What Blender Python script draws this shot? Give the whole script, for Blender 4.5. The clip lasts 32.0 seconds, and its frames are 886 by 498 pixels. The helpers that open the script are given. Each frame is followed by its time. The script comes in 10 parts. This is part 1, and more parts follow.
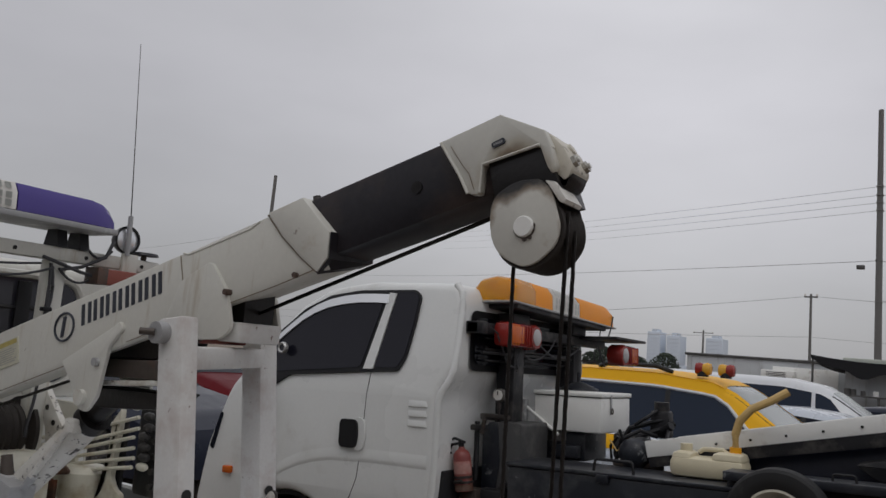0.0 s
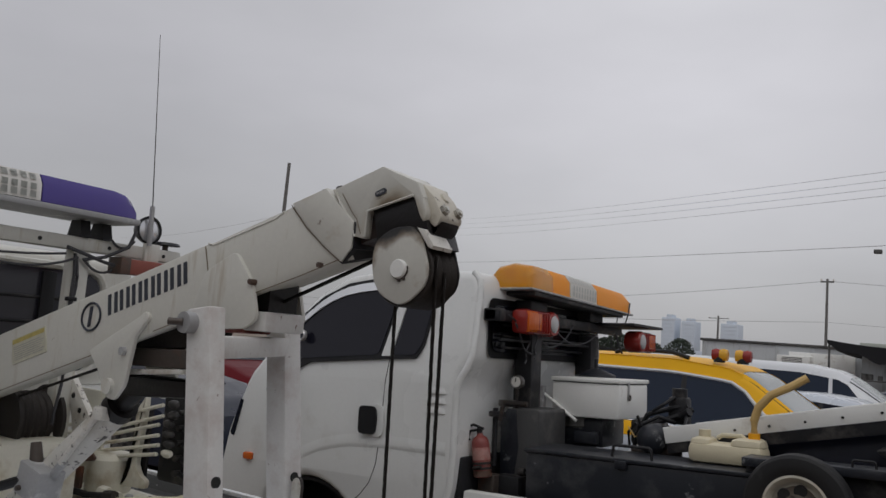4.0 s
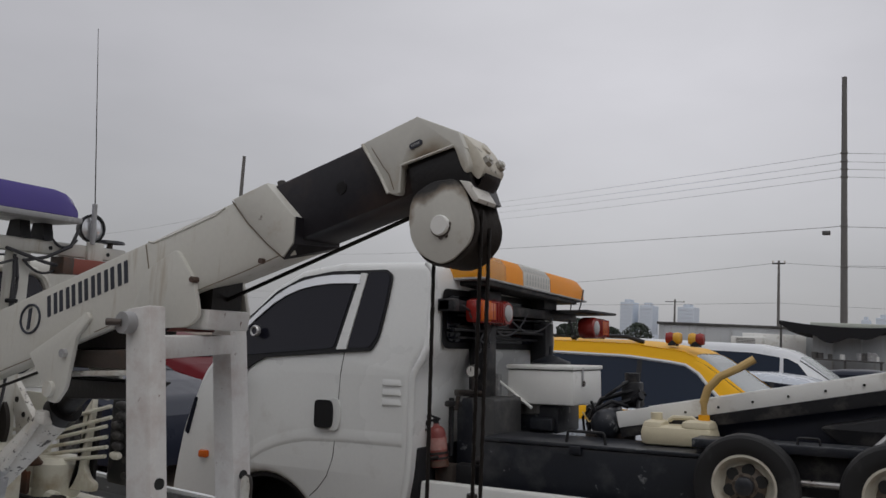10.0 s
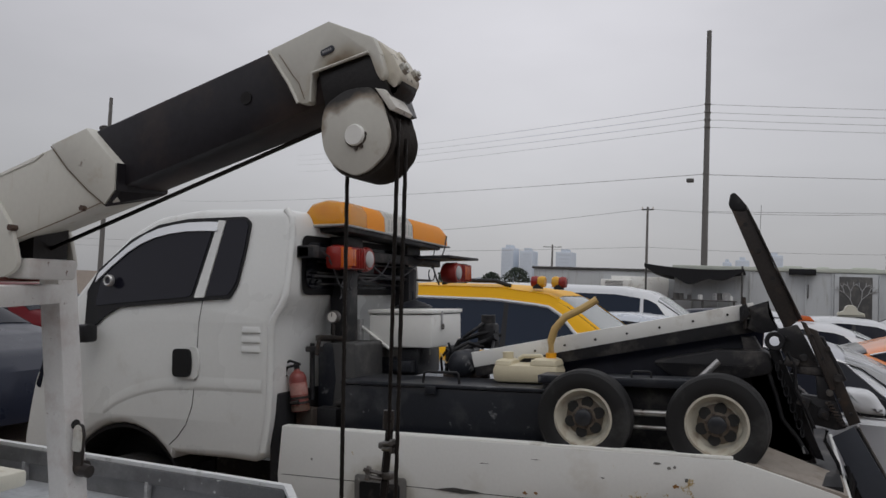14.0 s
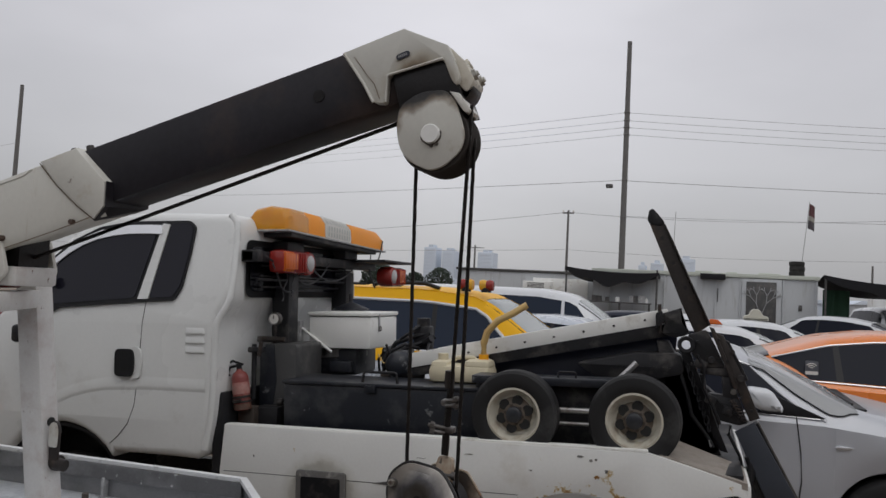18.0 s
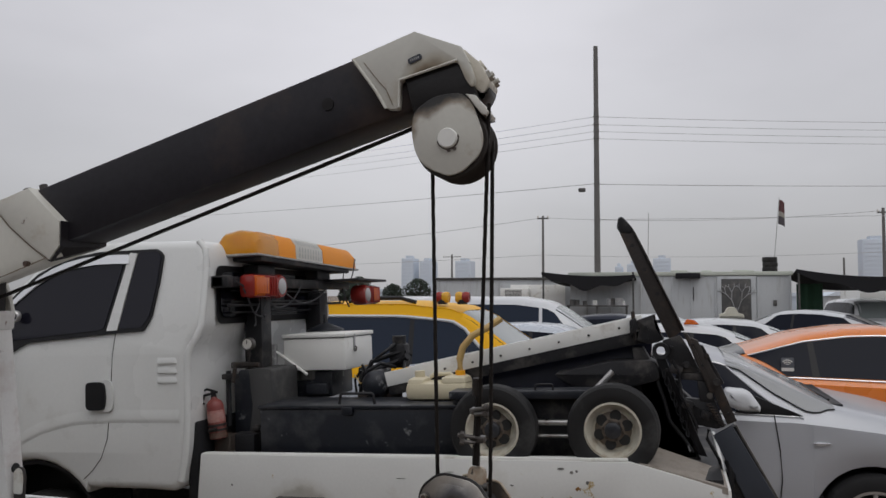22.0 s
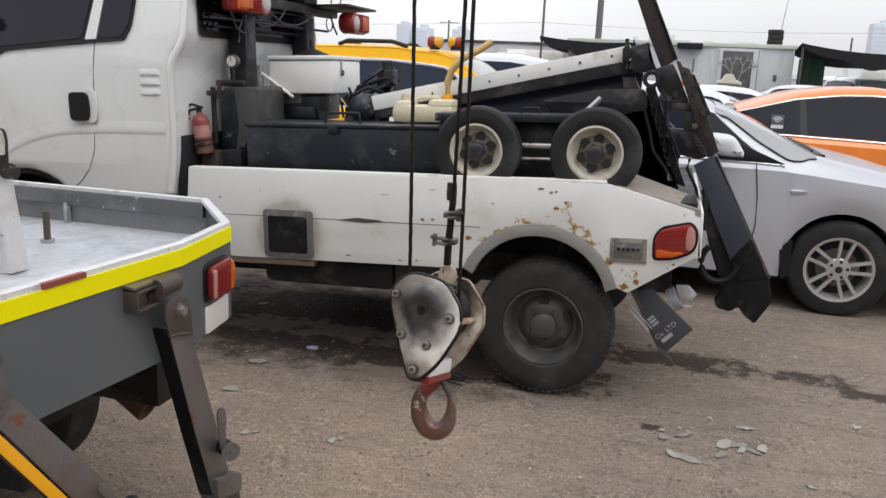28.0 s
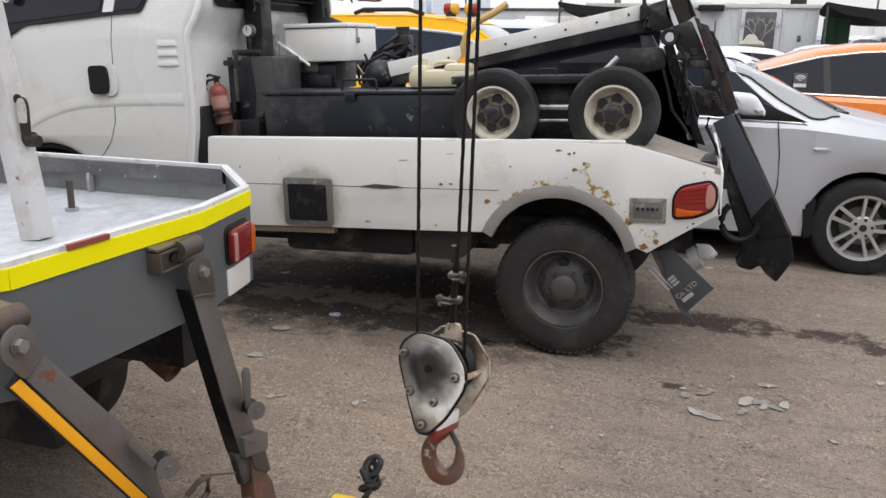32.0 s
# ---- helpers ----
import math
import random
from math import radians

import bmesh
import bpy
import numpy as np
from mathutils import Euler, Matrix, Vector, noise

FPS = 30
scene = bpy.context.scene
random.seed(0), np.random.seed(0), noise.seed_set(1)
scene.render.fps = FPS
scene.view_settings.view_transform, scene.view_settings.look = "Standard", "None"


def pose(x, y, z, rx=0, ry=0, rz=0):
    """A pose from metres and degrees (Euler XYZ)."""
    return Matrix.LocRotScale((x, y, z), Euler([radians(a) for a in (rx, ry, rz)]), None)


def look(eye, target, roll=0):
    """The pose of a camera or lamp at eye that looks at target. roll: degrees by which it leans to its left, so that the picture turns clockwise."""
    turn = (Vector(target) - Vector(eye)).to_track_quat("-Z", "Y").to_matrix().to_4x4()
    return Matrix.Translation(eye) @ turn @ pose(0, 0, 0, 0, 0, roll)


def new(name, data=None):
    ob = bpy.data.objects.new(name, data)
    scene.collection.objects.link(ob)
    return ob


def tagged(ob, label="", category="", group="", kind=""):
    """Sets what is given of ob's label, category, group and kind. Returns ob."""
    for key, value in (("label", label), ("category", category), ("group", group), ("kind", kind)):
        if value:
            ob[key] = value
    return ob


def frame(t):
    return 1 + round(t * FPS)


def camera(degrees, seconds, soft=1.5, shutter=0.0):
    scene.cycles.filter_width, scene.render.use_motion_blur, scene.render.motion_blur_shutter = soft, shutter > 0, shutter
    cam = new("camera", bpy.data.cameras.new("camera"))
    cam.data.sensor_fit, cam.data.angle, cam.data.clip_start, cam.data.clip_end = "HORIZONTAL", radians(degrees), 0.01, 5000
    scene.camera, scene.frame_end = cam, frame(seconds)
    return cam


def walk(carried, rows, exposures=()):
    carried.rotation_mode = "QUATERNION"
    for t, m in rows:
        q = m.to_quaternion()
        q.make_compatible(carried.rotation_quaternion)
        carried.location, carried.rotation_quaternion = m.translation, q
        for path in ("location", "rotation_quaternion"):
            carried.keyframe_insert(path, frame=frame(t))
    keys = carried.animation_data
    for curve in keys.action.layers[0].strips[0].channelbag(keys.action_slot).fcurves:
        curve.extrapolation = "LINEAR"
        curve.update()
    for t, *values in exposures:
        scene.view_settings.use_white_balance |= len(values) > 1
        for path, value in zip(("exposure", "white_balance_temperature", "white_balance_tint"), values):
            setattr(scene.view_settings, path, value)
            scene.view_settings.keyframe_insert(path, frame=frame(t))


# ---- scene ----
cam = camera(57.4, 32.0)
PATH = [
    (0, (0.29, -3.551, 1.762), (-0.808, -1.899, 2.016), 4.8),
    (0.5, (0.285, -3.558, 1.762), (-0.8325, -1.9183, 2.0089), 4.95),
    (1, (0.28, -3.566, 1.762), (-0.842, -1.927, 1.999), 5.1),
    (1.5, (0.28, -3.571, 1.762), (-0.8401, -1.9297, 1.993), 5.0),
    (2, (0.279, -3.576, 1.762), (-0.852, -1.942, 1.987), 4.9),
    (2.5, (0.274, -3.578, 1.761), (-0.857, -1.944, 1.983), 4.9),
    (4.5, (0.283, -3.573, 1.766), (-0.835, -1.929, 1.982), 4.2),
    (5, (0.287, -3.567, 1.766), (-0.823, -1.918, 1.983), 3.3),
    (5.5, (0.29, -3.565, 1.768), (-0.8138, -1.911, 1.9833), 3.25),
    (6, (0.293, -3.563, 1.771), (-0.803, -1.904, 1.992), 3.2),
    (6.5, (0.298, -3.561, 1.772), (-0.7873, -1.8963, 1.9974), 3.3),
    (7, (0.304, -3.559, 1.773), (-0.776, -1.891, 2.0), 3.4),
    (7.5, (0.303, -3.557, 1.773), (-0.767, -1.8822, 1.9999), 3.25),
    (8, (0.302, -3.555, 1.773), (-0.763, -1.877, 2.002), 3.1),
    (8.5, (0.305, -3.556, 1.772), (-0.7564, -1.8765, 2.0024), 2.95),
    (9, (0.308, -3.557, 1.771), (-0.745, -1.872, 1.995), 2.8),
    (9.5, (0.309, -3.556, 1.772), (-0.7386, -1.8641, 1.9769), 2.9),
    (10, (0.31, -3.554, 1.773), (-0.732, -1.858, 1.974), 3.0),
    (10.5, (0.309, -3.55, 1.775), (-0.7242, -1.8481, 1.9678), 3.05),
    (11, (0.308, -3.545, 1.777), (-0.714, -1.839, 1.981), 3.1),
    (11.5, (0.317, -3.544, 1.775), (-0.7, -1.8318, 1.9565), 3.2),
    (12, (0.326, -3.543, 1.773), (-0.682, -1.823, 1.939), 3.3),
    (12.5, (0.333, -3.542, 1.775), (-0.667, -1.819, 1.946), 3.2),
    (13, (0.35, -3.555, 1.783), (-0.599, -1.804, 1.968), 3.1),
    (13.5, (0.415, -3.532, 1.774), (-0.369, -1.703, 1.966), 2.2),
    (14, (0.451, -3.541, 1.773), (-0.336, -1.704, 1.856), 2.1),
    (14.5, (0.471, -3.597, 1.782), (-0.312, -1.757, 1.835), 1.7),
    (15, (0.474, -3.663, 1.798), (-0.231, -1.792, 1.858), 1.5),
    (15.5, (0.464, -3.709, 1.813), (-0.173, -1.815, 1.883), 1.7),
    (17.5, (0.447, -3.796, 1.801), (-0.174, -1.896, 1.885), 2.8),
    (18, (0.453, -3.795, 1.801), (-0.155, -1.892, 1.89), 2.8),
    (18.5, (0.464, -3.79, 1.808), (-0.1416, -1.886, 1.9022), 2.25),
    (19, (0.474, -3.785, 1.814), (-0.123, -1.878, 1.906), 1.7),
    (19.5, (0.476, -3.783, 1.822), (-0.1108, -1.8732, 1.9138), 1.35),
    (20, (0.477, -3.781, 1.831), (-0.105, -1.871, 1.935), 1.0),
    (20.5, (0.48, -3.782, 1.838), (-0.0923, -1.8696, 1.9537), 0.55),
    (21, (0.483, -3.783, 1.846), (-0.082, -1.868, 1.957), 0.1),
    (21.5, (0.48, -3.777, 1.842), (-0.0749, -1.8587, 1.9559), 0.1),
    (22, (0.477, -3.771, 1.837), (-0.077, -1.852, 1.952), 0.1),
    (22.5, (0.476, -3.766, 1.836), (-0.0715, -1.8464, 1.9564), 0.1),
    (23, (0.475, -3.762, 1.835), (-0.07, -1.842, 1.96), 0.1),
    (23.5, (0.49, -3.766, 1.812), (-0.052, -1.842, 1.867), 0.5),
    (24, (0.504, -3.769, 1.637), (-0.024, -1.862, 1.348), 2.1),
    (24.5, (0.508, -3.769, 1.598), (-0.017, -1.879, 1.208), 2.3),
    (25, (0.499, -3.77, 1.598), (-0.024, -1.886, 1.176), 2.5),
    (25.5, (0.501, -3.764, 1.596), (-0.017, -1.88, 1.166), 2.5),
    (27.5, (0.514, -3.764, 1.59), (0.001, -1.881, 1.153), 2.5),
    (28, (0.512, -3.76, 1.589), (0.0, -1.878, 1.147), 2.5),
    (28.5, (0.512, -3.758, 1.588), (0.0031, -1.8748, 1.1491), 2.45),
    (29, (0.512, -3.757, 1.587), (0.008, -1.873, 1.143), 2.4),
    (29.5, (0.514, -3.766, 1.585), (0.0089, -1.8835, 1.1364), 2.4),
    (30, (0.517, -3.774, 1.583), (0.011, -1.897, 1.116), 2.4),
    (30.5, (0.522, -3.788, 1.587), (-0.015, -1.921, 1.111), 2.1),
    (31, (0.527, -3.782, 1.583), (-0.022, -1.919, 1.109), 1.8),
    (31.5, (0.53, -3.781, 1.569), (-0.0208, -1.9231, 1.0773), 1.4),
    (32, (0.532, -3.78, 1.555), (-0.025, -1.929, 1.045), 1.0),
]
EXPOSURE = [(0, -0.77), (10, -0.77), (13, -0.69), (14, -0.66), (15, -0.45), (15.5, -0.45), (18, -0.56), (23.2, -0.56), (24.0, -0.22), (24.6, 0.36), (25.2, 0.44), (28, 0.42), (32, 0.55)]
walk(cam, [(t, look(eye, target, roll)) for t, eye, target, roll in PATH], EXPOSURE)

# ---- world, sun and exposure ----
world = bpy.data.worlds.new("overcast")
scene.world = world
world.use_nodes = True
wn, wl = world.node_tree.nodes, world.node_tree.links
wn.clear()
w_out, w_bg = wn.new("ShaderNodeOutputWorld"), wn.new("ShaderNodeBackground")
w_sky = wn.new("ShaderNodeTexSky")
w_sky.sky_type, w_sky.sun_disc = "NISHITA", False
SUN_UP, SUN_TURN = radians(58), radians(150)
w_sky.sun_elevation, w_sky.sun_rotation = SUN_UP, SUN_TURN
w_sky.air_density, w_sky.dust_density = 1.0, 3.0
w_co, w_sep = wn.new("ShaderNodeTexCoord"), wn.new("ShaderNodeSeparateXYZ")
w_map = wn.new("ShaderNodeMapping")
w_map.inputs["Scale"].default_value = (1.0, 1.0, 2.6)
w_noise = wn.new("ShaderNodeTexNoise")
w_noise.inputs["Scale"].default_value, w_noise.inputs["Detail"].default_value = 1.6, 5.0
w_noise.inputs["Roughness"].default_value = 0.5
w_ramp = wn.new("ShaderNodeValToRGB")
w_ramp.color_ramp.elements[0].position, w_ramp.color_ramp.elements[0].color = 0.0, (0.565, 0.565, 0.585, 1)
w_ramp.color_ramp.elements[1].position, w_ramp.color_ramp.elements[1].color = 1.0, (1.06, 1.07, 1.11, 1)
for pos, col in ((0.05, (0.655, 0.652, 0.672, 1)), (0.14, (0.79, 0.785, 0.815, 1)), (0.30, (0.91, 0.90, 0.95, 1))):
    w_ramp.color_ramp.elements.new(pos).color = col
w_cl = wn.new("ShaderNodeMapRange")
w_cl.inputs["From Min"].default_value, w_cl.inputs["From Max"].default_value = 0.32, 0.68
w_cl.inputs["To Min"].default_value, w_cl.inputs["To Max"].default_value = 0.90, 1.10
w_mul = wn.new("ShaderNodeMix")
w_mul.data_type, w_mul.blend_type = "RGBA", "MULTIPLY"
w_mul.inputs["Factor"].default_value = 1.0
w_add = wn.new("ShaderNodeMix")
w_add.data_type, w_add.blend_type = "RGBA", "ADD"
w_add.inputs["Factor"].default_value = 0.012
wl.new(w_co.outputs["Generated"], w_sep.inputs[0])
wl.new(w_sep.outputs["Z"], w_ramp.inputs["Fac"])
wl.new(w_co.outputs["Generated"], w_map.inputs["Vector"])
wl.new(w_map.outputs["Vector"], w_noise.inputs["Vector"])
wl.new(w_noise.outputs["Fac"], w_cl.inputs["Value"])
wl.new(w_ramp.outputs["Color"], w_mul.inputs[6])
w_side = wn.new("ShaderNodeValToRGB")
w_side.color_ramp.interpolation = "B_SPLINE"
w_side.color_ramp.elements[0].position, w_side.color_ramp.elements[0].color = 0.0, (0.40, 0.40, 0.40, 1)
w_side.color_ramp.elements[1].position, w_side.color_ramp.elements[1].color = 1.0, (0.46, 0.46, 0.46, 1)
for pos, v in ((0.08, 0.40), (0.19, 0.46), (0.28, 0.55), (0.36, 0.56), (0.46, 0.485), (0.56, 0.435)):
    w_side.color_ramp.elements.new(pos).color = (v, v, v, 1)
w_at = wn.new("ShaderNodeMapRange")
w_at.inputs["From Min"].default_value, w_at.inputs["From Max"].default_value = -1.0, 1.0
w_twice = wn.new("ShaderNodeMath")
w_twice.operation = "MULTIPLY"
w_twice.inputs[1].default_value = 2.0
w_both = wn.new("ShaderNodeMath")
w_both.operation = "MULTIPLY"
wl.new(w_sep.outputs["X"], w_at.inputs["Value"])
wl.new(w_at.outputs["Result"], w_side.inputs["Fac"])
wl.new(w_side.outputs["Color"], w_twice.inputs[0])
wl.new(w_twice.outputs[0], w_both.inputs[0])
wl.new(w_cl.outputs["Result"], w_both.inputs[1])
wl.new(w_both.outputs[0], w_mul.inputs[7])
wl.new(w_mul.outputs[2], w_add.inputs[6])
wl.new(w_sky.outputs["Color"], w_add.inputs[7])
wl.new(w_add.outputs[2], w_bg.inputs["Color"])
w_bg.inputs["Strength"].default_value = 1.0
wl.new(w_bg.outputs[0], w_out.inputs["Surface"])

sun = new("sun", bpy.data.lights.new("sun", "SUN"))
sun.data.energy, sun.data.angle, sun.data.color = 0.65, radians(35), (1.0, 0.98, 0.94)
sun.matrix_world = look((0, 0, 0), (-0.35, 0.45, -1.0))


# ---- materials ----
def surface(name, color, rough=0.5, metal=0.0, vary=0.12, scale=6.0, fine=90.0, bump=0.15, dirt=None, dirt_amount=0.0,
            dirt_scale=4.0, streak=False, rust=None, rust_at=0.62, rust_scale=9.0, coat=0.0, by_object=0.0, spec=0.5):
    """A painted, metal, rubber or plastic surface: broad tone, fine grain, optional dirt and rust with shapes of their own."""
    m = bpy.data.materials.new(name)
    m.use_nodes = True
    n, l = m.node_tree.nodes, m.node_tree.links
    b = n["Principled BSDF"]
    b.inputs["Metallic"].default_value = metal
    b.inputs["Coat Weight"].default_value = coat
    b.inputs["Specular IOR Level"].default_value = spec
    co = n.new("ShaderNodeTexCoord")
    big, small = n.new("ShaderNodeTexNoise"), n.new("ShaderNodeTexNoise")
    big.inputs["Scale"].default_value, big.inputs["Detail"].default_value = scale, 5
    small.inputs["Scale"].default_value, small.inputs["Detail"].default_value = fine, 3
    src = co.outputs["Object"]
    l.new(src, big.inputs["Vector"])
    l.new(src, small.inputs["Vector"])
    dark = tuple(c * (1 - vary) for c in color)
    light = tuple(min(1, c * (1 + vary * 0.5)) for c in color)
    mix = n.new("ShaderNodeMix")
    mix.data_type = "RGBA"
    mix.inputs[6].default_value, mix.inputs[7].default_value = (*dark, 1), (*light, 1)
    l.new(big.outputs["Fac"], mix.inputs["Factor"])
    last = mix.outputs[2]
    grain = n.new("ShaderNodeMix")
    grain.data_type, grain.blend_type = "RGBA", "MULTIPLY"
    grain.inputs["Factor"].default_value = min(1, vary * 1.2)
    l.new(last, grain.inputs[6])
    l.new(small.outputs["Fac"], grain.inputs[7])
    last = grain.outputs[2]
    if by_object:
        info, mr = n.new("ShaderNodeObjectInfo"), n.new("ShaderNodeMapRange")
        mr.inputs["To Min"].default_value, mr.inputs["To Max"].default_value = 1 - by_object, 1 + by_object
        l.new(info.outputs["Random"], mr.inputs["Value"])
        mo = n.new("ShaderNodeMix")
        mo.data_type, mo.blend_type = "RGBA", "MULTIPLY"
        mo.inputs["Factor"].default_value = 1
        l.new(last, mo.inputs[6])
        l.new(mr.outputs["Result"], mo.inputs[7])
        last = mo.outputs[2]

    def patch(colour, scale_, lo, hi, stretch, last):
        mp, nz, ra, mx = (n.new("ShaderNodeMapping"), n.new("ShaderNodeTexNoise"), n.new("ShaderNodeMapRange"), n.new("ShaderNodeMix"))
        mp.inputs["Scale"].default_value = stretch
        mp.inputs["Location"].default_value = (3.7, 1.3, scale_)
        nz.inputs["Scale"].default_value, nz.inputs["Detail"].default_value, nz.inputs["Roughness"].default_value = scale_, 7, 0.62
        ra.inputs["From Min"].default_value, ra.inputs["From Max"].default_value = lo, hi
        mx.data_type = "RGBA"
        mx.inputs[7].default_value = (*colour, 1)
        l.new(src, mp.inputs["Vector"])
        l.new(mp.outputs["Vector"], nz.inputs["Vector"])
        l.new(nz.outputs["Fac"], ra.inputs["Value"])
        l.new(ra.outputs["Result"], mx.inputs["Factor"])
        l.new(last, mx.inputs[6])
        return mx.outputs[2], ra.outputs["Result"]

    worn = None
    if dirt:
        last, worn = patch(dirt, dirt_scale, 0.62 - dirt_amount * 0.5, 0.80 - dirt_amount * 0.3, (5, 5, 0.6) if streak else (1, 1, 1), last)
    if rust:
        last, worn = patch(rust, rust_scale, rust_at, rust_at + 0.05, (1, 1, 1), last)
    l.new(last, b.inputs["Base Color"])
    rr = n.new("ShaderNodeMapRange")
    rr.inputs["To Min"].default_value, rr.inputs["To Max"].default_value = max(0.02, rough - 0.1), min(1, rough + 0.12)
    l.new(big.outputs["Fac"], rr.inputs["Value"])
    l.new(rr.outputs["Result"], b.inputs["Roughness"])
    if bump:
        bp = n.new("ShaderNodeBump")
        bp.inputs["Strength"].default_value, bp.inputs["Distance"].default_value = bump, 0.002
        l.new(small.outputs["Fac"], bp.inputs["Height"])
        l.new(bp.outputs["Normal"], b.inputs["Normal"])
    return m


def tinted(name, color, rough=0.04, trans=0.0, spec=0.5):
    """Glass or lens plastic: dark film glass when trans is 0, clear coloured plastic above."""
    m = bpy.data.materials.new(name)
    m.use_nodes = True
    n, l = m.node_tree.nodes, m.node_tree.links
    b = n["Principled BSDF"]
    nz, mr = n.new("ShaderNodeTexNoise"), n.new("ShaderNodeMapRange")
    nz.inputs["Scale"].default_value = 5
    mr.inputs["To Min"].default_value, mr.inputs["To Max"].default_value = rough, rough + 0.08
    l.new(nz.outputs["Fac"], mr.inputs["Value"])
    l.new(mr.outputs["Result"], b.inputs["Roughness"])
    b.inputs["Base Color"].default_value = (*color, 1)
    b.inputs["Transmission Weight"].default_value = trans
    b.inputs["IOR"].default_value = 1.45
    b.inputs["Specular IOR Level"].default_value = spec
    return m


CAB_WHITE = surface("white truck paint", (0.742, 0.75, 0.737), 0.28, vary=0.05, scale=2.5, fine=60, bump=0.03, dirt=(0.56, 0.55, 0.52), dirt_amount=0.06, dirt_scale=2.2, coat=0.35)
BED_WHITE = surface("worn white bed paint", (0.770, 0.775, 0.755), 0.42, vary=0.07, scale=3, fine=70, bump=0.08, dirt=(0.55, 0.52, 0.46), dirt_amount=0.10, dirt_scale=2.2, streak=False, rust=(0.30, 0.15, 0.06), rust_at=0.705, rust_scale=6)
BOOM_WHITE = surface("cream boom paint", (0.65, 0.64, 0.585), 0.42, vary=0.08, scale=4, fine=80, bump=0.06, dirt=(0.40, 0.34, 0.25), dirt_amount=0.12, dirt_scale=5, streak=True, rust=(0.16, 0.10, 0.06), rust_at=0.685, rust_scale=17)
POST_WHITE = surface("chipped white post paint", (0.71, 0.70, 0.68), 0.45, vary=0.10, scale=7, fine=120, bump=0.2, dirt=(0.52, 0.465, 0.44), dirt_amount=0.30, dirt_scale=12, rust=(0.18, 0.11, 0.085), rust_at=0.655, rust_scale=36)
OLD_WHITE = surface("old white rack paint", (0.66, 0.65, 0.60), 0.5, vary=0.12, scale=8, fine=120, bump=0.15, dirt=(0.30, 0.24, 0.17), dirt_amount=0.22, dirt_scale=10, rust=(0.14, 0.09, 0.06), rust_at=0.62, rust_scale=20)
TUBE_BLACK = surface("greasy black boom steel", (0.028, 0.026, 0.032), 0.42, 0.0, vary=0.4, scale=5, fine=60, bump=0.1, dirt=(0.065, 0.045, 0.038), dirt_amount=0.25, dirt_scale=3, spec=0.25)
GREASE = surface("black grease", (0.013, 0.011, 0.011), 0.35, vary=0.3, scale=12, fine=80, bump=0.4, spec=0.3)
BLACK_STEEL = surface("black painted steel", (0.027, 0.027, 0.030), 0.48, vary=0.35, scale=6, fine=90, bump=0.12, dirt=(0.11, 0.10, 0.092), dirt_amount=0.22, dirt_scale=6, spec=0.25)
DUST_BLACK = surface("dusty black steel", (0.017, 0.020, 0.028), 0.38, vary=0.3, scale=5, fine=80, bump=0.12, dirt=(0.065, 0.066, 0.07), dirt_amount=0.26, dirt_scale=5, rust=(0.15, 0.155, 0.16), rust_at=0.62, rust_scale=13, spec=0.45)
DARK_STEEL = surface("dark worn steel", (0.052, 0.045, 0.042), 0.5, 0.2, vary=0.35, scale=7, fine=110, bump=0.2, dirt=(0.09, 0.06, 0.045), dirt_amount=0.2, dirt_scale=9, spec=0.3)
DEEP_BLACK = surface("matt black claw paint", (0.016, 0.016, 0.018), 0.6, vary=0.35, scale=9, bump=0.15, dirt=(0.06, 0.056, 0.052), dirt_amount=0.15, dirt_scale=8, spec=0.15)
SLATE_PLATE = surface("slate blue plate", (0.036, 0.042, 0.056), 0.5, vary=0.15, scale=5, fine=80, bump=0.05)
BROWN_STEEL = surface("bare rusty brown steel", (0.105, 0.085, 0.073), 0.5, 0.35, vary=0.25, scale=7, fine=110, bump=0.2, dirt=(0.15, 0.07, 0.045), dirt_amount=0.2, dirt_scale=8, rust=(0.16, 0.06, 0.035), rust_at=0.66, rust_scale=12)
BRIGHT_STEEL = surface("scraped bright steel", (0.52, 0.51, 0.50), 0.32, 0.85, vary=0.2, scale=10, fine=120, bump=0.1, dirt=(0.16, 0.13, 0.11), dirt_amount=0.2, dirt_scale=9)
GALV = surface("grey painted rail", (0.40, 0.40, 0.405), 0.5, 0.15, vary=0.15, scale=7, fine=110, bump=0.2, dirt=(0.75, 0.75, 0.73), dirt_amount=0.12, dirt_scale=14)
KERB_PAINT = surface("worn silver kerb paint", (0.80, 0.81, 0.82), 0.45, 0.1, vary=0.15, scale=9, fine=120, bump=0.2, dirt=(0.30, 0.295, 0.29), dirt_amount=0.10, dirt_scale=22)
KERB_STEEL = surface("scraped dark kerb steel", (0.165, 0.165, 0.17), 0.5, 0.15, vary=0.3, scale=6, fine=110, bump=0.2, dirt=(0.24, 0.24, 0.25), dirt_amount=0.25, dirt_scale=5, rust=(0.66, 0.66, 0.65), rust_at=0.635, rust_scale=26)
BOARD_GREY = surface("dull grey side board paint", (0.30, 0.30, 0.31), 0.5, 0.1, vary=0.25, scale=5, fine=110, bump=0.2, dirt=(0.16, 0.16, 0.165), dirt_amount=0.22, dirt_scale=6)
DECK = surface("silver deck plate", (0.82, 0.85, 0.90), 0.34, 0.25, vary=0.25, scale=9, fine=45, bump=1.0, dirt=(0.46, 0.48, 0.52), dirt_amount=0.25, dirt_scale=15, rust=(0.30, 0.31, 0.33), rust_at=0.66, rust_scale=30)
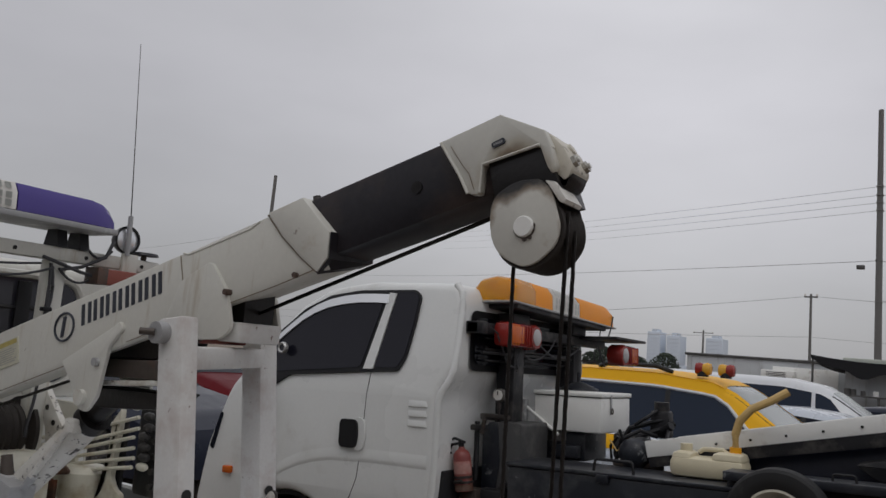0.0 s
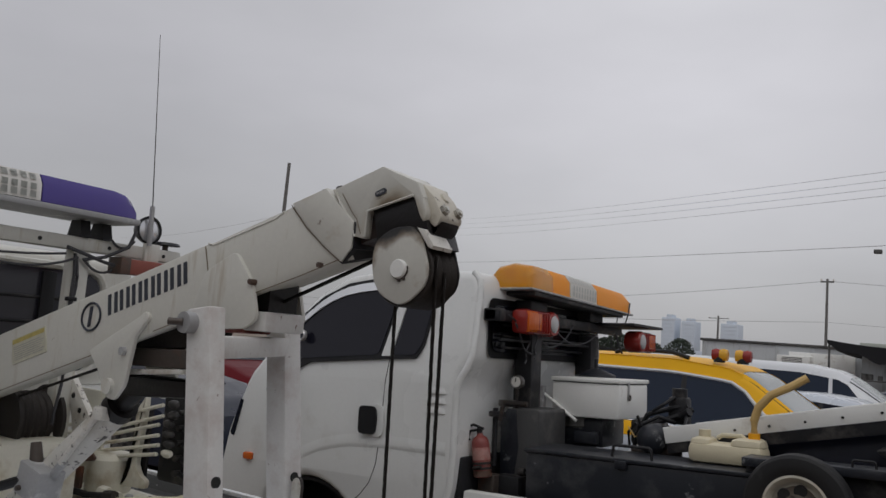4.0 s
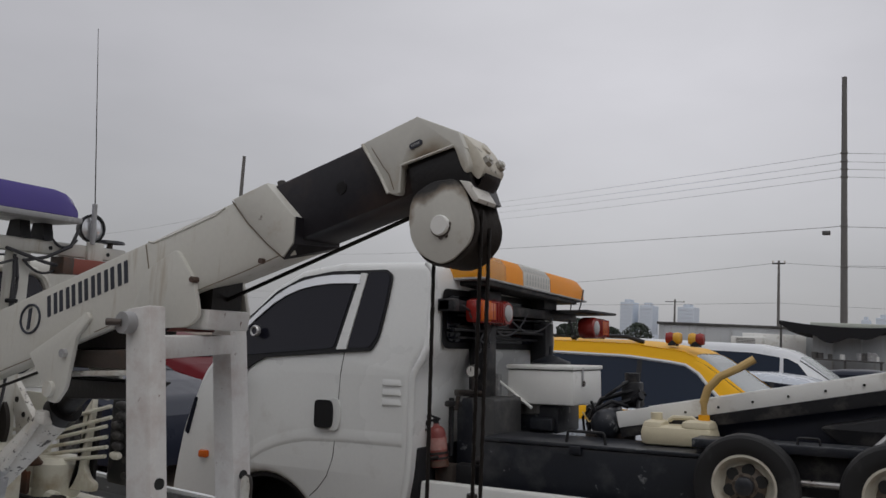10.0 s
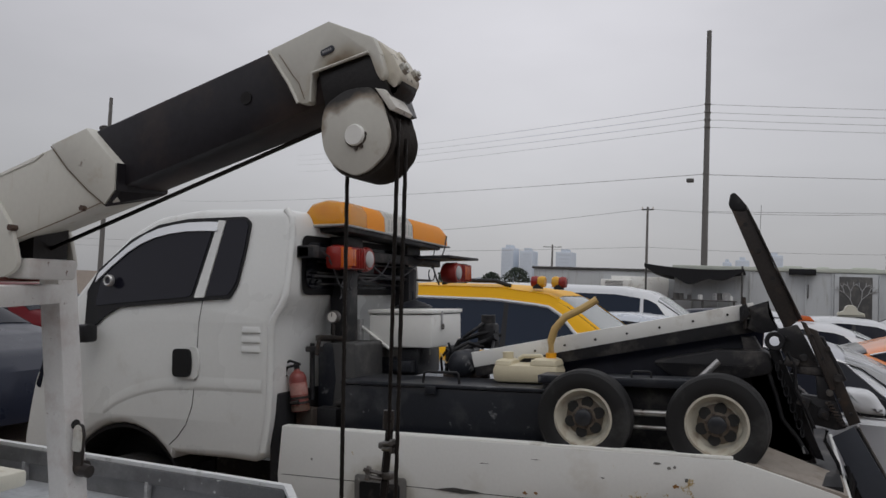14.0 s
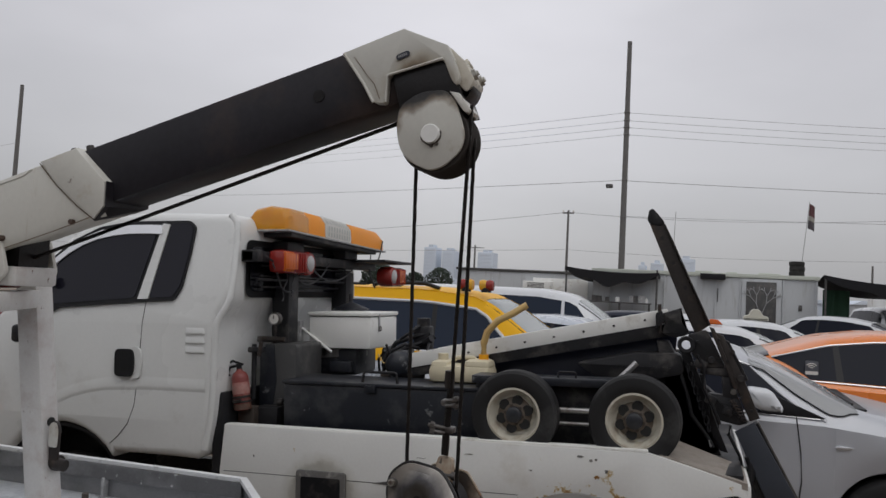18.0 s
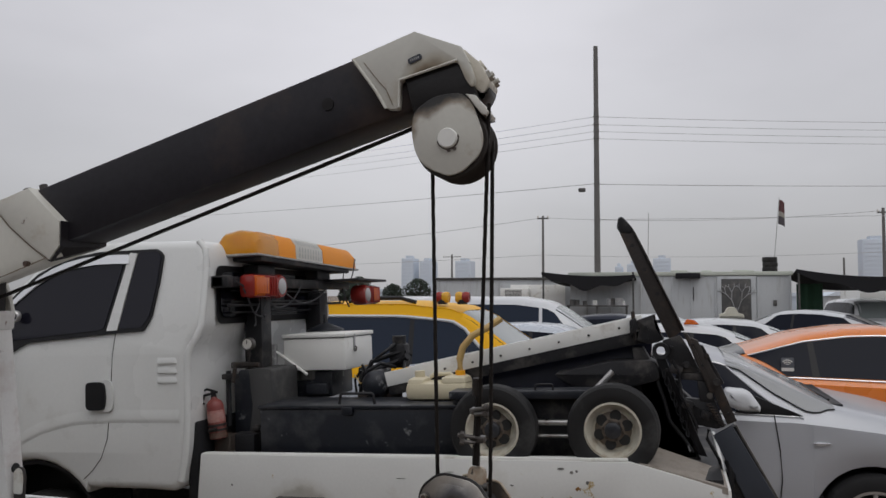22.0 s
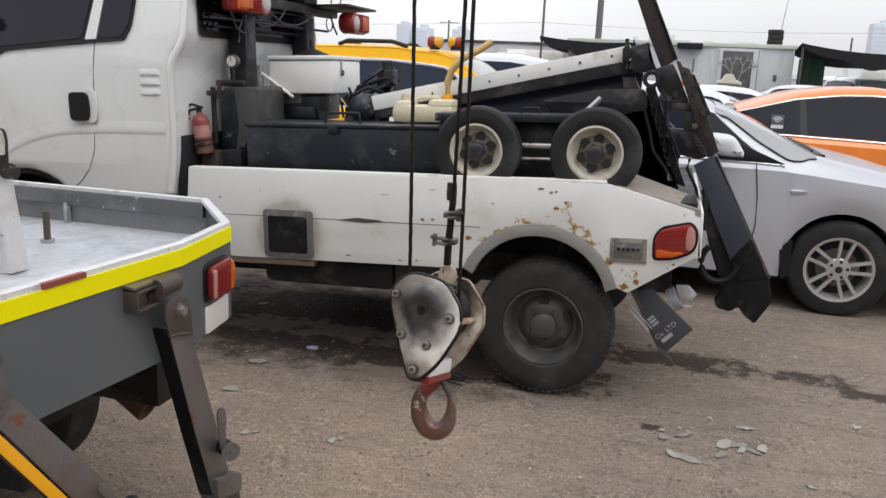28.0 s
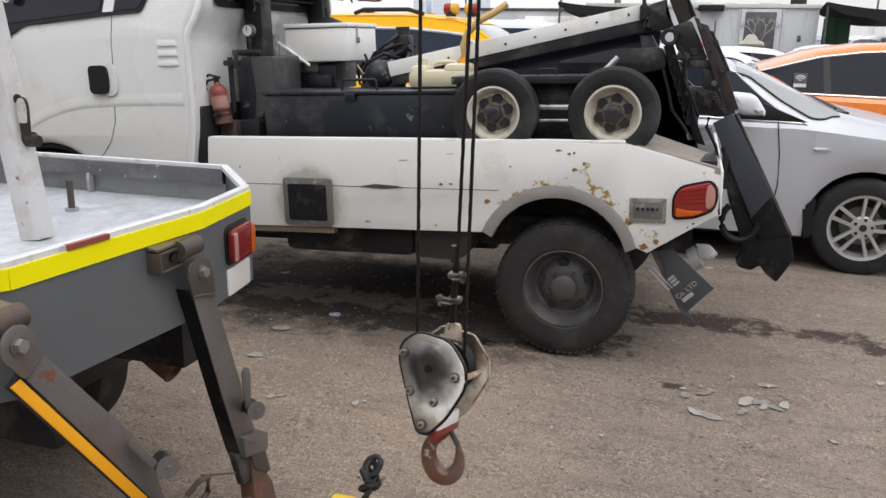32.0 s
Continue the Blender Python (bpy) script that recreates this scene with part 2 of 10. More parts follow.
GREY_FACE = surface("grey rear panel paint", (0.115, 0.125, 0.13), 0.4, vary=0.12, scale=3, fine=90, bump=0.04)
YELLOW_TAPE = surface("yellow reflective tape", (0.93, 0.84, 0.0), 0.55, vary=0.03, scale=8, fine=300, bump=0.05, spec=0.15)
RED_TAPE = surface("red reflective tape", (0.30, 0.07, 0.05), 0.45, vary=0.2)
ORANGE_TAPE = surface("orange tape strip", (0.90, 0.40, 0.005), 0.5, vary=0.05)
YELLOW_PAINT = surface("yellow bar paint", (0.80, 0.55, 0.02), 0.45, vary=0.12, rust=(0.2, 0.12, 0.06), rust_at=0.68)
RUBBER = surface("dusty tyre rubber", (0.034, 0.033, 0.032), 0.78, vary=0.25, scale=8, fine=140, bump=0.25, dirt=(0.060, 0.056, 0.052), dirt_amount=0.25, dirt_scale=6, spec=0.25)
DOLLY_RUBBER = surface("clean tyre rubber", (0.020, 0.020, 0.021), 0.62, vary=0.2, scale=8, fine=140, bump=0.15, dirt=(0.06, 0.06, 0.06), dirt_amount=0.15, spec=0.3)
TRUCK_RIM = surface("dark grey steel rim", (0.095, 0.094, 0.093), 0.5, 0.3, vary=0.25, scale=9, fine=120, bump=0.15, dirt=(0.15, 0.14, 0.13), dirt_amount=0.25, dirt_scale=7)
RIM_BROWN = surface("brown stained rim centre", (0.16, 0.13, 0.10), 0.55, vary=0.25, scale=20, bump=0.15, dirt=(0.10, 0.075, 0.055), dirt_amount=0.25, dirt_scale=18)
CREAM_RIM = surface("cream steel rim", (0.60, 0.57, 0.48), 0.42, vary=0.1, scale=12, fine=130, bump=0.1, dirt=(0.35, 0.28, 0.2), dirt_amount=0.15, dirt_scale=14)
ALLOY = surface("silver alloy", (0.58, 0.575, 0.57), 0.34, 0.6, vary=0.08, scale=8, fine=100, bump=0.03)
AMBER = surface("dusty amber lens", (0.88, 0.30, 0.004), 0.38, vary=0.08, scale=6, fine=90, bump=0.03, spec=0.18)
AMBER_CLEAR = tinted("clear amber lens", (1.0, 0.46, 0.02), 0.05, 0.62)
BEACON_YELLOW = tinted("yellow beacon lens", (0.85, 0.48, 0.05), 0.08, 0.3)
BLUE_GLASS = tinted("blue dark taxi glass", (0.014, 0.022, 0.040), 0.04, 0.0, 0.22)
AMBER_CORE = surface("amber reflector drum", (0.97, 0.68, 0.20), 0.25, 0.3, vary=0.1)
VIOLET = tinted("violet blue lens", (0.075, 0.052, 0.27), 0.2, 0.1)
RED_LENS = tinted("red lens", (0.30, 0.028, 0.022), 0.15, 0.15)
DARK_RED = tinted("dark red lens", (0.20, 0.02, 0.02), 0.15, 0.1, 0.35)
PINK_LENS = tinted("pale pink lens", (0.52, 0.26, 0.22), 0.2, 0.1)
ORANGE_LENS = tinted("orange lens", (0.66, 0.13, 0.012), 0.15, 0.15)
CLEAR_LENS = tinted("clear lens", (0.66, 0.66, 0.67), 0.06, 0.35)
# grey of the flat louvre cells stands for the shade inside them
LOUVRE_GREY = surface("shaded louvre plastic", (0.54, 0.55, 0.52), 0.5, vary=0.1)
GRILLE_WHITE = surface("white louvre plastic", (0.72, 0.70, 0.66), 0.45, vary=0.05)
REAR_GLASS = tinted("dusty rear glass", (0.050, 0.050, 0.062), 0.10, 0.0, 0.6)
FILM_GLASS = tinted("dark film glass", (0.012, 0.012, 0.019), 0.02, 0.0, 0.32)
CAR_GLASS = tinted("dark car glass", (0.010, 0.012, 0.020), 0.03, 0.0, 0.10)
# both windscreen colours are pale to hold the reflected sky
PALE_GLASS = tinted("sky-pale windscreen", (0.27, 0.30, 0.295), 0.12)
GREY_GLASS = tinted("pale grey windscreen", (0.36, 0.37, 0.38), 0.12, 0.0, 0.3)
CHROME = surface("pale chrome trim", (0.75, 0.76, 0.78), 0.18, 0.6, vary=0.05, bump=0.0)
BLACK_PLASTIC = surface("black plastic", (0.013, 0.013, 0.015), 0.4, vary=0.15, bump=0.05, spec=0.3)
SEAM = surface("dark panel gap", (0.02, 0.02, 0.02), 0.8, vary=0.1, bump=0)
RED_CAN = surface("faded red cylinder paint", (0.24, 0.05, 0.043), 0.4, vary=0.15, scale=9, dirt=(0.28, 0.14, 0.10), dirt_amount=0.2, dirt_scale=12)
CREAM_BOX = surface("off white box paint", (0.84, 0.84, 0.81), 0.4, vary=0.05, dirt=(0.4, 0.36, 0.3), dirt_amount=0.1, dirt_scale=5)
SIGN_CREAM = surface("dull cream sign plastic", (0.50, 0.48, 0.40), 0.5, vary=0.1)
JERRY = surface("yellowed plastic", (0.66, 0.59, 0.42), 0.45, vary=0.1, scale=9, bump=0.05)
HOSE_YELLOW = surface("amber hose", (0.62, 0.42, 0.16), 0.45, vary=0.12)
SILVER_PAINT = surface("silver car paint", (0.50, 0.515, 0.55), 0.34, 0.2, vary=0.03, scale=2, fine=200, bump=0.01, coat=0.2)
ORANGE_PAINT = surface("orange taxi paint", (0.78, 0.22, 0.035), 0.28, vary=0.03, scale=2, fine=200, bump=0.01, coat=0.5)
WHITE_PAINT = surface("white car paint", (0.66, 0.675, 0.70), 0.28, vary=0.04, scale=2, fine=200, bump=0.01, coat=0.5)
YELLOW_CAR = surface("yellow car paint", (0.84, 0.44, 0.008), 0.42, vary=0.04, scale=2, fine=200, bump=0.01, coat=0.0, spec=0.2)
PALE_CAR = surface("pale silver blue car paint", (0.52, 0.56, 0.62), 0.26, 0.3, vary=0.04, bump=0.01, coat=0.5)
NAVY_CAR = surface("dark navy car paint", (0.014, 0.018, 0.034), 0.3, 0.1, vary=0.05, bump=0.01, coat=0.1, spec=0.25)
RED_CAR = surface("red car paint", (0.115, 0.006, 0.010), 0.4, vary=0.05, bump=0.01, coat=0.0, spec=0.08)
CONTAINER = surface("grey container panel", (0.53, 0.55, 0.565), 0.55, vary=0.1, scale=1.4, fine=30, bump=0.1, dirt=(0.34, 0.34, 0.33), dirt_amount=0.14, dirt_scale=1.6, streak=True)
ROOF_EDGE = surface("pale green roof edge", (0.60, 0.63, 0.56), 0.6, vary=0.15, scale=3)
TARP = surface("dark grey tarpaulin", (0.022, 0.022, 0.025), 0.75, vary=0.25, scale=3, fine=40, bump=0.3, spec=0.2)
GREEN_CLOTH = surface("dark green cloth", (0.03, 0.09, 0.05), 0.8, vary=0.3)
CONCRETE = surface("weathered concrete pole", (0.17, 0.165, 0.16), 0.8, vary=0.15, scale=2, fine=30, bump=0.1)
WIRE = surface("black cable", (0.05, 0.05, 0.055), 0.6, vary=0.1, bump=0)
# far wires get a paler grey than black cable, for distance haze
POWER_WIRE = surface("haze-paled grey cable", (0.52, 0.52, 0.54), 0.6, vary=0.1, bump=0)
ROPE = surface("greasy steel rope", (0.020, 0.016, 0.014), 0.5, 0.3, vary=0.4, scale=60, fine=600, bump=0.6, spec=0.3)
# distance haze is painted into these pale tower, shed and leaf colours
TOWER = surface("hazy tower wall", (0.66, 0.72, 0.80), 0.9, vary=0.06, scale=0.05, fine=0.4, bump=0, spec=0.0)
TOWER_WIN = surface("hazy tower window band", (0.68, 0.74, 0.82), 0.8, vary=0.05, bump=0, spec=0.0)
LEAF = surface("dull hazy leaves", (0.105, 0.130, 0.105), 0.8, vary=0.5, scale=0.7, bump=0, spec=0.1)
BARK = surface("bark", (0.10, 0.08, 0.06), 0.9, vary=0.3)
INK = surface("dark blue grey lettering", (0.035, 0.04, 0.055), 0.5, vary=0.1, bump=0)
PAPER = surface("scrap paper", (0.38, 0.36, 0.32), 0.8, vary=0.15, scale=30, by_object=0.2)
FILM_SCRAP = surface("crushed plastic film", (0.34, 0.32, 0.29), 0.35, vary=0.3, scale=40, fine=200, bump=0.3, dirt=(0.20, 0.165, 0.135), dirt_amount=0.3, dirt_scale=30, by_object=0.15)
BLUE_SCRAP = surface("blue wrapper", (0.42, 0.48, 0.58), 0.5, vary=0.3, scale=40, dirt=(0.08, 0.13, 0.34), dirt_amount=0.3, dirt_scale=35)
DARK_FLAP = surface("dark rubber flap", (0.055, 0.058, 0.066), 0.6, vary=0.15, scale=8, dirt=(0.13, 0.12, 0.11), dirt_amount=0.2)
HOOK_RED = surface("worn red hook paint", (0.32, 0.040, 0.032), 0.45, 0.1, vary=0.25, scale=14, fine=150, bump=0.25, dirt=(0.12, 0.08, 0.07), dirt_amount=0.30, dirt_scale=16, rust=(0.36, 0.33, 0.30), rust_at=0.62, rust_scale=20)
# the pale patches paint worn spots and whitish highlights on the hook
HOOK_STEEL = surface("worn hook steel", (0.20, 0.14, 0.115), 0.30, 0.2, vary=0.4, scale=14, fine=150, bump=0.25, dirt=(0.15, 0.055, 0.035), dirt_amount=0.35, dirt_scale=10, rust=(0.46, 0.43, 0.38), rust_at=0.61, rust_scale=26, coat=0.5)
ZINC = surface("dull zinc bolts", (0.52, 0.50, 0.45), 0.35, 0.6, vary=0.2, scale=40, bump=0.1, dirt=(0.14, 0.11, 0.08), dirt_amount=0.3, dirt_scale=60)
BLOCK_PLATE = surface("scuffed white block plate", (0.86, 0.84, 0.80), 0.40, 0.05, vary=0.15, scale=9, fine=140, bump=0.2, dirt=(0.16, 0.14, 0.12), dirt_amount=0.18, dirt_scale=14, spec=0.3)


def grease_shade_rings(m, centre, marks):
    """Greasy rings round a boss, worn bright between them; on the block plate also its shading."""
    n, l = m.node_tree.nodes, m.node_tree.links
    b = n["Principled BSDF"]
    co, ds, nz, ad, cr, mx = (n.new("ShaderNodeTexCoord"), n.new("ShaderNodeVectorMath"), n.new("ShaderNodeTexNoise"), n.new("ShaderNodeMath"), n.new("ShaderNodeValToRGB"), n.new("ShaderNodeMix"))
    ds.operation = "DISTANCE"
    ds.inputs[1].default_value = centre
    nz.inputs["Scale"].default_value, nz.inputs["Detail"].default_value = 22, 5
    ad.operation = "MULTIPLY_ADD"
    ad.inputs[1].default_value = 0.045
    l.new(co.outputs["Object"], ds.inputs[0])
    l.new(co.outputs["Object"], nz.inputs["Vector"])
    l.new(nz.outputs["Fac"], ad.inputs[0])
    l.new(ds.outputs["Value"], ad.inputs[2])
    e = cr.color_ramp.elements
    e[0].position, e[0].color = marks[0]
    e[1].position, e[1].color = marks[-1]
    for pos, col in marks[1:-1]:
        e.new(pos).color = col
    l.new(ad.outputs[0], cr.inputs["Fac"])
    mx.data_type, mx.blend_type = "RGBA", "MULTIPLY"
    mx.inputs["Factor"].default_value = 1
    was = b.inputs["Base Color"].links[0].from_socket
    l.new(was, mx.inputs[6])
    l.new(cr.outputs["Color"], mx.inputs[7])
    l.new(mx.outputs[2], b.inputs["Base Color"])


D, W1 = (0.05, 0.045, 0.04, 1), (1, 1, 1, 1)
# block plate: rings paint grease and shading, dark in the centre and at the left
grease_shade_rings(BLOCK_PLATE, (-0.0135, -0.078, -0.055), [(0.054, D), (0.066, (0.08, 0.078, 0.088, 1)), (0.076, (0.24, 0.235, 0.24, 1)), (0.095, (0.55, 0.53, 0.515, 1)), (0.112, W1), (0.132, (0.88, 0.85, 0.81, 1)), (0.150, (0.60, 0.56, 0.50, 1)), (0.170, (0.85, 0.82, 0.77, 1)), (0.205, (0.55, 0.50, 0.45, 1))])
grease_shade_rings(BLOCK_PLATE, (0.055, -0.070, -0.075), [(0.0, W1), (0.118, W1), (0.150, (0.55, 0.52, 0.49, 1)), (0.176, (0.14, 0.125, 0.115, 1))])
LEVER_CREAM = surface("aged cream machine paint", (0.74, 0.71, 0.60), 0.45, vary=0.10, scale=9, fine=120, bump=0.1, dirt=(0.44, 0.36, 0.24), dirt_amount=0.20, dirt_scale=9, rust=(0.20, 0.12, 0.07), rust_at=0.67, rust_scale=20)
CHIPPED_CREAM = surface("chipped cream paint", (0.70, 0.68, 0.63), 0.42, vary=0.10, scale=9, fine=120, bump=0.15, dirt=(0.46, 0.41, 0.34), dirt_amount=0.16, dirt_scale=8, rust=(0.055, 0.045, 0.04), rust_at=0.585, rust_scale=38)
KNOB_BLACK = surface("dull black knob", (0.035, 0.033, 0.032), 0.5, vary=0.2, scale=20, bump=0.1, dirt=(0.10, 0.09, 0.08), dirt_amount=0.2, dirt_scale=20)
WINCH_BLACK = surface("greasy wound rope", (0.045, 0.038, 0.034), 0.5, 0.2, vary=0.35, scale=30, fine=200, bump=0.5, spec=0.3)
BECKET_RUST = surface("rusty cream becket", (0.55, 0.47, 0.36), 0.5, vary=0.2, scale=20, bump=0.2, dirt=(0.20, 0.09, 0.04), dirt_amount=0.45, dirt_scale=22, rust=(0.05, 0.04, 0.03), rust_at=0.60, rust_scale=40)
NOSE_CREAM = surface("stained cream nose paint", (0.66, 0.62, 0.53), 0.45, vary=0.12, scale=20, bump=0.15, dirt=(0.28, 0.20, 0.13), dirt_amount=0.14, dirt_scale=18, rust=(0.06, 0.045, 0.035), rust_at=0.63, rust_scale=34)
FAR_PLATE = surface("rusty cream block plate", (0.66, 0.62, 0.53), 0.45, vary=0.15, scale=12, dirt=(0.20, 0.11, 0.065), dirt_amount=0.36, dirt_scale=15, rust=(0.05, 0.04, 0.035), rust_at=0.62, rust_scale=24)
grease_shade_rings(FAR_PLATE, (-0.01, 0.070, -0.055), [(0.0, (0.05, 0.045, 0.04, 1)), (0.088, (0.07, 0.06, 0.052, 1)), (0.108, (0.45, 0.40, 0.35, 1)), (0.124, W1)])
LEG_STEEL = surface("worn rusty leg steel", (0.205, 0.19, 0.187), 0.34, 0.35, vary=0.3, scale=7, fine=120, bump=0.2, dirt=(0.17, 0.095, 0.068), dirt_amount=0.24, dirt_scale=7, rust=(0.20, 0.085, 0.05), rust_at=0.62, rust_scale=15)
ARCH_GREY = surface("grey arch trim rubber", (0.27, 0.262, 0.25), 0.55, vary=0.12, scale=9, bump=0.1, dirt=(0.24, 0.22, 0.19), dirt_amount=0.2, dirt_scale=9)
CABINET_GREY = surface("dusty cabinet grey", (0.062, 0.062, 0.063), 0.6, vary=0.2, scale=5, bump=0.12, dirt=(0.12, 0.115, 0.11), dirt_amount=0.18, dirt_scale=5)
CLAMP_STEEL = surface("greasy clamp steel", (0.20, 0.19, 0.18), 0.4, 0.6, vary=0.3, scale=30, bump=0.2, dirt=(0.06, 0.05, 0.045), dirt_amount=0.35, dirt_scale=25)
MARKER_STEEL = surface("pitted pale frame steel", (0.34, 0.325, 0.295), 0.5, 0.3, vary=0.25, scale=18, bump=0.3, dirt=(0.13, 0.11, 0.09), dirt_amount=0.3, dirt_scale=22)
HATCH_GREY = surface("dull grey frame steel", (0.16, 0.155, 0.148), 0.55, 0.1, vary=0.2, scale=14, bump=0.2, dirt=(0.42, 0.41, 0.38), dirt_amount=0.15, dirt_scale=16)
PALE_TUBE = surface("pale yellow tube paint", (0.80, 0.76, 0.52), 0.45, vary=0.12, scale=9, bump=0.1, dirt=(0.36, 0.30, 0.18), dirt_amount=0.18, dirt_scale=8)
DRUM_STEEL = surface("dull stained drum steel", (0.30, 0.29, 0.275), 0.42, 0.5, vary=0.25, scale=9, fine=90, bump=0.15, dirt=(0.10, 0.09, 0.08), dirt_amount=0.3, dirt_scale=8, streak=True)
RUSTY_PIPE = surface("rusty exhaust steel", (0.13, 0.075, 0.055), 0.7, vary=0.3, scale=12, fine=120, bump=0.3, dirt=(0.20, 0.08, 0.045), dirt_amount=0.3, dirt_scale=14)
RUST = surface("flaking rust", (0.40, 0.20, 0.06), 0.85, vary=0.5, scale=40, fine=300, bump=0.6)
BLUE_COVER = surface("dark blue cover sheet", (0.016, 0.019, 0.037), 0.32, vary=0.3, scale=3, fine=30, bump=0.2, spec=0.4)


def arch_rust(m, centre, ring, amount):
    """Ragged rust flecks in a ring round the wheel arch, with a dark core."""
    n, l = m.node_tree.nodes, m.node_tree.links
    b = n["Principled BSDF"]
    co, mp, ln, nz = (n.new("ShaderNodeTexCoord"), n.new("ShaderNodeMapping"), n.new("ShaderNodeVectorMath"), n.new("ShaderNodeTexNoise"))
    mp.inputs["Location"].default_value = (-centre[0], 0, -centre[1])
    mp.inputs["Scale"].default_value = (1, 0, 1)
    ln.operation = "LENGTH"
    nz.inputs["Scale"].default_value, nz.inputs["Detail"].default_value, nz.inputs["Roughness"].default_value = 13, 8, 0.68
    l.new(co.outputs["Object"], mp.inputs["Vector"])
    l.new(mp.outputs["Vector"], ln.inputs[0])
    l.new(co.outputs["Object"], nz.inputs["Vector"])
    near = n.new("ShaderNodeMapRange")
    near.inputs["From Min"].default_value, near.inputs["From Max"].default_value = ring[1], ring[0]
    near.inputs["To Max"].default_value = amount
    l.new(ln.outputs["Value"], near.inputs["Value"])
    ad = n.new("ShaderNodeMath")
    l.new(nz.outputs["Fac"], ad.inputs[0])
    l.new(near.outputs["Result"], ad.inputs[1])
    last = b.inputs["Base Color"].links[0].from_socket
    for lo, hi, col in ((0.655, 0.675, (0.52, 0.42, 0.24)), (0.69, 0.71, (0.33, 0.20, 0.075)), (0.75, 0.78, (0.09, 0.06, 0.04))):
        mr, mx = n.new("ShaderNodeMapRange"), n.new("ShaderNodeMix")
        mr.inputs["From Min"].default_value, mr.inputs["From Max"].default_value = lo, hi
        mx.data_type = "RGBA"
        mx.inputs[7].default_value = (*col, 1)
        l.new(ad.outputs[0], mr.inputs["Value"])
        l.new(mr.outputs["Result"], mx.inputs["Factor"])
        l.new(last, mx.inputs[6])
        last = mx.outputs[2]
    l.new(last, b.inputs["Base Color"])


grease_shade_rings(BED_WHITE, (-1.33, 0.0, 0.75), [(0.0, (0.62, 0.60, 0.56, 1)), (0.19, (0.62, 0.60, 0.56, 1)), (0.215, (0.86, 0.85, 0.82, 1)), (0.26, W1)])
arch_rust(BED_WHITE, (0.0, 0.50), (0.36, 0.50), 0.17)
WEATHERED = surface("bare weathered plate", (0.36, 0.32, 0.28), 0.7, vary=0.25, scale=14, fine=120, bump=0.3, dirt=(0.20, 0.165, 0.135), dirt_amount=0.25, dirt_scale=12, streak=False)
GRIME = surface("dark brown grime", (0.27, 0.215, 0.155), 0.7, vary=0.3, scale=20, bump=0.2)
SHEAVE_PLATE = surface("greasy cream cover plate", (0.60, 0.59, 0.54), 0.4, vary=0.08, scale=6, fine=80, bump=0.06, dirt=(0.34, 0.28, 0.2), dirt_amount=0.12, dirt_scale=9)
grease_shade_rings(SHEAVE_PLATE, (0.0, -0.085, -0.044), [(0.0, W1), (0.094, W1), (0.104, (0.55, 0.48, 0.42, 1)), (0.116, D)])
HEAD_PLATE = surface("greasy cream head plate", (0.60, 0.59, 0.54), 0.4, vary=0.08, scale=6, fine=80, bump=0.06, dirt=(0.36, 0.30, 0.2), dirt_amount=0.14, dirt_scale=9)
grease_shade_rings(HEAD_PLATE, (0.0, -0.085, 0.050), [(0.070, D), (0.086, (0.45, 0.36, 0.28, 1)), (0.104, (0.9, 0.86, 0.8, 1)), (0.12, W1)])
grease_shade_rings(SHEAVE_PLATE, (-0.005, -0.085, 0.100), [(0.0, (0.03, 0.027, 0.026, 1)), (0.086, (0.03, 0.027, 0.026, 1)), (0.100, (0.40, 0.34, 0.29, 1)), (0.112, W1)])
COLLAR_CREAM = surface("stained cream collar paint", (0.65, 0.64, 0.585), 0.42, vary=0.08, scale=5, fine=80, bump=0.06, dirt=(0.44, 0.37, 0.27), dirt_amount=0.06, dirt_scale=9, rust=(0.12, 0.075, 0.045), rust_at=0.68, rust_scale=18)
grease_shade_rings(COLLAR_CREAM, (-0.535, -0.085, 0.030), [(0.020, D), (0.050, (0.30, 0.23, 0.17, 1)), (0.075, (0.80, 0.74, 0.66, 1)), (0.12, W1)])
FLAG_RED = surface("faded red cloth", (0.13, 0.05, 0.055), 0.8)
FLAG_DARK = surface("faded dark cloth", (0.09, 0.08, 0.09), 0.8)


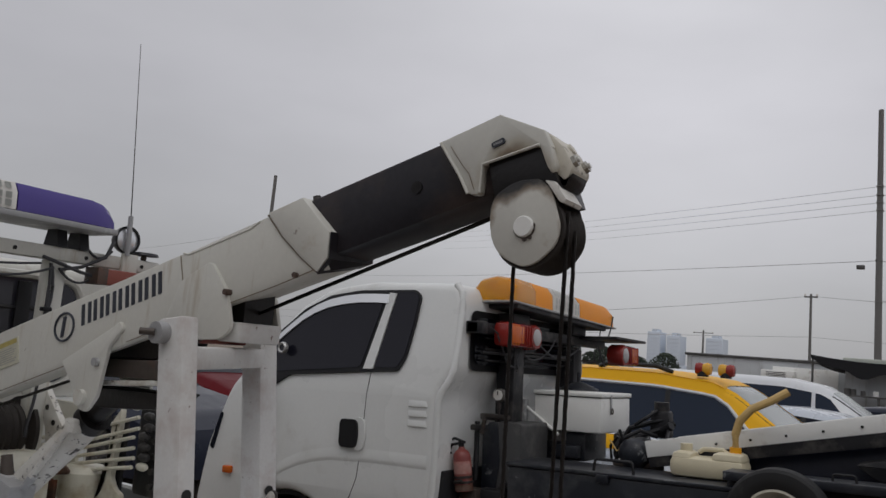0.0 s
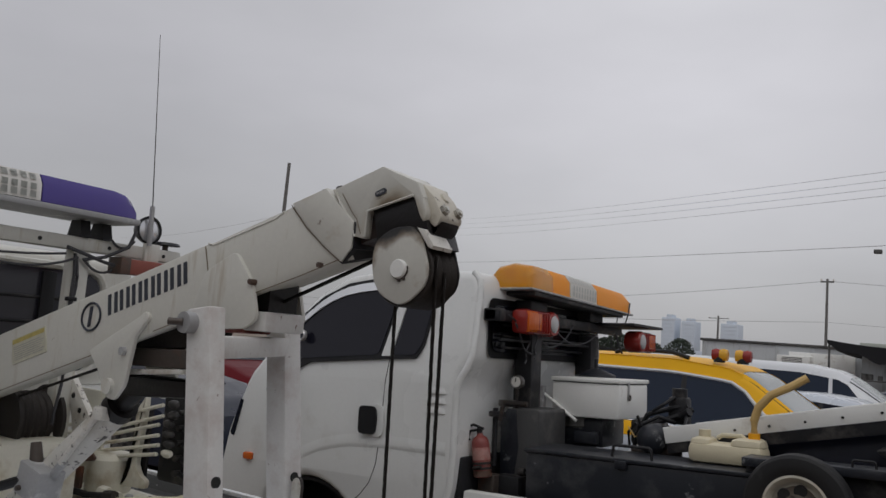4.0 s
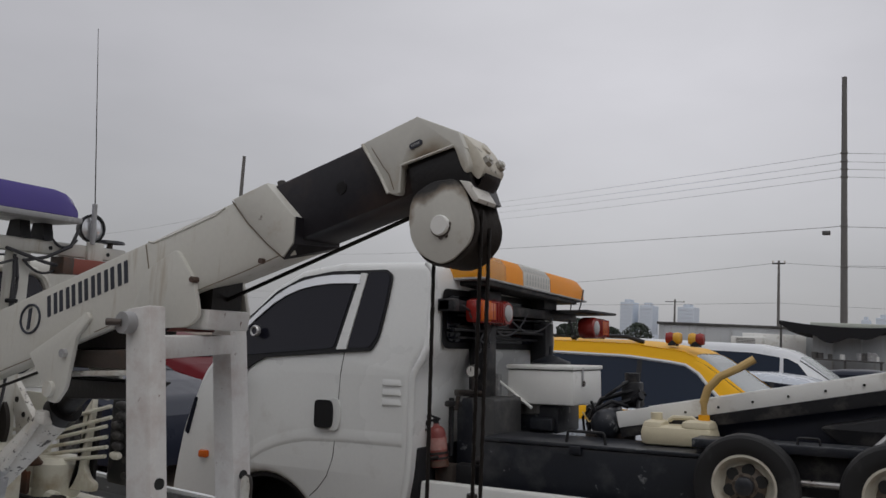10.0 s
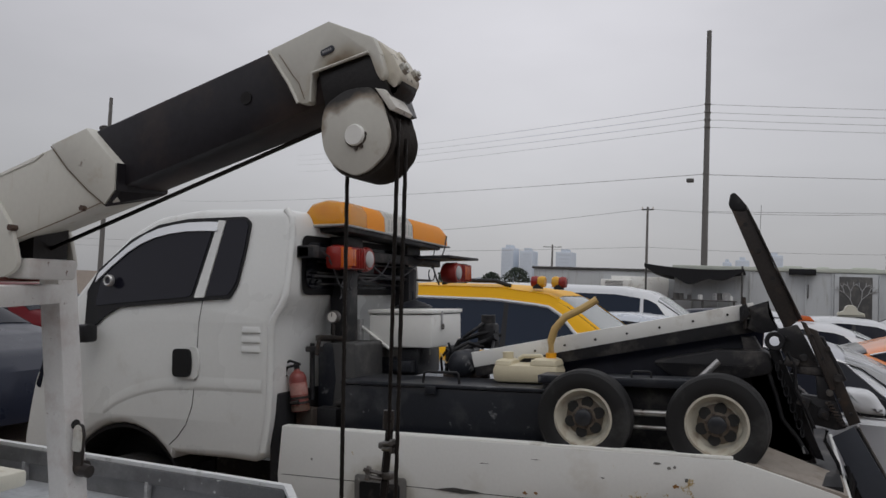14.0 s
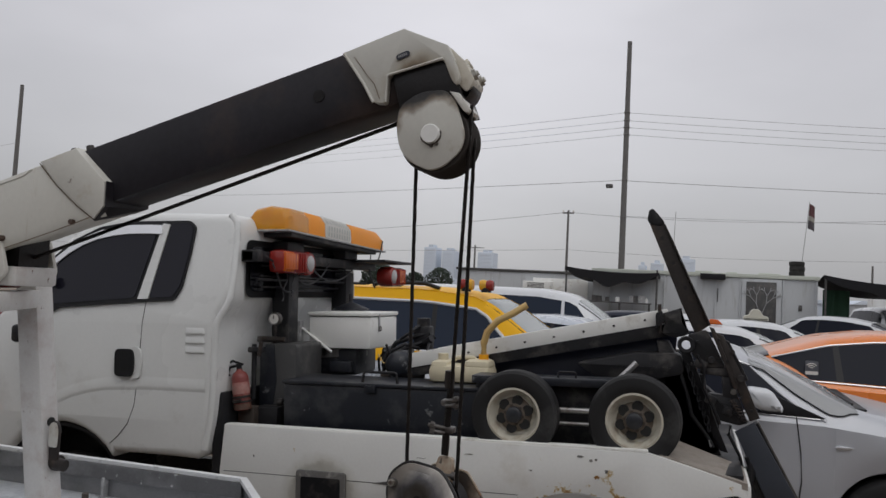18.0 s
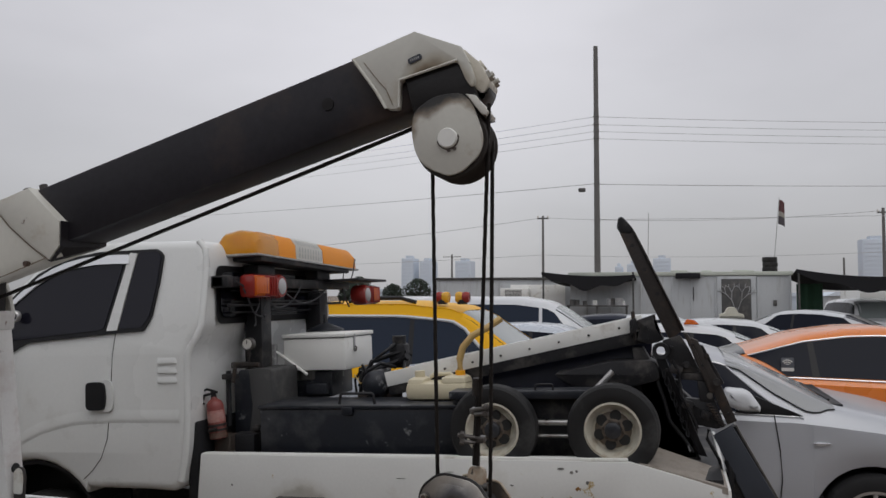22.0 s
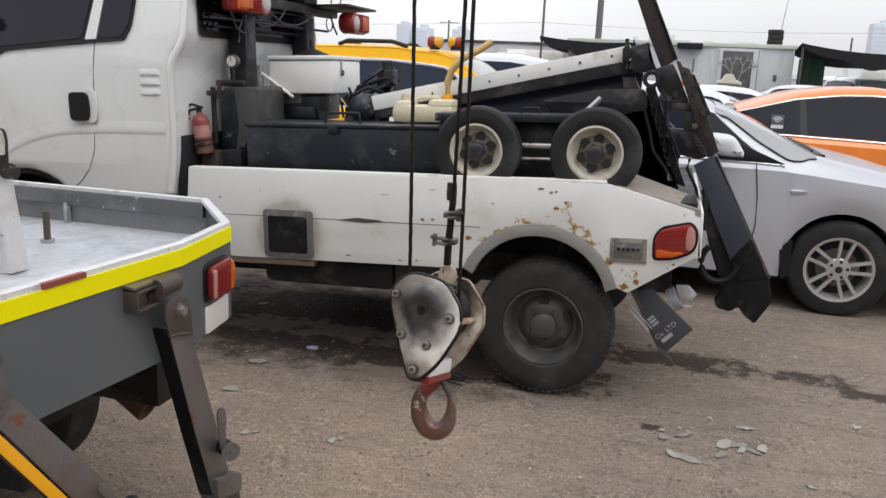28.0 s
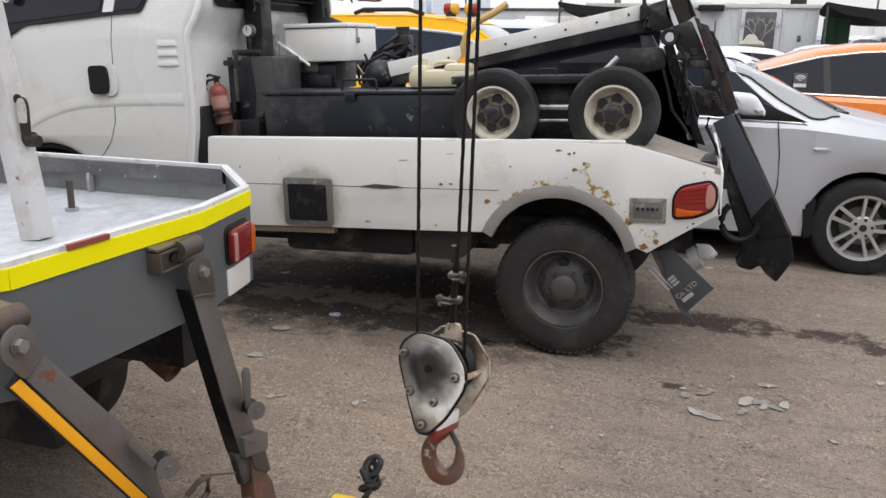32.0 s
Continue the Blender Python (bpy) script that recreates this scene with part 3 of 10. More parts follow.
def ground_material():
    m = bpy.data.materials.new("oily dirt yard")
    m.use_nodes = True
    n, l = m.node_tree.nodes, m.node_tree.links
    b = n["Principled BSDF"]
    b.inputs["Roughness"].default_value = 0.9
    b.inputs["Specular IOR Level"].default_value = 0.25
    co = n.new("ShaderNodeTexCoord")

    def noise_of(scale, detail=6, rough=0.6):
        z = n.new("ShaderNodeTexNoise")
        z.inputs["Scale"].default_value, z.inputs["Detail"].default_value, z.inputs["Roughness"].default_value = scale, detail, rough
        l.new(co.outputs["Object"], z.inputs["Vector"])
        return z.outputs["Fac"]

    def ramp(v, lo, hi):
        r = n.new("ShaderNodeMapRange")
        r.inputs["From Min"].default_value, r.inputs["From Max"].default_value = lo, hi
        l.new(v, r.inputs["Value"])
        return r.outputs["Result"]

    def mix(f, a, c):
        x = n.new("ShaderNodeMix")
        x.data_type = "RGBA"
        l.new(f, x.inputs["Factor"])
        if isinstance(a, tuple):
            x.inputs[6].default_value = (*a, 1)
        else:
            l.new(a, x.inputs[6])
        x.inputs[7].default_value = (*c, 1)
        return x.outputs[2]

    def streaks(scale, stretch):
        mp, z = n.new("ShaderNodeMapping"), n.new("ShaderNodeTexNoise")
        mp.inputs["Scale"].default_value = stretch
        mp.inputs["Rotation"].default_value = (0, 0, 0.12)
        z.inputs["Scale"].default_value, z.inputs["Detail"].default_value, z.inputs["Roughness"].default_value = scale, 7, 0.65
        l.new(co.outputs["Object"], mp.inputs["Vector"])
        l.new(mp.outputs["Vector"], z.inputs["Vector"])
        return z.outputs["Fac"]

    col = mix(ramp(noise_of(1.1), 0.35, 0.65), (0.178, 0.143, 0.117), (0.243, 0.194, 0.156))
    col = mix(ramp(noise_of(0.7, 8, 0.7), 0.55, 0.75), col, (0.135, 0.112, 0.095))
    col = mix(ramp(streaks(1.6, (1, 5, 1)), 0.52, 0.72), col, (0.125, 0.104, 0.088))
    col = mix(ramp(streaks(3.0, (1, 4, 1)), 0.56, 0.74), col, (0.275, 0.228, 0.185))
    col = mix(ramp(noise_of(60, 6, 0.75), 0.52, 0.70), col, (0.30, 0.255, 0.212))
    col = mix(ramp(noise_of(9, 8, 0.75), 0.58, 0.74), col, (0.120, 0.098, 0.082))
    col = mix(ramp(noise_of(110, 5, 0.75), 0.53, 0.64), col, (0.080, 0.066, 0.056))
    col = mix(ramp(noise_of(190, 4, 0.7), 0.57, 0.66), col, (0.42, 0.37, 0.315))
    col = mix(ramp(noise_of(38, 6, 0.8), 0.64, 0.70), col, (0.37, 0.325, 0.275))
    # packed stones of two sizes, each its own tone
    for size, lo, hi, rough_at in ((62, 0.72, 1.30, 3.0), (135, 0.66, 1.40, 7.0)):
        vo, pick, tone, mul, spots = n.new("ShaderNodeTexVoronoi"), n.new("ShaderNodeSeparateColor"), n.new("ShaderNodeMapRange"), n.new("ShaderNodeMix"), ramp(noise_of(rough_at, 6, 0.7), 0.42, 0.62)
        vo.inputs["Scale"].default_value = size
        l.new(co.outputs["Object"], vo.inputs["Vector"])
        l.new(vo.outputs["Color"], pick.inputs[0])
        tone.inputs["To Min"].default_value, tone.inputs["To Max"].default_value = lo, hi
        l.new(pick.outputs[0], tone.inputs["Value"])
        mul.data_type, mul.blend_type = "RGBA", "MULTIPLY"
        mul.clamp_result = False
        l.new(spots, mul.inputs["Factor"])
        l.new(col, mul.inputs[6])
        l.new(tone.outputs["Result"], mul.inputs[7])
        col = mul.outputs[2]
    # oil soaked patches under the tow truck; the large one also paints its shade
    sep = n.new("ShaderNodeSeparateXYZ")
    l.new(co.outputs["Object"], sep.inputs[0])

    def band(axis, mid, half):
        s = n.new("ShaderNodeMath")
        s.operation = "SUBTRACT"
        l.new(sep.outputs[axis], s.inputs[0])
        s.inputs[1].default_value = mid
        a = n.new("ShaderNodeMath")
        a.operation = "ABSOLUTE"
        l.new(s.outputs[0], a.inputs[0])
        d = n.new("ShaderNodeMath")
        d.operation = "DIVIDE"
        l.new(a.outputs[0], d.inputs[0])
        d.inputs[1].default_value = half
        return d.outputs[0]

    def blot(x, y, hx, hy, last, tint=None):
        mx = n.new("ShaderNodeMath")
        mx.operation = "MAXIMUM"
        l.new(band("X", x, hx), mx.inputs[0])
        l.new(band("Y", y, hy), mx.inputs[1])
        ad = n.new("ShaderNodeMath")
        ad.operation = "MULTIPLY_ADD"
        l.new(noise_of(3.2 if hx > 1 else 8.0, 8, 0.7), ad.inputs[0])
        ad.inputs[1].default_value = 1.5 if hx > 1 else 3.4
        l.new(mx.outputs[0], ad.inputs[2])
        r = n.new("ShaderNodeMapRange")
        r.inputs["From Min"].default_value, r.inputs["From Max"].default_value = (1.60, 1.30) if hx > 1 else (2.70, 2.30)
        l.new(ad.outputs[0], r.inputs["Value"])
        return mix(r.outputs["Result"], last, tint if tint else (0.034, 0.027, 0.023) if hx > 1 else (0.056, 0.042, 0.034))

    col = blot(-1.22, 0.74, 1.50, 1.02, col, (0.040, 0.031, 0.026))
    col = blot(-1.22, 0.58, 0.46, 0.17, col, (0.165, 0.135, 0.112))
    col = blot(-1.75, 0.55, 0.30, 0.14, col, (0.15, 0.125, 0.105))
    col = blot(-0.75, 0.05, 0.30, 0.10, col, (0.16, 0.13, 0.108))
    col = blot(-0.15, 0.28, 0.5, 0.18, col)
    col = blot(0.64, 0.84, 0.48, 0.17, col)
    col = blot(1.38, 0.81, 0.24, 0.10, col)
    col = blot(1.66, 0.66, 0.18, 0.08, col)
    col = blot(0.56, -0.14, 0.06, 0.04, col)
    # smoothly paler, warmer rectangle of ground towards the open yard
    far_x, far_y, reach, pale_mask = band("X", -0.85, 1.35), band("Y", -0.95, 1.0), n.new("ShaderNodeMath"), n.new("ShaderNodeMapRange")
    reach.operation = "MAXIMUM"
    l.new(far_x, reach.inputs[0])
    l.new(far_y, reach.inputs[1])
    pale_mask.interpolation_type = "SMOOTHSTEP"
    pale_mask.inputs["From Min"].default_value, pale_mask.inputs["From Max"].default_value = 1.0, 0.4
    l.new(reach.outputs[0], pale_mask.inputs["Value"])
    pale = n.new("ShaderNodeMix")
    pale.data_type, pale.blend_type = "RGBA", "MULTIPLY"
    l.new(pale_mask.outputs["Result"], pale.inputs["Factor"])
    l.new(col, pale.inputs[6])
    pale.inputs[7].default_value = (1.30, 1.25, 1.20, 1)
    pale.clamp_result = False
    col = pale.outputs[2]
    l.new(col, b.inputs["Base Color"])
    bp, bp2 = n.new("ShaderNodeBump"), n.new("ShaderNodeBump")
    bp.inputs["Strength"].default_value, bp.inputs["Distance"].default_value = 0.6, 0.006
    l.new(noise_of(120, 6, 0.7), bp.inputs["Height"])
    bp2.inputs["Strength"].default_value, bp2.inputs["Distance"].default_value = 0.6, 0.05
    l.new(noise_of(6, 5), bp2.inputs["Height"])
    l.new(bp2.outputs["Normal"], bp.inputs["Normal"])
    l.new(bp.outputs["Normal"], b.inputs["Normal"])
    return m


GROUND = ground_material()
# strong dark and pale patches vary what the windows mirror
BACK_WALL = surface("patchy reflected back wall", (0.23, 0.22, 0.21), 0.9, vary=0.65, scale=0.45, fine=12, bump=0.2, dirt=(0.62, 0.62, 0.61), dirt_amount=0.12, dirt_scale=0.5)
PEBBLE = surface("grey brown pebbles", (0.27, 0.23, 0.19), 0.85, vary=0.3, scale=60, bump=0.2)


def vary_pebbles(m):
    """Every pebble its own tone."""
    n, l = m.node_tree.nodes, m.node_tree.links
    b = n["Principled BSDF"]
    geo, cr, mx = n.new("ShaderNodeNewGeometry"), n.new("ShaderNodeValToRGB"), n.new("ShaderNodeMix")
    e = cr.color_ramp.elements
    e[0].color, e[1].color = (0.45, 0.42, 0.40, 1), (2.1, 2.05, 1.98, 1)
    e.new(0.55).color = (0.95, 0.92, 0.88, 1)
    e.new(0.85).color = (1.35, 1.31, 1.26, 1)
    mx.data_type, mx.blend_type = "RGBA", "MULTIPLY"
    mx.inputs["Factor"].default_value = 1
    l.new(geo.outputs["Random Per Island"], cr.inputs["Fac"])
    l.new(b.inputs["Base Color"].links[0].from_socket, mx.inputs[6])
    l.new(cr.outputs["Color"], mx.inputs[7])
    l.new(mx.outputs[2], b.inputs["Base Color"])


vary_pebbles(PEBBLE)


# ---- mesh helpers ----
def box(bm, x0, x1, y0, y1, z0, z1, bev=0.0, m=None):
    r = bmesh.ops.create_cube(bm, size=1.0)
    vs = r["verts"]
    bmesh.ops.scale(bm, vec=(x1 - x0, y1 - y0, z1 - z0), verts=vs)
    bmesh.ops.translate(bm, vec=((x0 + x1) / 2, (y0 + y1) / 2, (z0 + z1) / 2), verts=vs)
    if bev:
        es = {e for v in vs for e in v.link_edges}
        out = bmesh.ops.bevel(bm, geom=list(es), offset=bev, segments=2, affect="EDGES", profile=0.5)
        vs = list({v for f in out["faces"] for v in f.verts} | {v for v in vs if v.is_valid})
    if m is not None:
        bmesh.ops.transform(bm, matrix=m, verts=vs)
    return vs


def rod(bm, a, b, r, r2=None, seg=14, caps=True):
    a, b = Vector(a), Vector(b)
    d = b - a
    m = Matrix.Translation((a + b) / 2) @ d.to_track_quat("Z", "Y").to_matrix().to_4x4()
    return bmesh.ops.create_cone(bm, cap_ends=caps, segments=seg, radius1=r, radius2=r if r2 is None else r2, depth=d.length, matrix=m)["verts"]


def pipe(bm, pts, r, seg=8):
    """A bent bar or hose along a line of points."""
    pts = [Vector(p) for p in pts]
    rings = []
    for i, p in enumerate(pts):
        d = (pts[min(i + 1, len(pts) - 1)] - pts[max(i - 1, 0)]).normalized()
        q = d.to_track_quat("Z", "Y")
        rings.append([bm.verts.new(p + q @ Vector((r * math.cos(2 * math.pi * k / seg), r * math.sin(2 * math.pi * k / seg), 0))) for k in range(seg)])
    for a, b in zip(rings, rings[1:]):
        for k in range(seg):
            bm.faces.new((a[k], a[(k + 1) % seg], b[(k + 1) % seg], b[k]))
    bm.faces.new(rings[0][::-1])
    bm.faces.new(rings[-1])


def prism(bm, outline, y0, y1, bev=0.0):
    """A plate: an outline in x and z, from y0 to y1."""
    a = [bm.verts.new((x, y0, z)) for x, z in outline]
    b = [bm.verts.new((x, y1, z)) for x, z in outline]
    n = len(a)
    fs = [bm.faces.new(a), bm.faces.new(b[::-1])]
    for i in range(n):
        fs.append(bm.faces.new((a[i], b[i], b[(i + 1) % n], a[(i + 1) % n])))
    bmesh.ops.recalc_face_normals(bm, faces=fs)
    if bev:
        es = [e for f in fs[:2] for e in f.edges]
        bmesh.ops.bevel(bm, geom=es, offset=bev, segments=2, affect="EDGES", profile=0.5)


def lathe(bm, profile, centre, axis="Y", seg=40, caps=True, ring_shut=False):
    """Turns a profile of (radius, along) round an axis through centre."""
    rings = []
    c = Vector(centre)
    for r, h in profile:
        ring = []
        for k in range(seg):
            u, v = r * math.cos(2 * math.pi * k / seg), r * math.sin(2 * math.pi * k / seg)
            o = {"Y": (u, h, v), "Z": (u, v, h), "X": (h, u, v)}[axis]
            ring.append(bm.verts.new(c + Vector(o)))
        rings.append(ring)
    for a, b in zip(rings, rings[1:]):
        for k in range(seg):
            bm.faces.new((a[k], a[(k + 1) % seg], b[(k + 1) % seg], b[k]))
    if ring_shut:
        a, b = rings[-1], rings[0]
        for k in range(seg):
            bm.faces.new((a[k], a[(k + 1) % seg], b[(k + 1) % seg], b[k]))
    if caps and not ring_shut and profile[0][0] > 1e-6:
        bm.faces.new(rings[0][::-1])
    if caps and not ring_shut and profile[-1][0] > 1e-6:
        bm.faces.new(rings[-1])
    bmesh.ops.recalc_face_normals(bm, faces=bm.faces)
    bmesh.ops.remove_doubles(bm, verts=[v for ring in rings for v in ring], dist=1e-6)


def rounded(pts, r, seg=4):
    """An outline with its corners rounded."""
    out, n = [], len(pts)
    for i in range(n):
        p, a, b = Vector(pts[i]), Vector(pts[i - 1]), Vector(pts[(i + 1) % n])
        k = min(r, (a - p).length * 0.45, (b - p).length * 0.45)
        p0, p1 = p + (a - p).normalized() * k, p + (b - p).normalized() * k
        for j in range(seg + 1):
            t = j / seg
            q = p0 * (1 - t) ** 2 + p * 2 * t * (1 - t) + p1 * t**2
            out.append((q.x, q.y))
    return out


def soft_prism(bm, outline, y0, y1, r, shear=None, cuts=()):
    """A body shell: an outline in x and z, its long edges rounded by r; shear(z) moves both sides inwards."""
    n = len(outline)
    area = sum(outline[i][0] * outline[(i + 1) % n][1] - outline[(i + 1) % n][0] * outline[i][1] for i in range(n))
    sg = 1 if area > 0 else -1
    norms = []
    for i in range(n):
        a, b = Vector(outline[i - 1]), Vector(outline[(i + 1) % n])
        t = (b - a).normalized()
        norms.append(Vector((-t.y, t.x)) * sg)
    layers = []
    steps = [(math.radians(d)) for d in (90, 60, 30, 0)]
    ys = [(y0 + r * (1 - math.sin(s)), r * (1 - math.cos(s))) for s in steps] + [(y1 - r * (1 - math.sin(s)), r * (1 - math.cos(s))) for s in steps[::-1]]
    for y, inset in ys:
        ring = []
        for (x, z), nn in zip(outline, norms):
            px, pz = x + nn.x * inset, z + nn.y * inset
            ring.append(bm.verts.new((px, y, pz)))
        layers.append(ring)
    fs = []
    for a, b in zip(layers, layers[1:]):
        for i in range(n):
            fs.append(bm.faces.new((a[i], b[i], b[(i + 1) % n], a[(i + 1) % n])))
    fs += [bm.faces.new(layers[0]), bm.faces.new(layers[-1][::-1])]
    for zc in cuts:
        bmesh.ops.bisect_plane(bm, geom=bm.verts[:] + bm.edges[:] + bm.faces[:], plane_co=(0, 0, zc), plane_no=(0, 0, 1))
    bmesh.ops.triangulate(bm, faces=[f for f in bm.faces if len(f.verts) > 4], ngon_method="EAR_CLIP")
    if shear:
        for v in bm.verts:
            v.co.y += shear(v.co.z) * (1 if v.co.y < (y0 + y1) / 2 else -1)
    bmesh.ops.recalc_face_normals(bm, faces=[f for f in bm.faces])


def mesh_of(name, bm, material, smooth=True):
    me = bpy.data.meshes.new(name)
    bm.normal_update()
    if smooth:
        for f in bm.faces:
            f.smooth = True
        for e in bm.edges:
            if len(e.link_faces) == 2 and e.calc_face_angle(0) > radians(35):
                e.smooth = False
    bm.to_mesh(me)
    bm.free()
    me.materials.append(material)
    return me


def part(name, bm, material, parent, label="", space=None):
    """Links a bmesh as one mesh object under a thing or a part; space: the parent's inverse where bm is in world metres."""
    if space is not None:
        bmesh.ops.transform(bm, matrix=space, verts=bm.verts)
    ob = new(name, mesh_of(name, bm, material))
    ob.parent = parent
    return tagged(ob, label)


def thing(name, m, label, category, group="", kind=""):
    ob = new(name)
    ob.empty_display_size = 0.2
    ob.matrix_world = m
    return tagged(ob, label, category, group, kind)


def solo(name, bm, material, label, category="", group="", kind=""):
    return tagged(new(name, mesh_of(name, bm, material)), label, category, group, kind)


def new_bm():
    return bmesh.new()


def made(maker, *args, **kw):
    bm = bmesh.new()
    maker(bm, *args, **kw)
    return bm


def grid_sheet(bm, rows):
    """A sheet through rows of points."""
    vs = [[bm.verts.new(p) for p in row] for row in rows]
    for a, b in zip(vs, vs[1:]):
        for i in range(len(a) - 1):
            bm.faces.new((a[i], a[i + 1], b[i + 1], b[i]))
    return vs


def thick(bm, d):
    """Gives an open sheet a thickness."""
    bmesh.ops.recalc_face_normals(bm, faces=bm.faces)
    bmesh.ops.solidify(bm, geom=list(bm.faces), thickness=d)


def wheel(name, parent, x, y, z, R, width, rim_r, rubber, rim_mat, face=-1, lugs=0, hub_r=0.05, dish=0.05, holes=5, hole_r=0.028, label="", hole_at=0.0):
    """Tyre, rim with hub and hand holes, axle along y; face -1 shows its outside towards -y."""
    w = width / 2
    bm = new_bm()
    prof = [(rim_r, -w * 0.8), (rim_r + 0.012, -w * 0.95), (R * 0.80, -w), (R * 0.93, -w * 0.93), (R * 0.985, -w * 0.75), (R, -w * 0.4), (R, w * 0.4), (R * 0.985, w * 0.75), (R * 0.93, w * 0.93), (R * 0.8, w), (rim_r + 0.012, w * 0.95), (rim_r, w * 0.8)]
    lathe(bm, prof, (x, y, z), "Y", 48, ring_shut=True)
    if lugs:
        tread = new_bm()
        for k in range(lugs):
            a = 2 * math.pi * k / lugs
            for side in (-1, 1):
                mm = Matrix.Translation((x, y, z)) @ Matrix.Rotation(-a - (0.5 * math.pi / lugs if side > 0 else 0), 4, "Y") @ Matrix.Translation((R * 0.985, side * w * 0.62, 0)) @ Matrix.Rotation(side * 0.35, 4, "X")
                box(tread, -0.010, 0.0010, -w * 0.30, w * 0.34, -R * 1.9 / lugs, R * 1.9 / lugs, 0, mm)
    tyre = part("tyre", bm, rubber, parent, label)
    if lugs:
        tagged(part("tread", tread, rubber, tyre), kind="stuff")
    f = face
    bm = new_bm()
    d0 = f * w * 0.85
    lathe(bm, [(rim_r + 0.010, d0), (rim_r - 0.004, d0 + f * 0.004), (rim_r - 0.014, d0 - f * 0.02), (rim_r * 0.80, d0 - f * dish), (rim_r * 0.72, d0 - f * (dish + 0.004)), (hub_r * 1.5, d0 - f * dish * 0.65), (hub_r, d0 - f * dish * 0.62), (hub_r * 0.96, d0 - f * dish * 0.15), (hub_r * 0.6, d0 - f * dish * 0.05), (0.0, d0 - f * dish * 0.04)], (x, y, z), "Y", 40, caps=False)
    rim = part("rim", bm, rim_mat, parent)
    rh = hole_at if hole_at else (rim_r * 0.74 + hub_r * 1.3) / 2
    for k in range(holes):
        a = 2 * math.pi * (k + 0.3) / holes
        px, pz = x + rh * math.cos(a), z + rh * math.sin(a)
        yy = y + d0 - f * dish * 0.80
        bm = made(lathe, [(0.0, f * 0.010), (hole_r * 0.96, f * 0.010), (hole_r, f * 0.006), (hole_r, -f * 0.01)], (px, yy, pz), "Y", 14)
        part("hand_hole", bm, SEAM, rim)
        b2 = 2 * math.pi * (k + 0.8) / holes
        bm = made(rod, (x + hub_r * 1.25 * math.cos(b2), y + d0 - f * dish * 0.66, z + hub_r * 1.25 * math.sin(b2)), (x + hub_r * 1.25 * math.cos(b2), y + d0 - f * dish * 0.35, z + hub_r * 1.25 * math.sin(b2)), 0.009, seg=6)
        part("wheel_nut", bm, BROWN_STEEL, rim)
    return tyre


# ---- the ground ----
def build_ground():
    bm = new_bm()
    n = 90
    xs = [math.copysign(abs(k) ** 3.2, k) * 1500 for k in np.linspace(-1, 1, n)]
    rows = []
    for yy in xs:
        rows.append([(xx, yy + 2, 0.018 * noise.noise((xx * 0.35, yy * 0.35, 0)) * min(1, 8 / (1 + abs(xx) + abs(yy)))) for xx in xs])
    grid_sheet(bm, rows)
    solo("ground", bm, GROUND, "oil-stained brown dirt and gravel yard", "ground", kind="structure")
    rng = random.Random(5)
    verts, faces = [], []
    shape = [(1, 0, 0), (-0.5, 0.87, 0), (-0.5, -0.87, 0), (0, 0, 0.45)]
    for _ in range(20000):
        x, y = rng.uniform(-2.8, 3.6), rng.uniform(-1.9, 2.8)
        s = rng.choice((0.0015, 0.002, 0.0025, 0.003, 0.003, 0.004, 0.005, 0.008)) * rng.uniform(0.7, 1.3)
        a = rng.uniform(0, 6.3)
        o = len(verts)
        for px, py, pz in shape:
            verts.append((x + s * (px * math.cos(a) - py * math.sin(a)) * 1.2, y + s * (px * math.sin(a) + py * math.cos(a)), pz * s + 0.003))
        faces += [(o, o + 1, o + 3), (o + 1, o + 2, o + 3), (o + 2, o, o + 3)]
    me = bpy.data.meshes.new("gravel")
    me.from_pydata(verts, [], faces)
    me.materials.append(PEBBLE)
    tagged(new("gravel", me), "loose grey-brown gravel on the dirt", "gravel", kind="stuff")


build_ground()

# ---- the tow truck alongside ----
TOW = thing("tow_truck", pose(0, 0, 0.37) @ pose(0, 0, 0, 0, -2.43, 0) @ pose(0, 0, -0.37), "white tow truck with low bed, amber light bar and tow gear", "truck")


def cab_side(z):
    return max(0.0, z - 1.62) * 0.17 + max(0.0, 1.1 - z) * 0.03


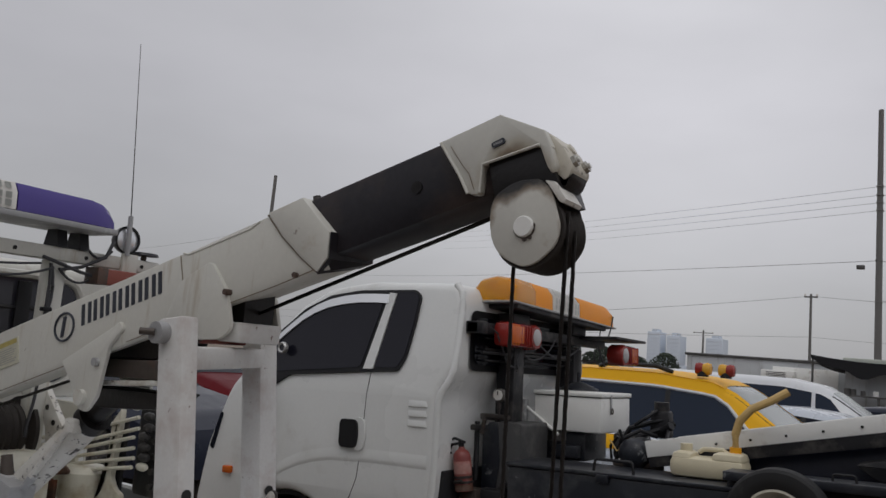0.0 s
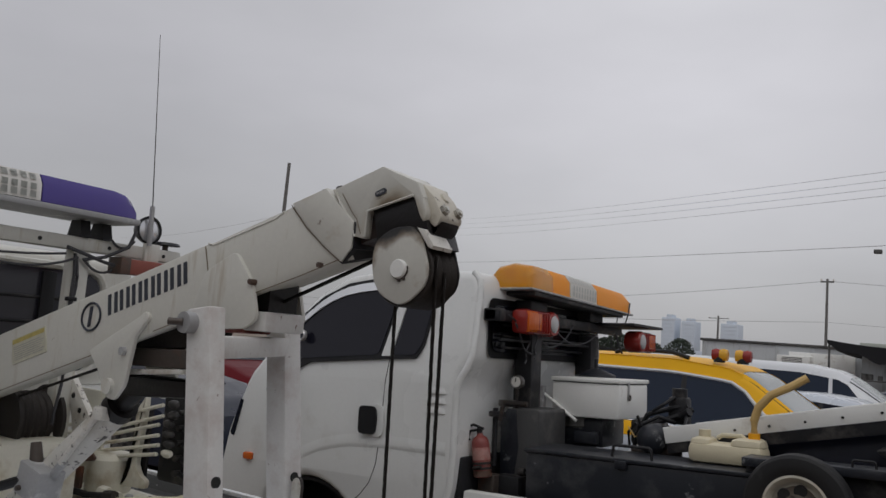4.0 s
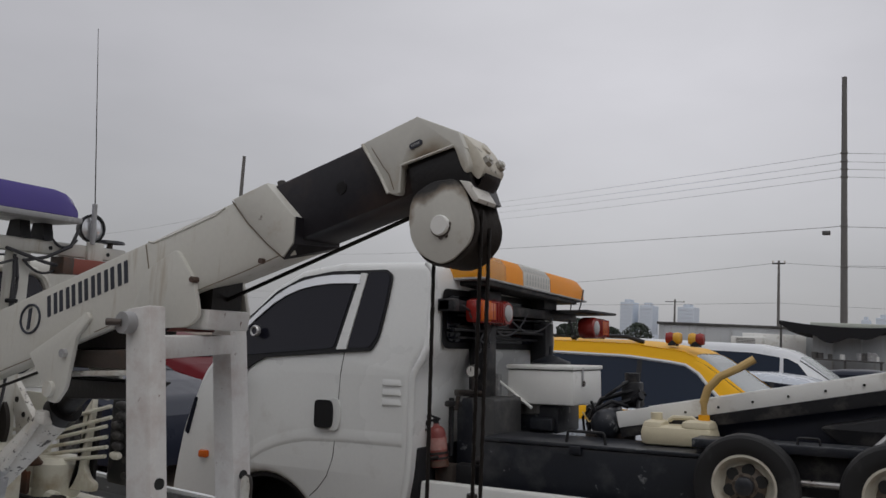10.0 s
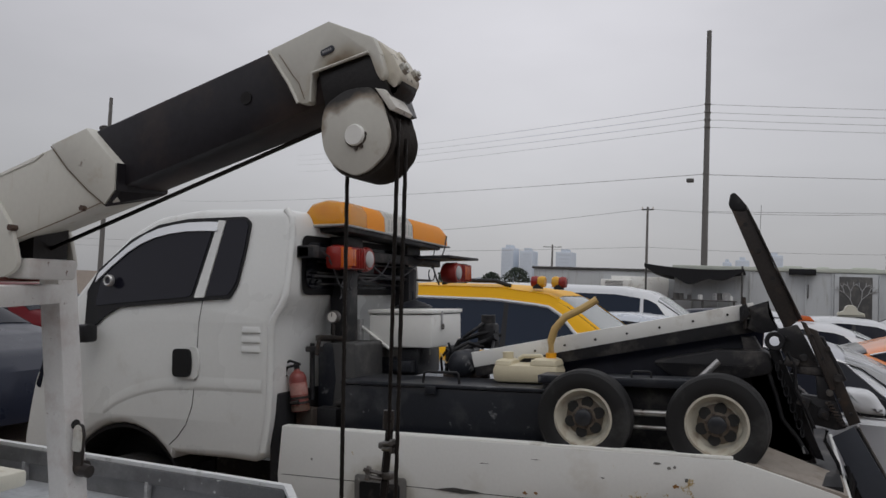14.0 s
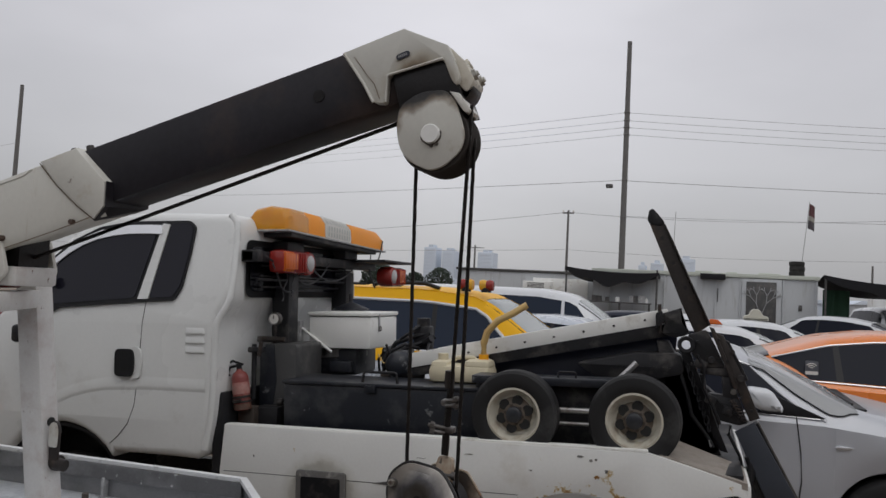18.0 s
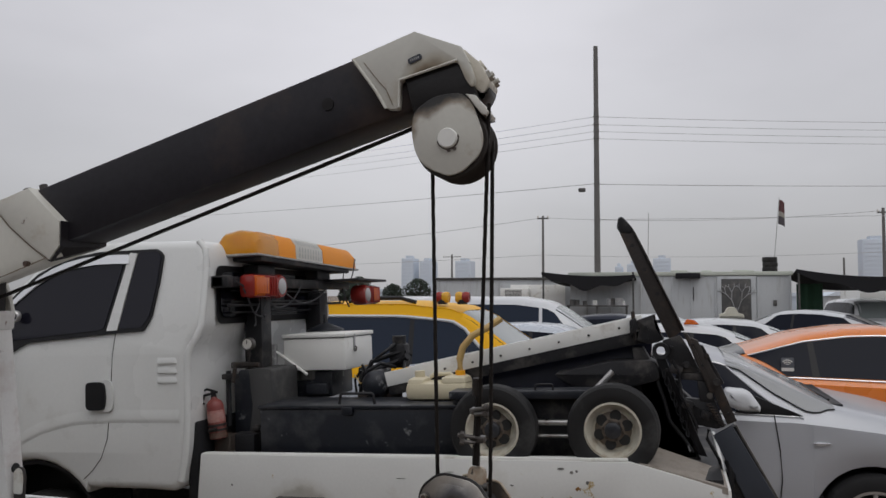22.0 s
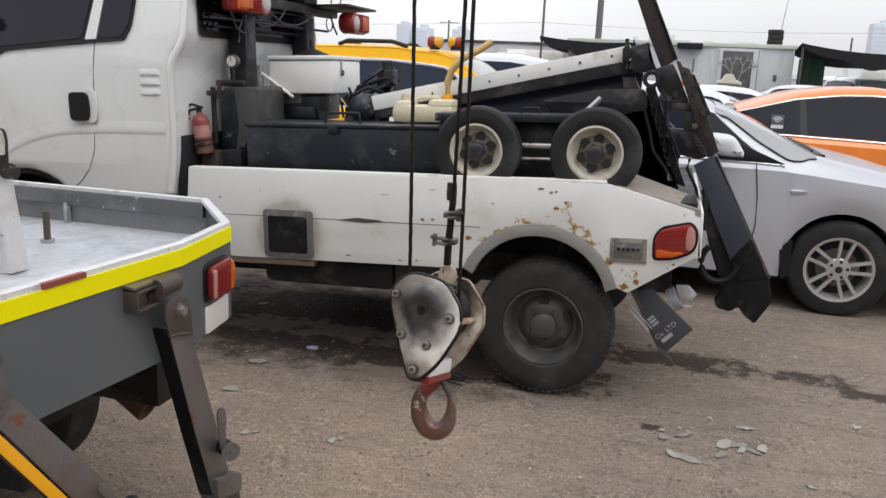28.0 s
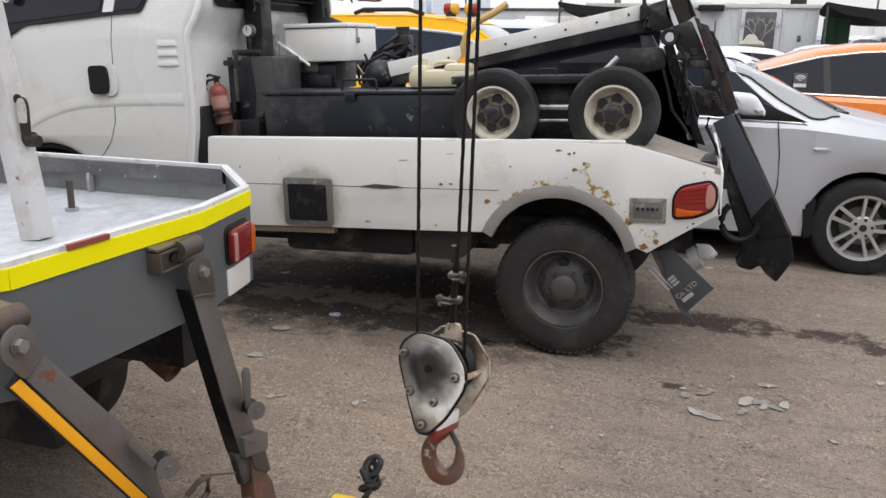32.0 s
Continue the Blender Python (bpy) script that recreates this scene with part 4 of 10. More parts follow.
def build_tow_cab():
    arch = [(-2.93 + 0.44 * math.cos(a), 0.60 + 0.45 * math.sin(a)) for a in np.linspace(math.radians(150), math.radians(38), 12)]
    out = rounded([(-2.0, 0.91), (-1.956, 1.12), (-1.942, 1.29), (-1.940, 1.63), (-1.864, 1.77), (-1.86, 2.12), (-1.90, 2.215), (-2.48, 2.238), (-2.78, 2.205), (-2.98, 2.105), (-3.22, 1.88), (-3.46, 1.59), (-3.61, 1.27), (-3.69, 0.92), (-3.69, 0.62), (-3.36, 0.60)], 0.05)
    bm = new_bm()
    soft_prism(bm, out + arch + [(-2.56, 0.905), (-2.2, 0.905)], -0.06, 1.66, 0.045, cab_side, (1.1, 1.62))
    cab = part("cab_body", bm, CAB_WHITE, TOW)
    y = -0.06

    def panel(name, pts, mat, lift, label="", parent=cab, r=0.05):
        bm = new_bm()
        pts = rounded(pts, r)
        vs = [bm.verts.new((x, y + cab_side(z) - lift, z)) for x, z in pts]
        f = bm.faces.new(vs)
        bmesh.ops.triangulate(bm, faces=[f])
        bmesh.ops.solidify(bm, geom=list(bm.faces), thickness=-0.012)
        bmesh.ops.recalc_face_normals(bm, faces=bm.faces)
        return part(name, bm, mat, parent, label)

    panel("window_surround", [(-2.20, 1.740), (-2.159, 1.812), (-2.130, 1.99), (-2.116, 2.145), (-2.154, 2.179), (-2.30, 2.180), (-2.537, 2.182), (-2.75, 2.155), (-2.931, 2.078), (-3.145, 1.908), (-3.21, 1.78), (-3.20, 1.56), (-3.115, 1.59), (-3.04, 1.65), (-2.949, 1.694), (-2.382, 1.731)], BLACK_PLASTIC, 0.004, r=0.02)
    panel("door_window", [(-2.452, 1.752), (-2.362, 2.118), (-2.649, 2.100), (-2.79, 2.072), (-2.966, 1.995), (-3.11, 1.88), (-3.13, 1.70), (-2.95, 1.716)], FILM_GLASS, 0.008, "dark tinted front door window", r=0.03)
    panel("quarter_window", [(-2.210, 1.757), (-2.168, 1.82), (-2.140, 1.99), (-2.128, 2.140), (-2.157, 2.166), (-2.272, 2.166), (-2.357, 1.754)], FILM_GLASS, 0.008, "dark tinted rear quarter window", r=0.02)
    panel("window_pillar", [(-2.362, 1.747), (-2.280, 2.160), (-2.325, 2.166), (-2.428, 1.745)], CAB_WHITE, 0.012, r=0.004)
    bm = new_bm()
    pts = [(-2.325, 2.173), (-2.41, 2.177), (-2.537, 2.178), (-2.65, 2.168), (-2.75, 2.150), (-2.845, 2.117), (-2.931, 2.072), (-3.04, 1.992), (-3.145, 1.904)]
    for (xa, za), (xb, zb) in zip(pts, pts[1:]):
        vs = [bm.verts.new(p) for p in ((xa, y + cab_side(za) - 0.012, za), (xb, y + cab_side(zb) - 0.012, zb), (xb, y + cab_side(zb) - 0.042, zb - 0.065), (xa, y + cab_side(za) - 0.042, za - 0.065))]
        bm.faces.new(vs)
    bmesh.ops.remove_doubles(bm, verts=bm.verts, dist=1e-4)
    thick(bm, 0.006)
    part("rain_visor", bm, CHROME, cab, "pale chrome window rain visor")
    panel("door_handle_recess", [(-2.47, 1.315), (-2.39, 1.315), (-2.378, 1.40), (-2.39, 1.485), (-2.47, 1.485)], CAB_WHITE, 0.003, r=0.03)
    panel("door_handle", [(-2.545, 1.325), (-2.43, 1.325), (-2.42, 1.40), (-2.43, 1.475), (-2.545, 1.475)], BLACK_PLASTIC, 0.016, "black door handle", r=0.03)
    for k in range(3):
        zc = 1.572 - 0.05 * k
        bm = new_bm()
        grid_sheet(bm, [[(x, y + cab_side(z) - out * e, z) for z, out in ((zc + 0.030, -0.002), (zc + 0.004, 0.009), (zc - 0.006, 0.008), (zc - 0.009, -0.002))] for x, e in ((-2.115, 0.0), (-2.105, 1.0), (-2.005, 1.0), (-1.995, 0.0))])
        bmesh.ops.recalc_face_normals(bm, faces=bm.faces)
        part("vent_slot", bm, CAB_WHITE, cab)
    gap = [(-2.385, 1.74), (-2.392, 1.62), (-2.40, 1.50), (-2.415, 1.30), (-2.43, 1.17), (-2.47, 1.07), (-2.53, 1.0), (-2.585, 0.955)]
    bm = new_bm()
    pipe(bm, [(x, y + cab_side(z) + 0.0008, z) for x, z in gap], 0.0028, 6)
    part("door_gap", bm, SEAM, cab)
    def ridge(line, profile):
        """A pressed line in the side: offsets of height and of depth along it."""
        bm = new_bm()
        grid_sheet(bm, [[(x, y + cab_side(z + dz) - out, z + dz) for dz, out in profile] for x, z in line])
        bmesh.ops.recalc_face_normals(bm, faces=bm.faces)
        return bm

    crease = [(-1.985, 1.262), (-2.35, 1.262), (-2.62, 1.25), (-2.74, 1.229), (-2.85, 1.20), (-2.96, 1.155), (-3.05, 1.10)]
    part("side_crease", ridge(crease, ((0.085, -0.003), (0.05, 0.002), (0.020, 0.0050), (0.006, 0.004), (-0.013, -0.003))), CAB_WHITE, cab)
    bm = new_bm()
    edge = [(-1.925, 2.21), (-1.885, 2.165), (-1.873, 2.08), (-1.871, 1.90), (-1.874, 1.765), (-1.893, 1.705), (-1.925, 1.655), (-1.944, 1.60), (-1.949, 1.45), (-1.950, 1.28), (-1.962, 1.12), (-1.995, 0.955)]
    pipe(bm, [(x, y + cab_side(z) + 0.0225, z) for x, z in edge], 0.020, 12)
    part("corner_bead", bm, CAB_WHITE, cab)
    bm = made(box, -3.435, -3.365, -0.085, -0.05, 1.095, 1.14, 0.012)
    part("side_indicator", bm, ORANGE_LENS, cab, "orange side indicator")
    panel("headlamp", [(-3.50, 1.45), (-3.48, 1.44), (-3.545, 1.22), (-3.575, 1.24)], CAR_GLASS, 0.006, r=0.01)
    bm = made(lathe, [(0.020, -0.010), (0.027, -0.014), (0.033, -0.006), (0.033, 0.012), (0.020, 0.012)], (-3.01, -0.085, 1.845), "Y", 24, ring_shut=True)
    ring = part("round_mirror", bm, ALLOY, cab, "small round metal mirror")
    part("mirror_face", made(rod, (-3.01, -0.090, 1.845), (-3.01, -0.078, 1.845), 0.022, seg=20), REAR_GLASS, ring)
    bm = made(box, -3.16, -3.06, -0.20, -0.10, 1.50, 1.60, 0.02)
    part("wing_mirror", bm, BLACK_PLASTIC, cab)
    # rear of the cab
    def back(pts, mat, x, name, label="", d=0.012):
        bm = new_bm()
        f = bm.faces.new([bm.verts.new((x, py, pz)) for py, pz in rounded(pts, 0.06)])
        bmesh.ops.solidify(bm, geom=[f], thickness=-d)
        bmesh.ops.recalc_face_normals(bm, faces=bm.faces)
        return part(name, bm, mat, cab, label)
    back([(0.10, 1.76), (1.41, 1.76), (1.41, 2.08), (0.10, 2.08)], BLACK_PLASTIC, -1.853, "rear_window_seal")
    back([(0.135, 1.795), (1.375, 1.795), (1.375, 2.045), (0.135, 2.045)], FILM_GLASS, -1.846, "rear_window", "dark rear cab window")
    for k in range(4):
        part("window_bar", made(rod, (-1.82, 0.2, 1.82 + 0.06 * k), (-1.82, 1.4, 1.82 + 0.06 * k), 0.006, seg=8), BLACK_STEEL, cab)
    part("cab_base", made(box, -1.99, -1.93, 0.02, 1.58, 0.55, 1.25, 0.01), BLACK_STEEL, TOW)
    for ra, rb in ((0.424, 0.438),):
        liner = [(-2.93 + rb * math.cos(a), 0.60 + (rb + 0.006) * math.sin(a)) for a in np.linspace(math.radians(160), math.radians(30), 14)]
        liner += [(-2.93 + ra * math.cos(a), 0.60 + ra * math.sin(a)) for a in np.linspace(math.radians(30), math.radians(160), 14)]
        part("wheel_liner", made(prism, liner, -0.02, 1.60), BLACK_PLASTIC, TOW)
    part("wheel_well_back", made(box, -3.33, -2.53, 0.26, 0.28, 0.40, 1.0), BLACK_PLASTIC, TOW)
    wheel("front_wheel", TOW, -2.93, 0.10, 0.50, 0.36, 0.19, 0.20, RUBBER, TRUCK_RIM, -1, hub_r=0.06)


build_tow_cab()


def written(name, text, size, m, material, parent):
    """Raised lettering in the built-in font, as a mesh."""
    cu = bpy.data.curves.new(name, "FONT")
    cu.body, cu.size, cu.extrude = text, size, 0.0006
    tmp = bpy.data.objects.new(name, cu)
    scene.collection.objects.link(tmp)
    me = bpy.data.meshes.new_from_object(tmp.evaluated_get(bpy.context.evaluated_depsgraph_get()))
    bpy.data.objects.remove(tmp)
    me.transform(m)
    me.materials.clear()
    me.materials.append(material)
    ob = new(name, me)
    ob.parent = parent
    return tagged(ob, "")


def build_tow_bed():
    y = 0.0
    arch_out = [(-0.03 + 0.392 * math.cos(a), 0.50 + 0.378 * math.sin(a)) for a in np.linspace(math.radians(158), math.radians(14), 18)]
    lower = [(-1.925, 0.845), (-1.91, 0.70), (-1.66, 0.62), (-0.40, 0.635)] + arch_out[0:] + [(0.40, 0.57), (0.69, 0.755), (0.715, 0.76), (0.70, 0.965), (0.50, 1.022), (0.29, 1.078), (-1.90, 1.088)]
    bm = made(prism, lower, y, 0.03, 0.002)
    part("bed_side", bm, BED_WHITE, TOW, "white bed side with rust over the wheel arch")
    part("bed_seam", made(box, -1.90, -0.31, -0.0008, 0.006, 0.8448, 0.8478), SEAM, TOW)
    part("bed_top_edge", made(box, -1.90, 0.285, 0.004, 0.06, 1.079, 1.092, 0.004), CREAM_BOX, TOW)
    bm = new_bm()
    arch_in = [(-0.03 + 0.340 * math.cos(a), 0.49 + 0.330 * math.sin(a)) for a in np.linspace(math.radians(14), math.radians(158), 18)]
    prism(bm, arch_out + arch_in, -0.012, 0.05, 0.003)
    part("wheel_arch_trim", bm, ARCH_GREY, TOW, "grey wheel arch trim")
    bm = new_bm()
    for (xa, za), (xb, zb) in zip(arch_in, arch_in[1:]):
        bm.faces.new([bm.verts.new(p) for p in ((xa, 0.04, za), (xb, 0.04, zb), (xb, 0.5, zb), (xa, 0.5, za))])
    part("wheel_well", bm, BLACK_STEEL, TOW)
    # sloping rear corner and deck
    bm = new_bm()
    top = [(0.295, 0.03, 1.083), (0.705, -0.002, 0.975), (0.70, 0.34, 0.985), (0.36, 0.36, 1.10)]
    low = [(x, yy, z - 0.03) for x, yy, z in top]
    a = [bm.verts.new(p) for p in top]
    b = [bm.verts.new(p) for p in low]
    bm.faces.new(a), bm.faces.new(b[::-1])
    for i in range(4):
        bm.faces.new((a[i], b[i], b[(i + 1) % 4], a[(i + 1) % 4]))
    bmesh.ops.recalc_face_normals(bm, faces=bm.faces)
    part("rear_corner_plate", bm, WEATHERED, TOW, "bare weathered rear corner plate")
    part("rear_panel", made(box, 0.70, 0.718, 0.0, 1.6, 0.76, 0.965, 0.004), BED_WHITE, TOW)
    part("bed_far_side", made(box, -1.9, 0.5, 1.57, 1.6, 0.63, 1.08, 0.004), BED_WHITE, TOW)
    part("bed_floor", made(box, -1.9, 0.69, 0.035, 1.565, 0.98, 1.0), BLACK_STEEL, TOW)
    part("chassis_rail", made(box, -3.4, 0.6, 0.40, 0.48, 0.48, 0.64), BLACK_STEEL, TOW)
    part("chassis_rail", made(box, -3.4, 0.6, 1.12, 1.20, 0.48, 0.64), BLACK_STEEL, TOW)
    part("under_tank", made(box, -1.56, -0.80, 0.13, 0.52, 0.450, 0.615, 0.045), BLACK_STEEL, TOW, "black fuel tank under the bed")
    part("tank_step", made(prism, rounded([(-0.80, 0.60), (-0.50, 0.61), (-0.52, 0.47), (-0.58, 0.44), (-0.80, 0.45)], 0.02), 0.15, 0.42, 0.006), CABINET_GREY, TOW)
    # two black boxes added to block light coming through from the far side
    part("under_tank", made(box, -1.75, -0.75, 1.12, 1.54, 0.27, 0.61, 0.04), BLACK_STEEL, TOW)
    part("spare_carrier", made(box, -2.3, -0.45, 0.56, 1.06, 0.40, 0.56, 0.03), BLACK_STEEL, TOW)
    part("sill_rail", made(prism, [(-1.93, 0.70), (-1.66, 0.622), (-1.20, 0.618), (-1.20, 0.590), (-1.66, 0.585), (-1.93, 0.62)], 0.012, 0.06, 0.004), GRIME, TOW, "grimy rail under the bed side")
    # service hatch
    bm = made(prism, rounded([(-1.468, 0.635), (-1.19, 0.635), (-1.19, 0.885), (-1.468, 0.885)], 0.02), -0.014, 0.0, 0.003)
    hatch = part("hatch_frame", bm, HATCH_GREY, TOW, "grey hatch frame with a dark opening")
    part("hatch_opening", made(prism, rounded([(-1.438, 0.662), (-1.220, 0.662), (-1.220, 0.853), (-1.438, 0.853)], 0.014), -0.018, -0.012), DEEP_BLACK, hatch)
    bm = made(prism, [(-1.05, 0.846), (-0.95, 0.862), (-0.84, 0.855), (-0.80, 0.848), (-0.9, 0.838)], -0.004, 0.0)
    part("paint_scrape", bm, TRUCK_RIM, TOW)
    # marker plate with bolts
    bm = made(box, 0.313, 0.479, -0.010, 0.0, 0.716, 0.832, 0.004)
    plate = part("marker_plate", bm, MARKER_STEEL, TOW, "framed marker lamp plate")
    part("marker_lens", made(box, 0.332, 0.460, -0.013, -0.009, 0.738, 0.812, 0.004), HATCH_GREY, plate)
    for k in range(5):
        part("marker_stud", made(rod, (0.352 + 0.022 * k, -0.020, 0.782), (0.352 + 0.022 * k, -0.012, 0.782), 0.008, seg=8), BLACK_STEEL, plate)
    # tail lamp wraps the corner
    part("lamp_seat", made(prism, rounded([(0.503, 0.733), (0.605, 0.742), (0.685, 0.780), (0.702, 0.83), (0.700, 0.890), (0.668, 0.924), (0.535, 0.894), (0.503, 0.845)], 0.03), -0.008, 0.0, 0.003), DEEP_BLACK, TOW)
    bm = made(prism, rounded([(0.512, 0.742), (0.60, 0.752), (0.675, 0.785), (0.692, 0.83), (0.690, 0.885), (0.662, 0.914), (0.54, 0.884), (0.512, 0.84)], 0.03), -0.022, 0.0, 0.008)
    tail = part("tail_lamp", bm, RED_LENS, TOW, "red and amber tail lamp")
    part("amber_band", made(prism, rounded([(0.522, 0.752), (0.600, 0.760), (0.638, 0.776), (0.636, 0.784), (0.580, 0.782), (0.521, 0.792)], 0.008), -0.0245, -0.02, 0.002), ORANGE_LENS, tail)
    part("reverse_lens", made(prism, rounded([(0.650, 0.798), (0.668, 0.792), (0.686, 0.815), (0.689, 0.85), (0.684, 0.885), (0.666, 0.905), (0.652, 0.895), (0.646, 0.85)], 0.012), -0.028, -0.02, 0.003), PINK_LENS, tail)
    for k in range(4):
        part("lamp_rib", made(prism, [(0.535, 0.812 + k * 0.018), (0.645, 0.820 + k * 0.021), (0.645, 0.8225 + k * 0.021), (0.535, 0.8145 + k * 0.018)], -0.0245, -0.02), DARK_RED, tail)
    # rear wheel
    wheel("rear_wheel", TOW, 0.0, 0.14, 0.352, 0.343, 0.20, 0.195, RUBBER, TRUCK_RIM, -1, lugs=64, hub_r=0.065, dish=0.085, holes=5, hole_r=0.026)
    wheel("rear_wheel", TOW, 0.02, 1.44, 0.365, 0.365, 0.20, 0.195, RUBBER, TRUCK_RIM, 1, hub_r=0.065)
    # mud flap, curled out and swung to show its face
    bm = made(prism, [(0.440, 0.556), (0.512, 0.567), (0.710, 0.383), (0.599, 0.265), (0.548, 0.30)], 0.112, 0.120, 0.002)
    flap = part("mud_flap", bm, DARK_FLAP, TOW, "dark rubber mud flap with pale lettering")
    part("flap_edge", made(prism, [(0.408, 0.552), (0.440, 0.556), (0.548, 0.30), (0.600, 0.264), (0.628, 0.206), (0.556, 0.262)], 0.118, 0.128, 0.002), TRUCK_RIM, flap)
    turn = pose(0.548, 0.110, 0.318, 90, 0, 0) @ pose(0, 0, 0, 0, 0, 44)
    written("lettering", "Co. LTD", 0.034, turn, GALV, flap)
    for x0, x1, z0, z1 in ((0.012, 0.075, -0.030, -0.010), (0.03, 0.065, 0.06, 0.072), (0.03, 0.065, 0.078, 0.090), (0.03, 0.065, 0.096, 0.108), (-0.005, 0.006, 0.06, 0.20), (0.015, 0.022, 0.06, 0.21)):
        bm = made(box, x0, x1, z0, z1, 0.0, 0.001, 0, turn)
        part("pale_bar", bm, GALV, flap)
    # axle stub and bracket behind it
    part("rear_bracket", made(rod, (0.60, 0.22, 0.49), (0.635, 0.22, 0.51), 0.058), GALV, TOW)
    part("rear_bracket", made(prism, [(0.62, 0.57), (0.64, 0.50), (0.70, 0.50), (0.72, 0.53), (0.68, 0.57)], 0.2, 0.24, 0.006), GALV, TOW)


build_tow_bed()


def build_rust():
    """A few lifted paint flakes over the wheel arch."""
    rng = random.Random(31)
    for x, z, w, mat in ((0.06, 0.955, 0.02, RUST), (0.385, 0.60, 0.03, RUST), (0.44, 0.625, 0.022, RUST), (-0.37, 0.79, 0.022, RUST), (-0.60, 0.868, 0.016, RUST), (-0.55, 0.873, 0.012, RUST)):
        bm = new_bm()
        pts = [(x + w * (0.4 + 0.7 * rng.random()) * math.cos(6.283 * i / 11), z + 0.5 * w * (0.3 + rng.random()) * math.sin(6.283 * i / 11)) for i in range(11)]
        prism(bm, pts, -0.0030, -0.0012)
        part("paint_flake", bm, mat, TOW)


build_rust()


def build_chips():
    """Dark scratches and chips in the white bed paint."""
    rng = random.Random(77)
    for x, z, w, h in ((-0.02, 1.045, 0.020, 0.006), (0.03, 1.03, 0.012, 0.009), (0.055, 1.035, 0.008, 0.007), (0.10, 0.985, 0.010, 0.012), (-0.55, 1.02, 0.024, 0.002), (-0.80, 0.985, 0.030, 0.002), (0.60, 0.72, 0.007, 0.007), (-1.72, 0.935, 0.006, 0.006), (-1.78, 0.70, 0.016, 0.006), (0.575, 0.70, 0.005, 0.005), (-0.25, 0.965, 0.010, 0.004), (-1.0, 0.665, 0.018, 0.004), (-0.72, 0.655, 0.014, 0.005)):
        pts = [(x + w * (0.5 + 0.6 * rng.random()) * math.cos(6.283 * i / 9), z + h * (0.5 + 0.6 * rng.random()) * math.sin(6.283 * i / 9)) for i in range(9)]
        part("paint_chip", made(prism, pts, -0.0016, 0.001), HATCH_GREY, TOW)


build_chips()


def build_tow_gear():
    # tool box along the bed
    bm = made(box, -1.64, -0.535, 0.16, 0.50, 1.0, 1.298, 0.01)
    tool = part("tool_box", bm, DUST_BLACK, TOW, "scratched dark steel tool box")
    part("tool_box_lid", made(box, -1.648, -0.528, 0.15, 0.52, 1.299, 1.318, 0.005), DUST_BLACK, tool)
    part("lid_latch", made(box, -1.16, -1.10, 0.138, 0.15, 1.27, 1.308, 0.003), DUST_BLACK, tool)
    part("grab_handle", made(pipe, [(-1.195, 0.20, 1.318), (-1.188, 0.20, 1.366), (-1.178, 0.20, 1.373), (-1.012, 0.20, 1.373), (-1.003, 0.20, 1.366), (-0.998, 0.20, 1.318)], 0.0075), BLACK_STEEL, tool)
    # side channel between the dolly wheels
    part("side_channel", made(box, -0.58, 0.30, 0.14, 0.30, 1.345, 1.385, 0.006), DUST_BLACK, TOW)
    part("side_channel", made(box, -0.58, 0.34, 0.22, 0.50, 1.0, 1.34, 0.006), BLACK_STEEL, TOW)
    part("grab_handle", made(pipe, [(-0.15, 0.17, 1.383), (-0.148, 0.17, 1.408), (-0.14, 0.17, 1.413), (-0.072, 0.17, 1.413), (-0.064, 0.17, 1.408), (-0.062, 0.17, 1.383)], 0.005), BLACK_STEEL, TOW)
    part("axle_bar", made(rod, (-0.17, 0.14, 1.234), (0.05, 0.14, 1.234), 0.0145), BRIGHT_STEEL, TOW)
    part("axle_bar", made(rod, (-0.17, 0.14, 1.171), (0.05, 0.14, 1.171), 0.009), BRIGHT_STEEL, TOW)
    part("stay_rod", made(rod, (0.08, 0.28, 1.325), (0.215, 0.31, 1.458), 0.015), BRIGHT_STEEL, TOW)
    # control cabinet and gauge behind the cab
    bm = made(prism, rounded([(-1.87, 1.0), (-1.64, 1.0), (-1.64, 1.50), (-1.83, 1.50), (-1.87, 1.44)], 0.02), 0.30, 0.62, 0.006)
    part("control_cabinet", bm, CABINET_GREY, TOW, "dusty grey control cabinet")
    part("cabinet_facet", made(prism, [(-1.866, 1.02), (-1.80, 1.02), (-1.76, 1.30), (-1.78, 1.497), (-1.83, 1.497), (-1.866, 1.44)], 0.292, 0.301, 0.002), DUST_BLACK, TOW)
    part("cabinet_lever", made(pipe, [(-1.70, 0.27, 1.17), (-1.66, 0.25, 1.20), (-1.60, 0.25, 1.205)], 0.009), BLACK_STEEL, TOW)
    part("lever_knob", made(lathe, [(0.0, -0.02), (0.018, -0.016), (0.022, 0.0), (0.018, 0.016), (0.0, 0.02)], (-1.72, 0.27, 1.18), "X", 14), BLACK_STEEL, TOW)
    part("holder_clamp", made(box, -1.885, -1.80, 0.185, 0.235, 1.455, 1.485, 0.008), BLACK_STEEL, TOW)
    part("clamp_screw", made(rod, (-1.815, 0.19, 1.44), (-1.80, 0.19, 1.515), 0.012, seg=8), DARK_STEEL, TOW)
    part("valve_spindle", made(rod, (-1.86, 0.31, 1.525), (-1.72, 0.31, 1.525), 0.014, seg=10), DARK_STEEL, TOW)
    part("cabinet_bracket", made(box, -1.84, -1.70, 0.20, 0.30, 1.02, 1.16, 0.01), BLACK_STEEL, TOW)
    g = part("gauge_stem", made(lathe, [(0.0, 0.0), (0.014, 0.0), (0.014, 0.03), (0.007, 0.035), (0.007, 0.065), (0.011, 0.07), (0.011, 0.105), (0.0, 0.105)], (-1.80, 0.34, 1.50), "Z", 12), DARK_STEEL, TOW)
